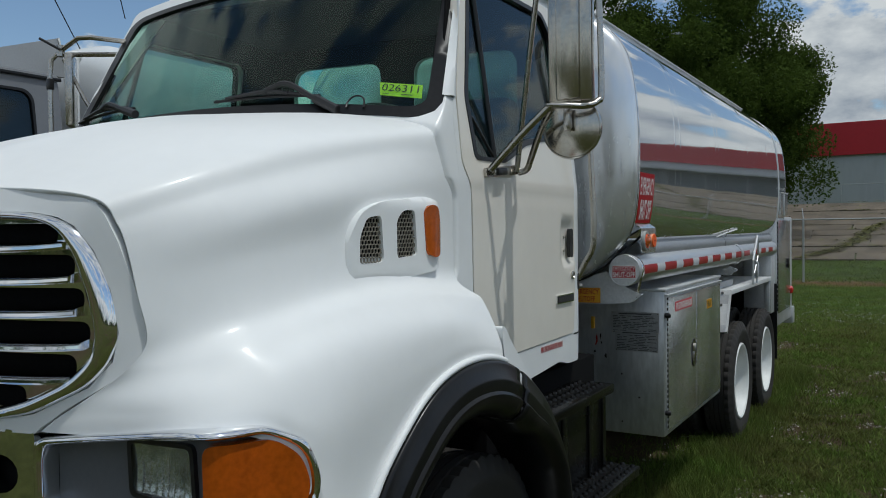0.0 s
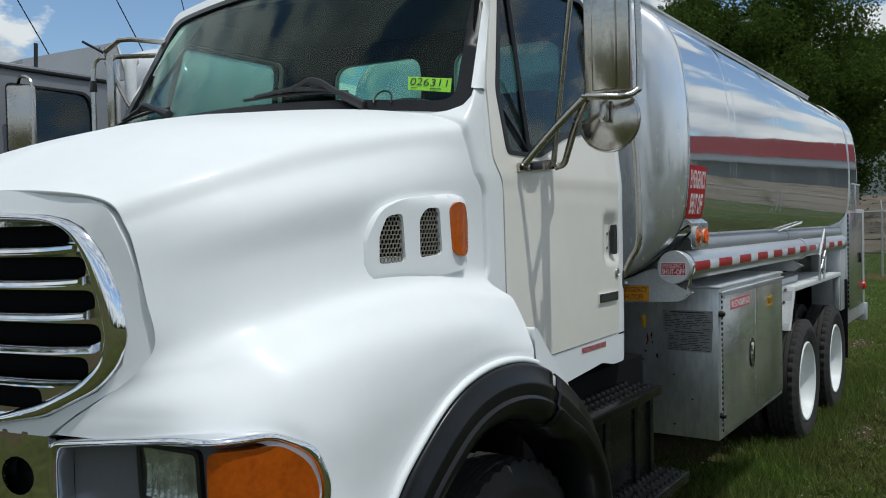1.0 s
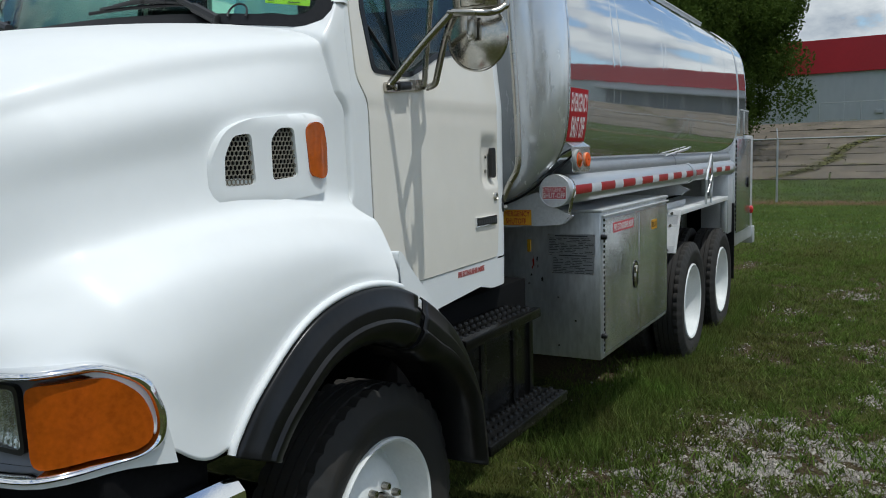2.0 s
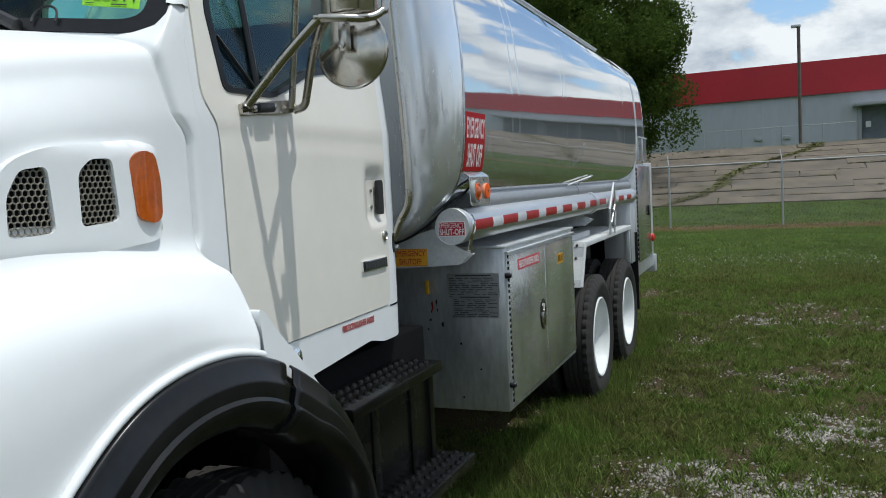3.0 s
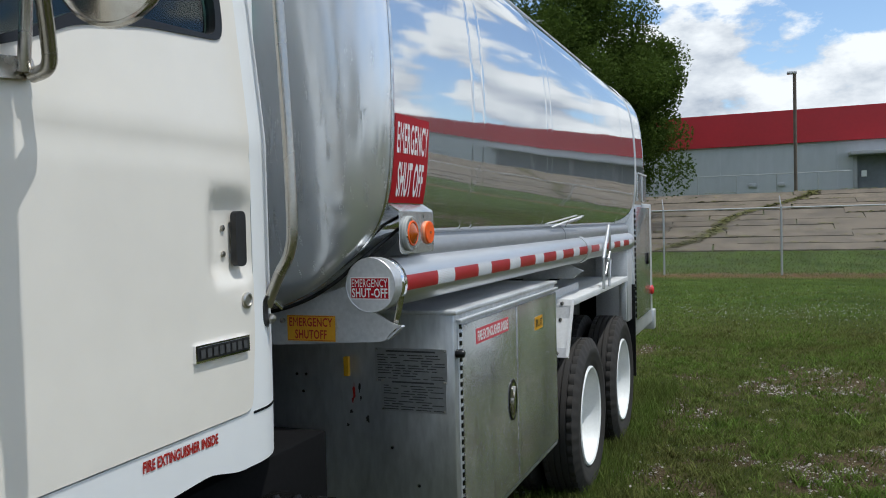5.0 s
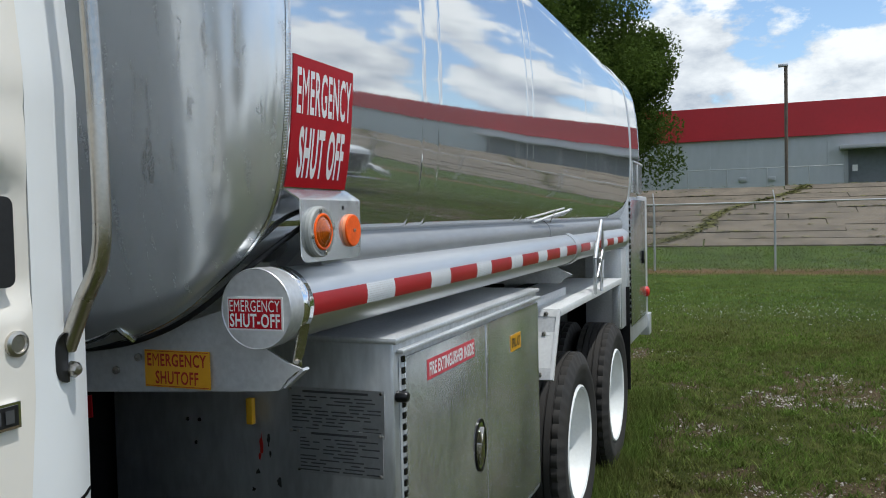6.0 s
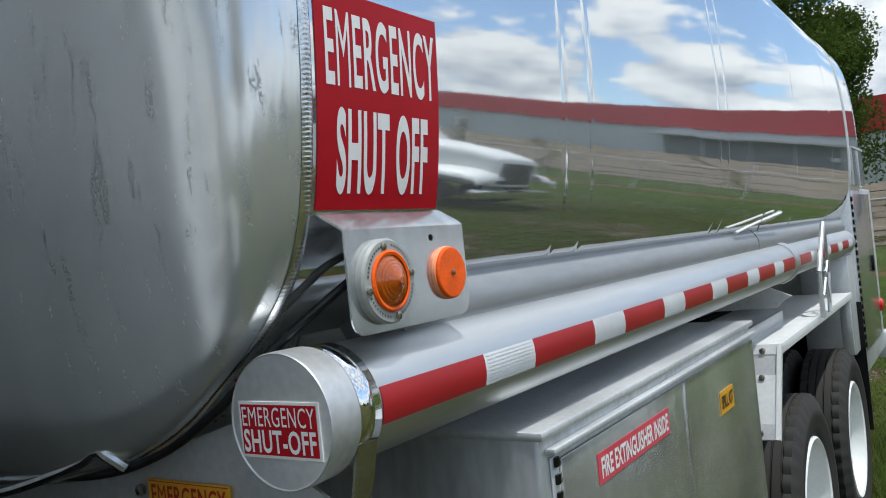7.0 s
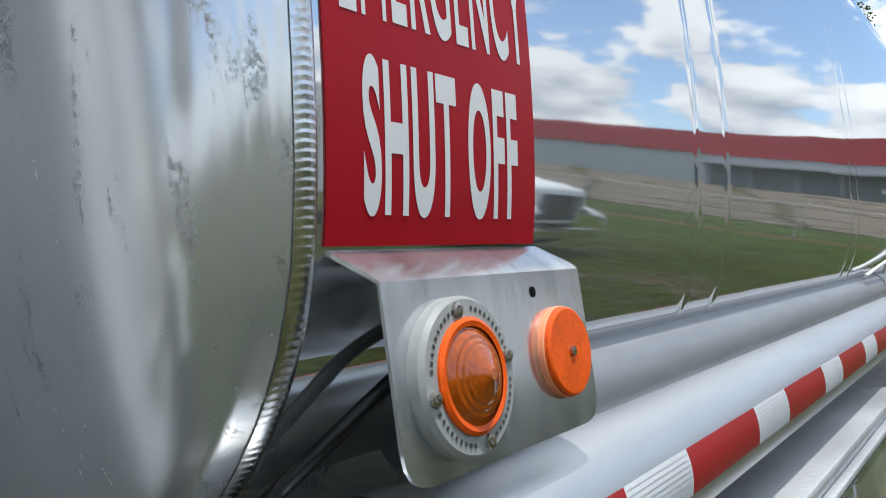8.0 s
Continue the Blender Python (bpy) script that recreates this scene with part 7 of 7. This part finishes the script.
def build_tool_box():
    box = box_part("tool_box", (BX0, BY0, BZ0), (BX1, BY1, BZ1), BOXALU, truck, 0.012, "large aluminium tool box with two doors")
    lid = box_part("lid_lip", (BX0 - 0.004, BY0 - 0.006, BZ1 - 0.012), (BX1 + 0.012, BY1 + 0.006, BZ1 + 0.006), ALU, box, 0.005)
    box_part("drip_edge", (BX1, BY0 + 0.02, BZ1 - 0.042), (BX1 + 0.022, BY1 - 0.01, BZ1 - 0.030), ALU, box, 0.003)
    door = box_part("door", (BX1 + 0.001, 4.905, 0.640), (BX1 + 0.010, 6.455, 1.492), DOORALU, box, 0.003, "scratched mill-finish aluminium door")
    box_part("door_seam", (BX1 + 0.010, 5.655, 0.640), (BX1 + 0.0125, 5.70, 1.490), DOORALU, box, 0.001)
    for k in range(26):
        z = 0.655 + k * 0.033
        box_part("hinge_knuckle", (BX1 + 0.004, 4.882, z), (BX1 + 0.011, 4.896, z + 0.018), BLACKPAINT, box, 0)
    box_part("hinge_leaf", (BX1 + 0.001, 4.872, 0.64), (BX1 + 0.005, 4.903, 1.50), ALU, box, 0.001)
    for z in (1.385, 0.76):
        turned("bump_stop", [(0.017, 0), (0.017, 0.026), (0.012, 0.034), (0.0, 0.036)], (BX1, 4.862, z), RUBBER, box, "black rubber stop", "x", 16)
    at = side_at(BX1 + 0.010)
    shape = [(5.565 + 0.062 * math.cos(a), 1.055 + 0.098 * math.sin(a)) for a in np.linspace(0, 2 * math.pi, 29)[:-1]]
    latch = sheet("paddle_latch", shape, lambda u, v, d: at(u, v, d + 0.006), 0.006, BLACKPAINT, box, "oval steel paddle latch", [[(5.565 + (u - 5.565) * 0.84, 1.055 + (v - 1.055) * 0.88) for u, v in shape]], 0.05, 45)

    def dish(u, v, d):
        q = min(1.0, ((u - 5.565) / 0.052) ** 2 + ((v - 1.055) / 0.086) ** 2)
        return at(u, v, d + 0.0045 - 0.0040 * (1 - q))

    sheet("latch_dish", [(5.565 + (u - 5.565) * 0.84, 1.055 + (v - 1.055) * 0.88) for u, v in shape], dish, 0.0004, CHROME, latch, "", (), 0.02, 60)
    for name, lo, hi, turn in (("latch_paddle", (-0.006, -0.013, -0.072), (0.005, 0.013, 0.012), 0), ("paddle_arm", (-0.006, -0.006, -0.004), (0.005, 0.006, 0.066), 24), ("paddle_arm", (-0.006, -0.006, -0.004), (0.005, 0.006, 0.066), -24)):
        box_part(name, lo, hi, STEEL, latch, 0.004, "", pose(BX1 + 0.016, 5.565, 1.055, turn))
    lab = sheet("fire_label", rect(5.066, 1.392, 5.520, 1.456), lambda u, v, d: at(u, v, d + 0.002), 0.0015, FADEDRED, box, "faded red label with white capitals", (), 0.2, 0)
    lettering("fire_letters", [("FIRE EXTINGUISHER INSIDE", 5.080, 1.402, 5.508, 1.446)], lambda u, v, d: at(u, v, d + 0.002), WHITEVINYL, box, "", 0.03)
    sheet("spill_label", rect(5.990, 1.330, 6.140, 1.398), lambda u, v, d: at(u, v, d + 0.002), 0.0015, YELLOWVINYL, box, "yellow label with black capitals", (), 0.2, 0)
    lettering("spill_letters", [("SPILL KIT", 6.0, 1.345, 6.13, 1.385)], lambda u, v, d: at(u, v, d + 0.002), INK, box, "", 0.02)
    fr = front_at(BY0)
    rng = random.Random(4)
    for x0, x1, z0, z1 in ((0.872, 1.188, 1.262, 1.402), (0.898, 1.182, 1.146, 1.278)):
        d0 = 0.002 if z0 > 1.2 else 0.004
        pl = sheet("data_plate", rect(x0, z0, x1, z1), lambda u, v, d, k=d0: fr(u, v, d + k), 0.002, PLATE, box, "etched metal data plate with small print", (), 0.2, 0)
        rows = [(x0 + 0.05, z1 - 0.016, x1 - 0.05, z1 - 0.009)]
        z = z1 - 0.026
        while z > z0 + 0.008:
            x = x0 + 0.012
            while x < x1 - 0.05:
                w = rng.uniform(0.02, 0.07)
                if rng.random() < 0.85:
                    rows.append((x, z - 0.004, min(x + w, x1 - 0.01), z))
                x += w + 0.012
            z -= 0.0105
        bars("plate_print", rows, lambda u, v, d, k=d0: fr(u, v, d + k), PLATEINK, pl)
        for u in (x0 + 0.008, x1 - 0.008):
            for w in (z0 + 0.008, z1 - 0.008):
                turned("plate_screw", [(0.005, 0), (0.004, -0.004), (0.0, -0.005)], (u, BY0 - d0, w), STEEL, pl, "", "y", 8)
    for u, w in ((0.939, 0.994), (1.055, 0.848), (0.941, 0.681), (0.50, 1.277), (0.545, 1.278), (0.53, 1.205)):
        turned("rivet", [(0.0065, 0), (0.0055, -0.003), (0.0, -0.004)], (u, BY0, w), BLACKPAINT, box, "", "y", 8)
    # smears of old red and dark paint
    spot = random.Random(9)
    for name, u, w, wide, high, mat in (("red_smear", 0.771, 1.214, 0.007, 0.040, REDINK), ("red_smear", 0.765, 1.180, 0.005, 0.014, REDINK), ("dark_smear", 0.797, 1.236, 0.006, 0.024, INK),
                                        ("dark_smear", 0.757, 1.131, 0.009, 0.010, INK), ("dark_smear", 0.832, 1.105, 0.011, 0.016, INK), ("dark_smear", 0.740, 1.075, 0.007, 0.007, INK), ("dark_smear", 0.802, 1.19, 0.004, 0.012, INK)):
        loop = []
        for k in range(13):
            a, r = 2 * math.pi * k / 13, spot.uniform(0.55, 1.15)
            loop.append((u + wide * r * math.cos(a), w + high * r * math.sin(a)))
        sheet(name, loop, lambda p, q, d: fr(p, q, d + 0.0012), 0.001, mat, box, "", (), 0.05, 0)


build_tool_box()


# Rear fender: a flat top plate on sloping legs, with the folding strut on it.
def build_fender():
    top = box_part("rear_fender", (0.70, 6.96, 1.390), (1.212, 9.10, 1.402), BRIGHTALU, truck, 0.004, "flat aluminium rear fender with a sloping front")
    box_part("fender_edge", (1.206, 6.96, 1.362), (1.222, 9.10, 1.404), BRIGHTALU, top, 0.003)
    slope = lambda u, f, d: (u, 6.962 - 0.186 * f - 0.87 * d, 1.396 - 0.338 * f + 0.48 * d)
    sheet("sloping_front", rect(0.80, 0.0, 1.205, 1.0), slope, 0.004, ALU, top, "", (), 0.2, 0)
    for f0, f1, d, mat in ((0.0, 0.10, 0.003, BRIGHTALU), (0.325, 0.375, 0.004, BRIGHTALU), (0.375, 0.84, 0.003, BRIGHTALU), (0.84, 1.0, 0.006, ALU)):
        sheet("front_strip", rect(0.80, f0, 1.205, f1), lambda u, f, e, k=d: slope(u, f, e + k), 0.003, mat, top, "", (), 0.2, 0)
    flange = [(1.205, 0.0), (1.222, 0.0), (1.222, 1.0), (1.205, 1.0)]
    sheet("sloping_flange", flange, lambda u, f, d: slope(u, f, d + 0.010), 0.024, BRIGHTALU, top, "", (), 0.2, 0)
    for f in (0.06, 0.35, 0.93):
        for u in (1.15, 0.95):
            p = slope(u, f, 0.004)
            turned("front_bolt", [(0.012, 0.004), (0.012, -0.010), (0.0, -0.012)], p, STEEL, top, "", "y", 8)
    box_part("rear_support", (1.15, 9.06, 1.02), (1.212, 9.10, 1.39), ALU, top, 0.004)
    box_part("top_strip", (1.06, 6.60, 1.402), (1.08, 7.75, 1.452), ALU, top, 0.003)
    bend = [(0.62, 1.505), (1.150, 1.512), (1.172, 1.535), (1.218, 1.562), (1.150, 1.592), (1.06, 1.640), (0.62, 1.620)]
    sheet("tube_bracket", bend, front_at(7.28), 0.02, ALU, truck, "bent aluminium bracket under the hose tube", (), 0.1, 40)
    for a, b, r in (((1.240, 7.88, 1.395), (1.245, 7.86, 1.62), 0.012), ((1.245, 7.86, 1.62), (1.262, 8.0, 1.86), 0.013), ((1.240, 8.10, 1.395), (1.245, 8.14, 1.60), 0.010), ((1.245, 8.14, 1.60), (1.262, 8.02, 1.86), 0.010), ((1.245, 7.93, 1.50), (1.25, 8.10, 1.66), 0.007), ((1.245, 8.10, 1.45), (1.25, 8.0, 1.62), 0.007)):
        pipe("folding_strut", [a, b], r, ALU, top, "", 8)
    # Near-black panel; its colour carries the shade behind the rear wheels.
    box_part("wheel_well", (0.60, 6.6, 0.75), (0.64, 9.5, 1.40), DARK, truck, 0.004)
    sheet("mud_flap", rect(0.70, 0.45, 1.22, 1.30), front_at(9.52), 0.01, RUBBER, truck, "", (), 0.3, 0)


build_fender()
# Unseen dark box added under the tank to keep light from passing below.
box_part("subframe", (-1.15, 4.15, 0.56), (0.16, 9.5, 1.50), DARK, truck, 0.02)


# Rear cabinet with its door, tail lamp and bumper plate.
def build_rear_cabinet():
    cab = box_part("rear_cabinet", (-1.205, 9.58, 0.80), (1.205, 10.86, 2.06), ALU, truck, 0.012, "polished aluminium rear cabinet")
    box_part("door", (1.206, 9.66, 0.95), (1.216, 10.62, 2.02), SHEETALU, cab, 0.004)
    for k in range(20):
        box_part("hinge_knuckle", (1.206, 9.630, 0.98 + 0.052 * k), (1.218, 9.655, 1.012 + 0.052 * k), BLACKPAINT, cab, 0)
    box_part("latch", (1.216, 10.38, 1.44), (1.232, 10.43, 1.56), BLACKPAINT, cab, 0.005)
    turned("tail_lamp", [(0.05, 0), (0.05, 0.02), (0.03, 0.032), (0.0, 0.034)], (1.205, 10.74, 1.150), REDLENS, cab, "round red tail lamp", "x", 24)
    box_part("bumper_plate", (-1.2, 10.80, 0.72), (1.225, 10.95, 0.93), ALU, cab, 0.01)
    tail = []
    for y in (9.60, 9.605, 9.655, 9.66):
        tail += [(x, y, TANK_Z + z) for x, z in tank_section(120, 0.005 if 9.602 < y < 9.658 else -0.004)]
    mesh_ob("tail_band", tail, grid_faces(4, 120, True), ALU, cab, "", 30)
    sheet("tail_panel", rect(9.74, 2.075, 10.30, 2.345), lambda u, v, d: (1.232 + d, u, v), 0.04, SHEETALU, cab, "", (), 0.1, 45)
    box_part("tail_frame", (1.232, 9.74, 2.33), (1.240, 10.30, 2.345), ALU, cab, 0.002)
    box_part("tail_frame", (1.232, 9.98, 2.075), (1.240, 9.995, 2.345), ALU, cab, 0.002)
    box_part("fill_panel", (0.9, 9.30, 0.98), (1.19, 9.58, 1.62), ALU, cab, 0.006)


build_rear_cabinet()


# ---------------------------------------------------------------- the lorry parked beyond
def build_second_truck():
    other = thing("parked_truck", (-5.6, 5, 0), "dark grey cab of a parked tank truck", "truck")
    shift = Matrix.Translation((-5.55, 0.70, 0.40))

    def place(u, v, d):
        x = 1.05 - (0.12 * (v - 2.1) if v > 2.1 else 0)
        return shift @ Vector((x + d, u, v))

    win = rounded([(2.82, 2.22), (2.86, 2.91), (3.60, 2.91), (3.67, 2.84), (3.67, 2.22)], 0.06)
    body = rounded([(2.4, 1.3), (2.4, 2.2), (2.62, 2.7), (2.72, 3.06), (3.95, 3.06), (3.95, 1.3)], 0.08)
    sheet("cab_side", body, place, 0.05, SILVERCAB, other, "", [win], 0.1, 45)
    sheet("window_seal", shrink(win, -0.012), lambda u, v, d: place(u, v, d + 0.006), 0.03, RUBBER, other, "", [shrink(win, 0.02)], 0.1, 45)
    sheet("window_pane", win, lambda u, v, d: place(u, v, d - 0.015), 0.004, PANE, other, "dark window pane", (), 0.3, 45)
    box_part("cab_body", (-1.0, 2.5, 1.2), (0.80, 3.95, 3.02), CABIN, other, 0.10, "", shift)
    box_part("roof", (-0.95, 2.62, 3.02), (0.95, 3.97, 3.10), SILVERCAB, other, 0.04, "", shift)
    box_part("roof_gutter", (0.91, 2.60, 3.035), (0.97, 3.97, 3.065), RUBBER, other, 0.005, "", shift)
    box_part("hood", (-0.95, 0.9, 1.2), (0.95, 2.5, 2.2), SILVERCAB, other, 0.15, "", shift)
    for y in (1.6, 6.4, 7.8):
        v, f = tyre_mesh(-4.65, y + 0.7, 0.53, 0.55, 0.28, 0.345, 20)
        mesh_ob("wheel", v, f, TYRE, other, "", 40)
        v, f = tyre_mesh(-6.45, y + 0.7, 0.53, 0.55, 0.28, 0.345, 20)
        mesh_ob("wheel", v, f, TYRE, other, "", 40)
    box_part("chassis", (-0.45, 1.0, 0.45), (0.45, 9.0, 0.9), BLACKPAINT, other, 0.02, "", shift)
    verts = []
    for y, g in ((4.4, -0.5), (4.42, -0.2), (4.5, -0.06), (4.62, 0), (9.0, 0), (9.12, -0.06), (9.2, -0.3)):
        for x, z in tank_section(64, g):
            verts.append(shift @ Vector((x * 0.95, y + 0.15, 2.55 + z * 1.2)))
    mesh_ob("tank", verts, grid_faces(7, 64, True) + [tuple(range(64)), tuple(6 * 64 + k for k in range(64))], surface("white_tank_paint", (0.72, 0.74, 0.75), 0.3, 0.0, vary=0.04, coat=0.4), other, "pale polished tank", 50)
    wedge = [(-6.1, 3.93, 3.50), (-6.1, 3.93, 3.63), (-6.1, 4.92, 3.96), (-6.1, 5.03, 3.58)]
    v = wedge + [(-5.0, y, z) for _, y, z in wedge]
    mesh_ob("roof_deflector", v, [(0, 1, 2, 3), (7, 6, 5, 4), (0, 4, 5, 1), (1, 5, 6, 2), (2, 6, 7, 3), (3, 7, 4, 0)], GREYPAINT, other, "grey sloping roof deflector", 0)
    v = [(-5.02, 4.92, 3.96), (-4.99, 4.92, 3.96), (-4.99, 5.03, 3.60), (-5.02, 5.03, 3.60), (-5.02, 4.94, 3.97), (-4.99, 4.94, 3.97), (-4.99, 5.05, 3.60), (-5.02, 5.05, 3.60)]
    mesh_ob("deflector_edge", v, [(0, 1, 2, 3), (7, 6, 5, 4), (0, 4, 5, 1), (1, 5, 6, 2), (2, 6, 7, 3), (3, 7, 4, 0)], WHEELWHITE, other, "", 0)
    pipe("vent_pipe", [shift @ Vector(p) for p in ((0.75, 4.25, 2.3), (0.75, 4.25, 3.25), (0.70, 4.32, 3.36), (0.5, 4.42, 3.38))], 0.06, WHEELWHITE, other, "", 12, 20)
    case = box_part("mirror", (-0.12, -0.03, -0.29), (0.12, 0.03, 0.29), STEEL, other, 0.03, "steel mirror on a bent tube", shift @ pose(1.20, 2.86, 2.57, 0, 0, 40))
    pipe("mirror_arm", [shift @ Vector(p) for p in ((0.98, 2.95, 2.90), (1.20, 2.86, 2.93), (1.35, 2.86, 2.89), (1.375, 2.86, 2.75), (1.375, 2.86, 2.3), (1.32, 2.86, 2.2), (1.0, 2.9, 2.16))], 0.014, STEEL, case, "", 8, 40)
    pipe("aerial", [shift @ Vector((0.92, 3.15, 3.0)), shift @ Vector((0.92, 3.16, 3.31))], 0.02, PLASTIC, other, "", 6)


build_second_truck()


# A white truck across the yard, which only the polished tank shows.
def build_far_truck():
    far = thing("distant_truck", (7.2, 12.9, 0), "white bonneted truck parked across the yard", "truck")
    base = Matrix.Translation((7.2, 12.9, 0)) @ Matrix.Rotation(radians(90), 4, "Z")

    def shell(name, rows, material, label="", smooth=50):
        """Rings of points from nose to rear, closed at both ends."""
        n = len(rows[0])
        ends = [tuple(range(n)), tuple(range(len(rows) * n - 1, (len(rows) - 1) * n - 1, -1))]
        return mesh_ob(name, [base @ Vector(p) for r in rows for p in r], grid_faces(len(rows), n, True) + ends, material, far, label, smooth)

    def ring(y, half, low, high, soft):
        loop = rounded([(-half, low), (half, low), (half, high), (-half, high)], soft)
        return [(x, y, z) for x, z in loop]

    hood_part = shell("hood", [ring(1.72, 0.50, 0.95, 1.74, 0.10), ring(1.66, 0.56, 0.9, 1.82, 0.14), ring(1.0, 0.66, 0.9, 1.98, 0.16), ring(0.0, 0.78, 0.9, 2.10, 0.18)], WHITE)
    box_part("grille", (-0.42, 1.71, 1.0), (0.42, 1.74, 1.66), PLASTIC, hood_part, 0.02, "", base)
    for x in (-0.70, 0.70):
        v, f = lathe([(0.0, -0.01), (0.10, -0.01), (0.11, 0.0), (0.10, 0.01), (0.0, 0.01)], (0, 0, 0), "x", 20)
        mesh_ob("oval_badge", [base @ Vector((x + p[0], 0.85 + p[1], 1.66 + 0.5 * p[2])) for p in v], f, GREYPAINT, hood_part, "", 40)
    shell("cab", [ring(0.06, 0.92, 0.9, 2.10, 0.12), ring(-0.02, 0.96, 0.9, 2.16, 0.12), ring(-0.48, 0.94, 0.9, 2.98, 0.14), ring(-0.60, 0.93, 0.9, 3.06, 0.16), ring(-1.5, 0.95, 0.9, 3.06, 0.16)], WHITE)
    for s in (-1, 1):
        pane = [(-0.36, 2.15), (-0.62, 2.78), (-1.22, 2.78), (-1.22, 2.15)]
        sheet("side_window", rounded(pane, 0.05), lambda u, v, d: tuple(base @ Vector((s * (0.962 + d), u, v))), 0.02, PLASTIC, far, "", (), 0.2, 45)
        # flared wing over the front wheel
        lip, rows = [(1.86, 1.02), (1.76, 1.17), (1.50, 1.25), (1.15, 1.27), (0.75, 1.22), (0.42, 1.08), (0.25, 0.86)], []
        for y, z in spline([(0, *p) for p in lip], 22)[:, 1:]:
            rows += [(s * 0.55, y, z + 0.16), (s * 0.80, y, z + 0.13), (s * 1.02, y, z + 0.04), (s * 1.08, y, z - 0.05), (s * 1.07, y, z - 0.10)]
        wing = mesh_ob("wing", [base @ Vector(p) for p in rows], grid_faces(22, 5), WHITE, far, "", 60)
        rim = wing.modifiers.new("thickness", "SOLIDIFY")
        rim.thickness, rim.offset = 0.03, 0
        arm = pipe("mirror_frame", [base @ Vector((s * p[0], 0.02, p[1])) for p in ((0.95, 2.85), (1.28, 2.88), (1.32, 2.80), (1.32, 1.98), (1.26, 1.92), (0.95, 1.95))], 0.022, STEEL, far, "", 8)
        box_part("mirror", (s * 1.25 - 0.12, -0.06, 2.05), (s * 1.25 + 0.12, 0.02, 2.70), STEEL, arm, 0.02, "", base)
        pipe("exhaust_stack", [base @ Vector((s * 0.88, -1.66, 1.0)), base @ Vector((s * 0.88, -1.66, 3.5))], 0.075, STEEL, far, "", 14)
    sheet("windscreen", rounded([(-0.80, 0.10), (0.80, 0.10), (0.76, 0.88), (-0.76, 0.88)], 0.06), lambda u, v, d: tuple(base @ Vector((u, 0.0 - 0.46 * v + d, 2.16 + 0.82 * v + 0.5 * d + 0.012))), 0.02, PLASTIC, far, "", (), 0.2, 45)
    box_part("bumper", (-1.08, 1.78, 0.48), (1.08, 1.92, 0.82), CHROME, far, 0.04, "", base)
    pipe("aerial", [base @ Vector((0.9, -0.3, 3.0)), base @ Vector((0.93, -0.2, 4.0))], 0.010, STEEL, far, "", 6)
    box_part("body", (-1.1, -7.5, 1.0), (1.1, -1.8, 2.6), GREYPAINT, far, 0.05, "", base)
    for y in (1.0, -4.8, -6.2):
        for x in (-0.92, 0.92):
            s = 1 if x > 0 else -1
            v, f = lathe([(0.30, -0.14), (0.48, -0.15), (0.52, -0.11), (0.53, 0.0), (0.52, 0.11), (0.48, 0.15), (0.30, 0.14), (0.30, -0.14)], (x, y, 0.53), "x", 32)
            tyre = mesh_ob("wheel", [base @ Vector(p) for p in v], f, TYRE, far, "", 40)
            v, f = lathe([(0.31, s * 0.10), (0.29, s * 0.12), (0.22, s * 0.02), (0.10, s * 0.02), (0.09, s * 0.12), (0.0, s * 0.13)], (x, y, 0.53), "x", 28)
            mesh_ob("rim", [base @ Vector(p) for p in v], f, WHITE, tyre, "", 40)


build_far_truck()
build_grass()
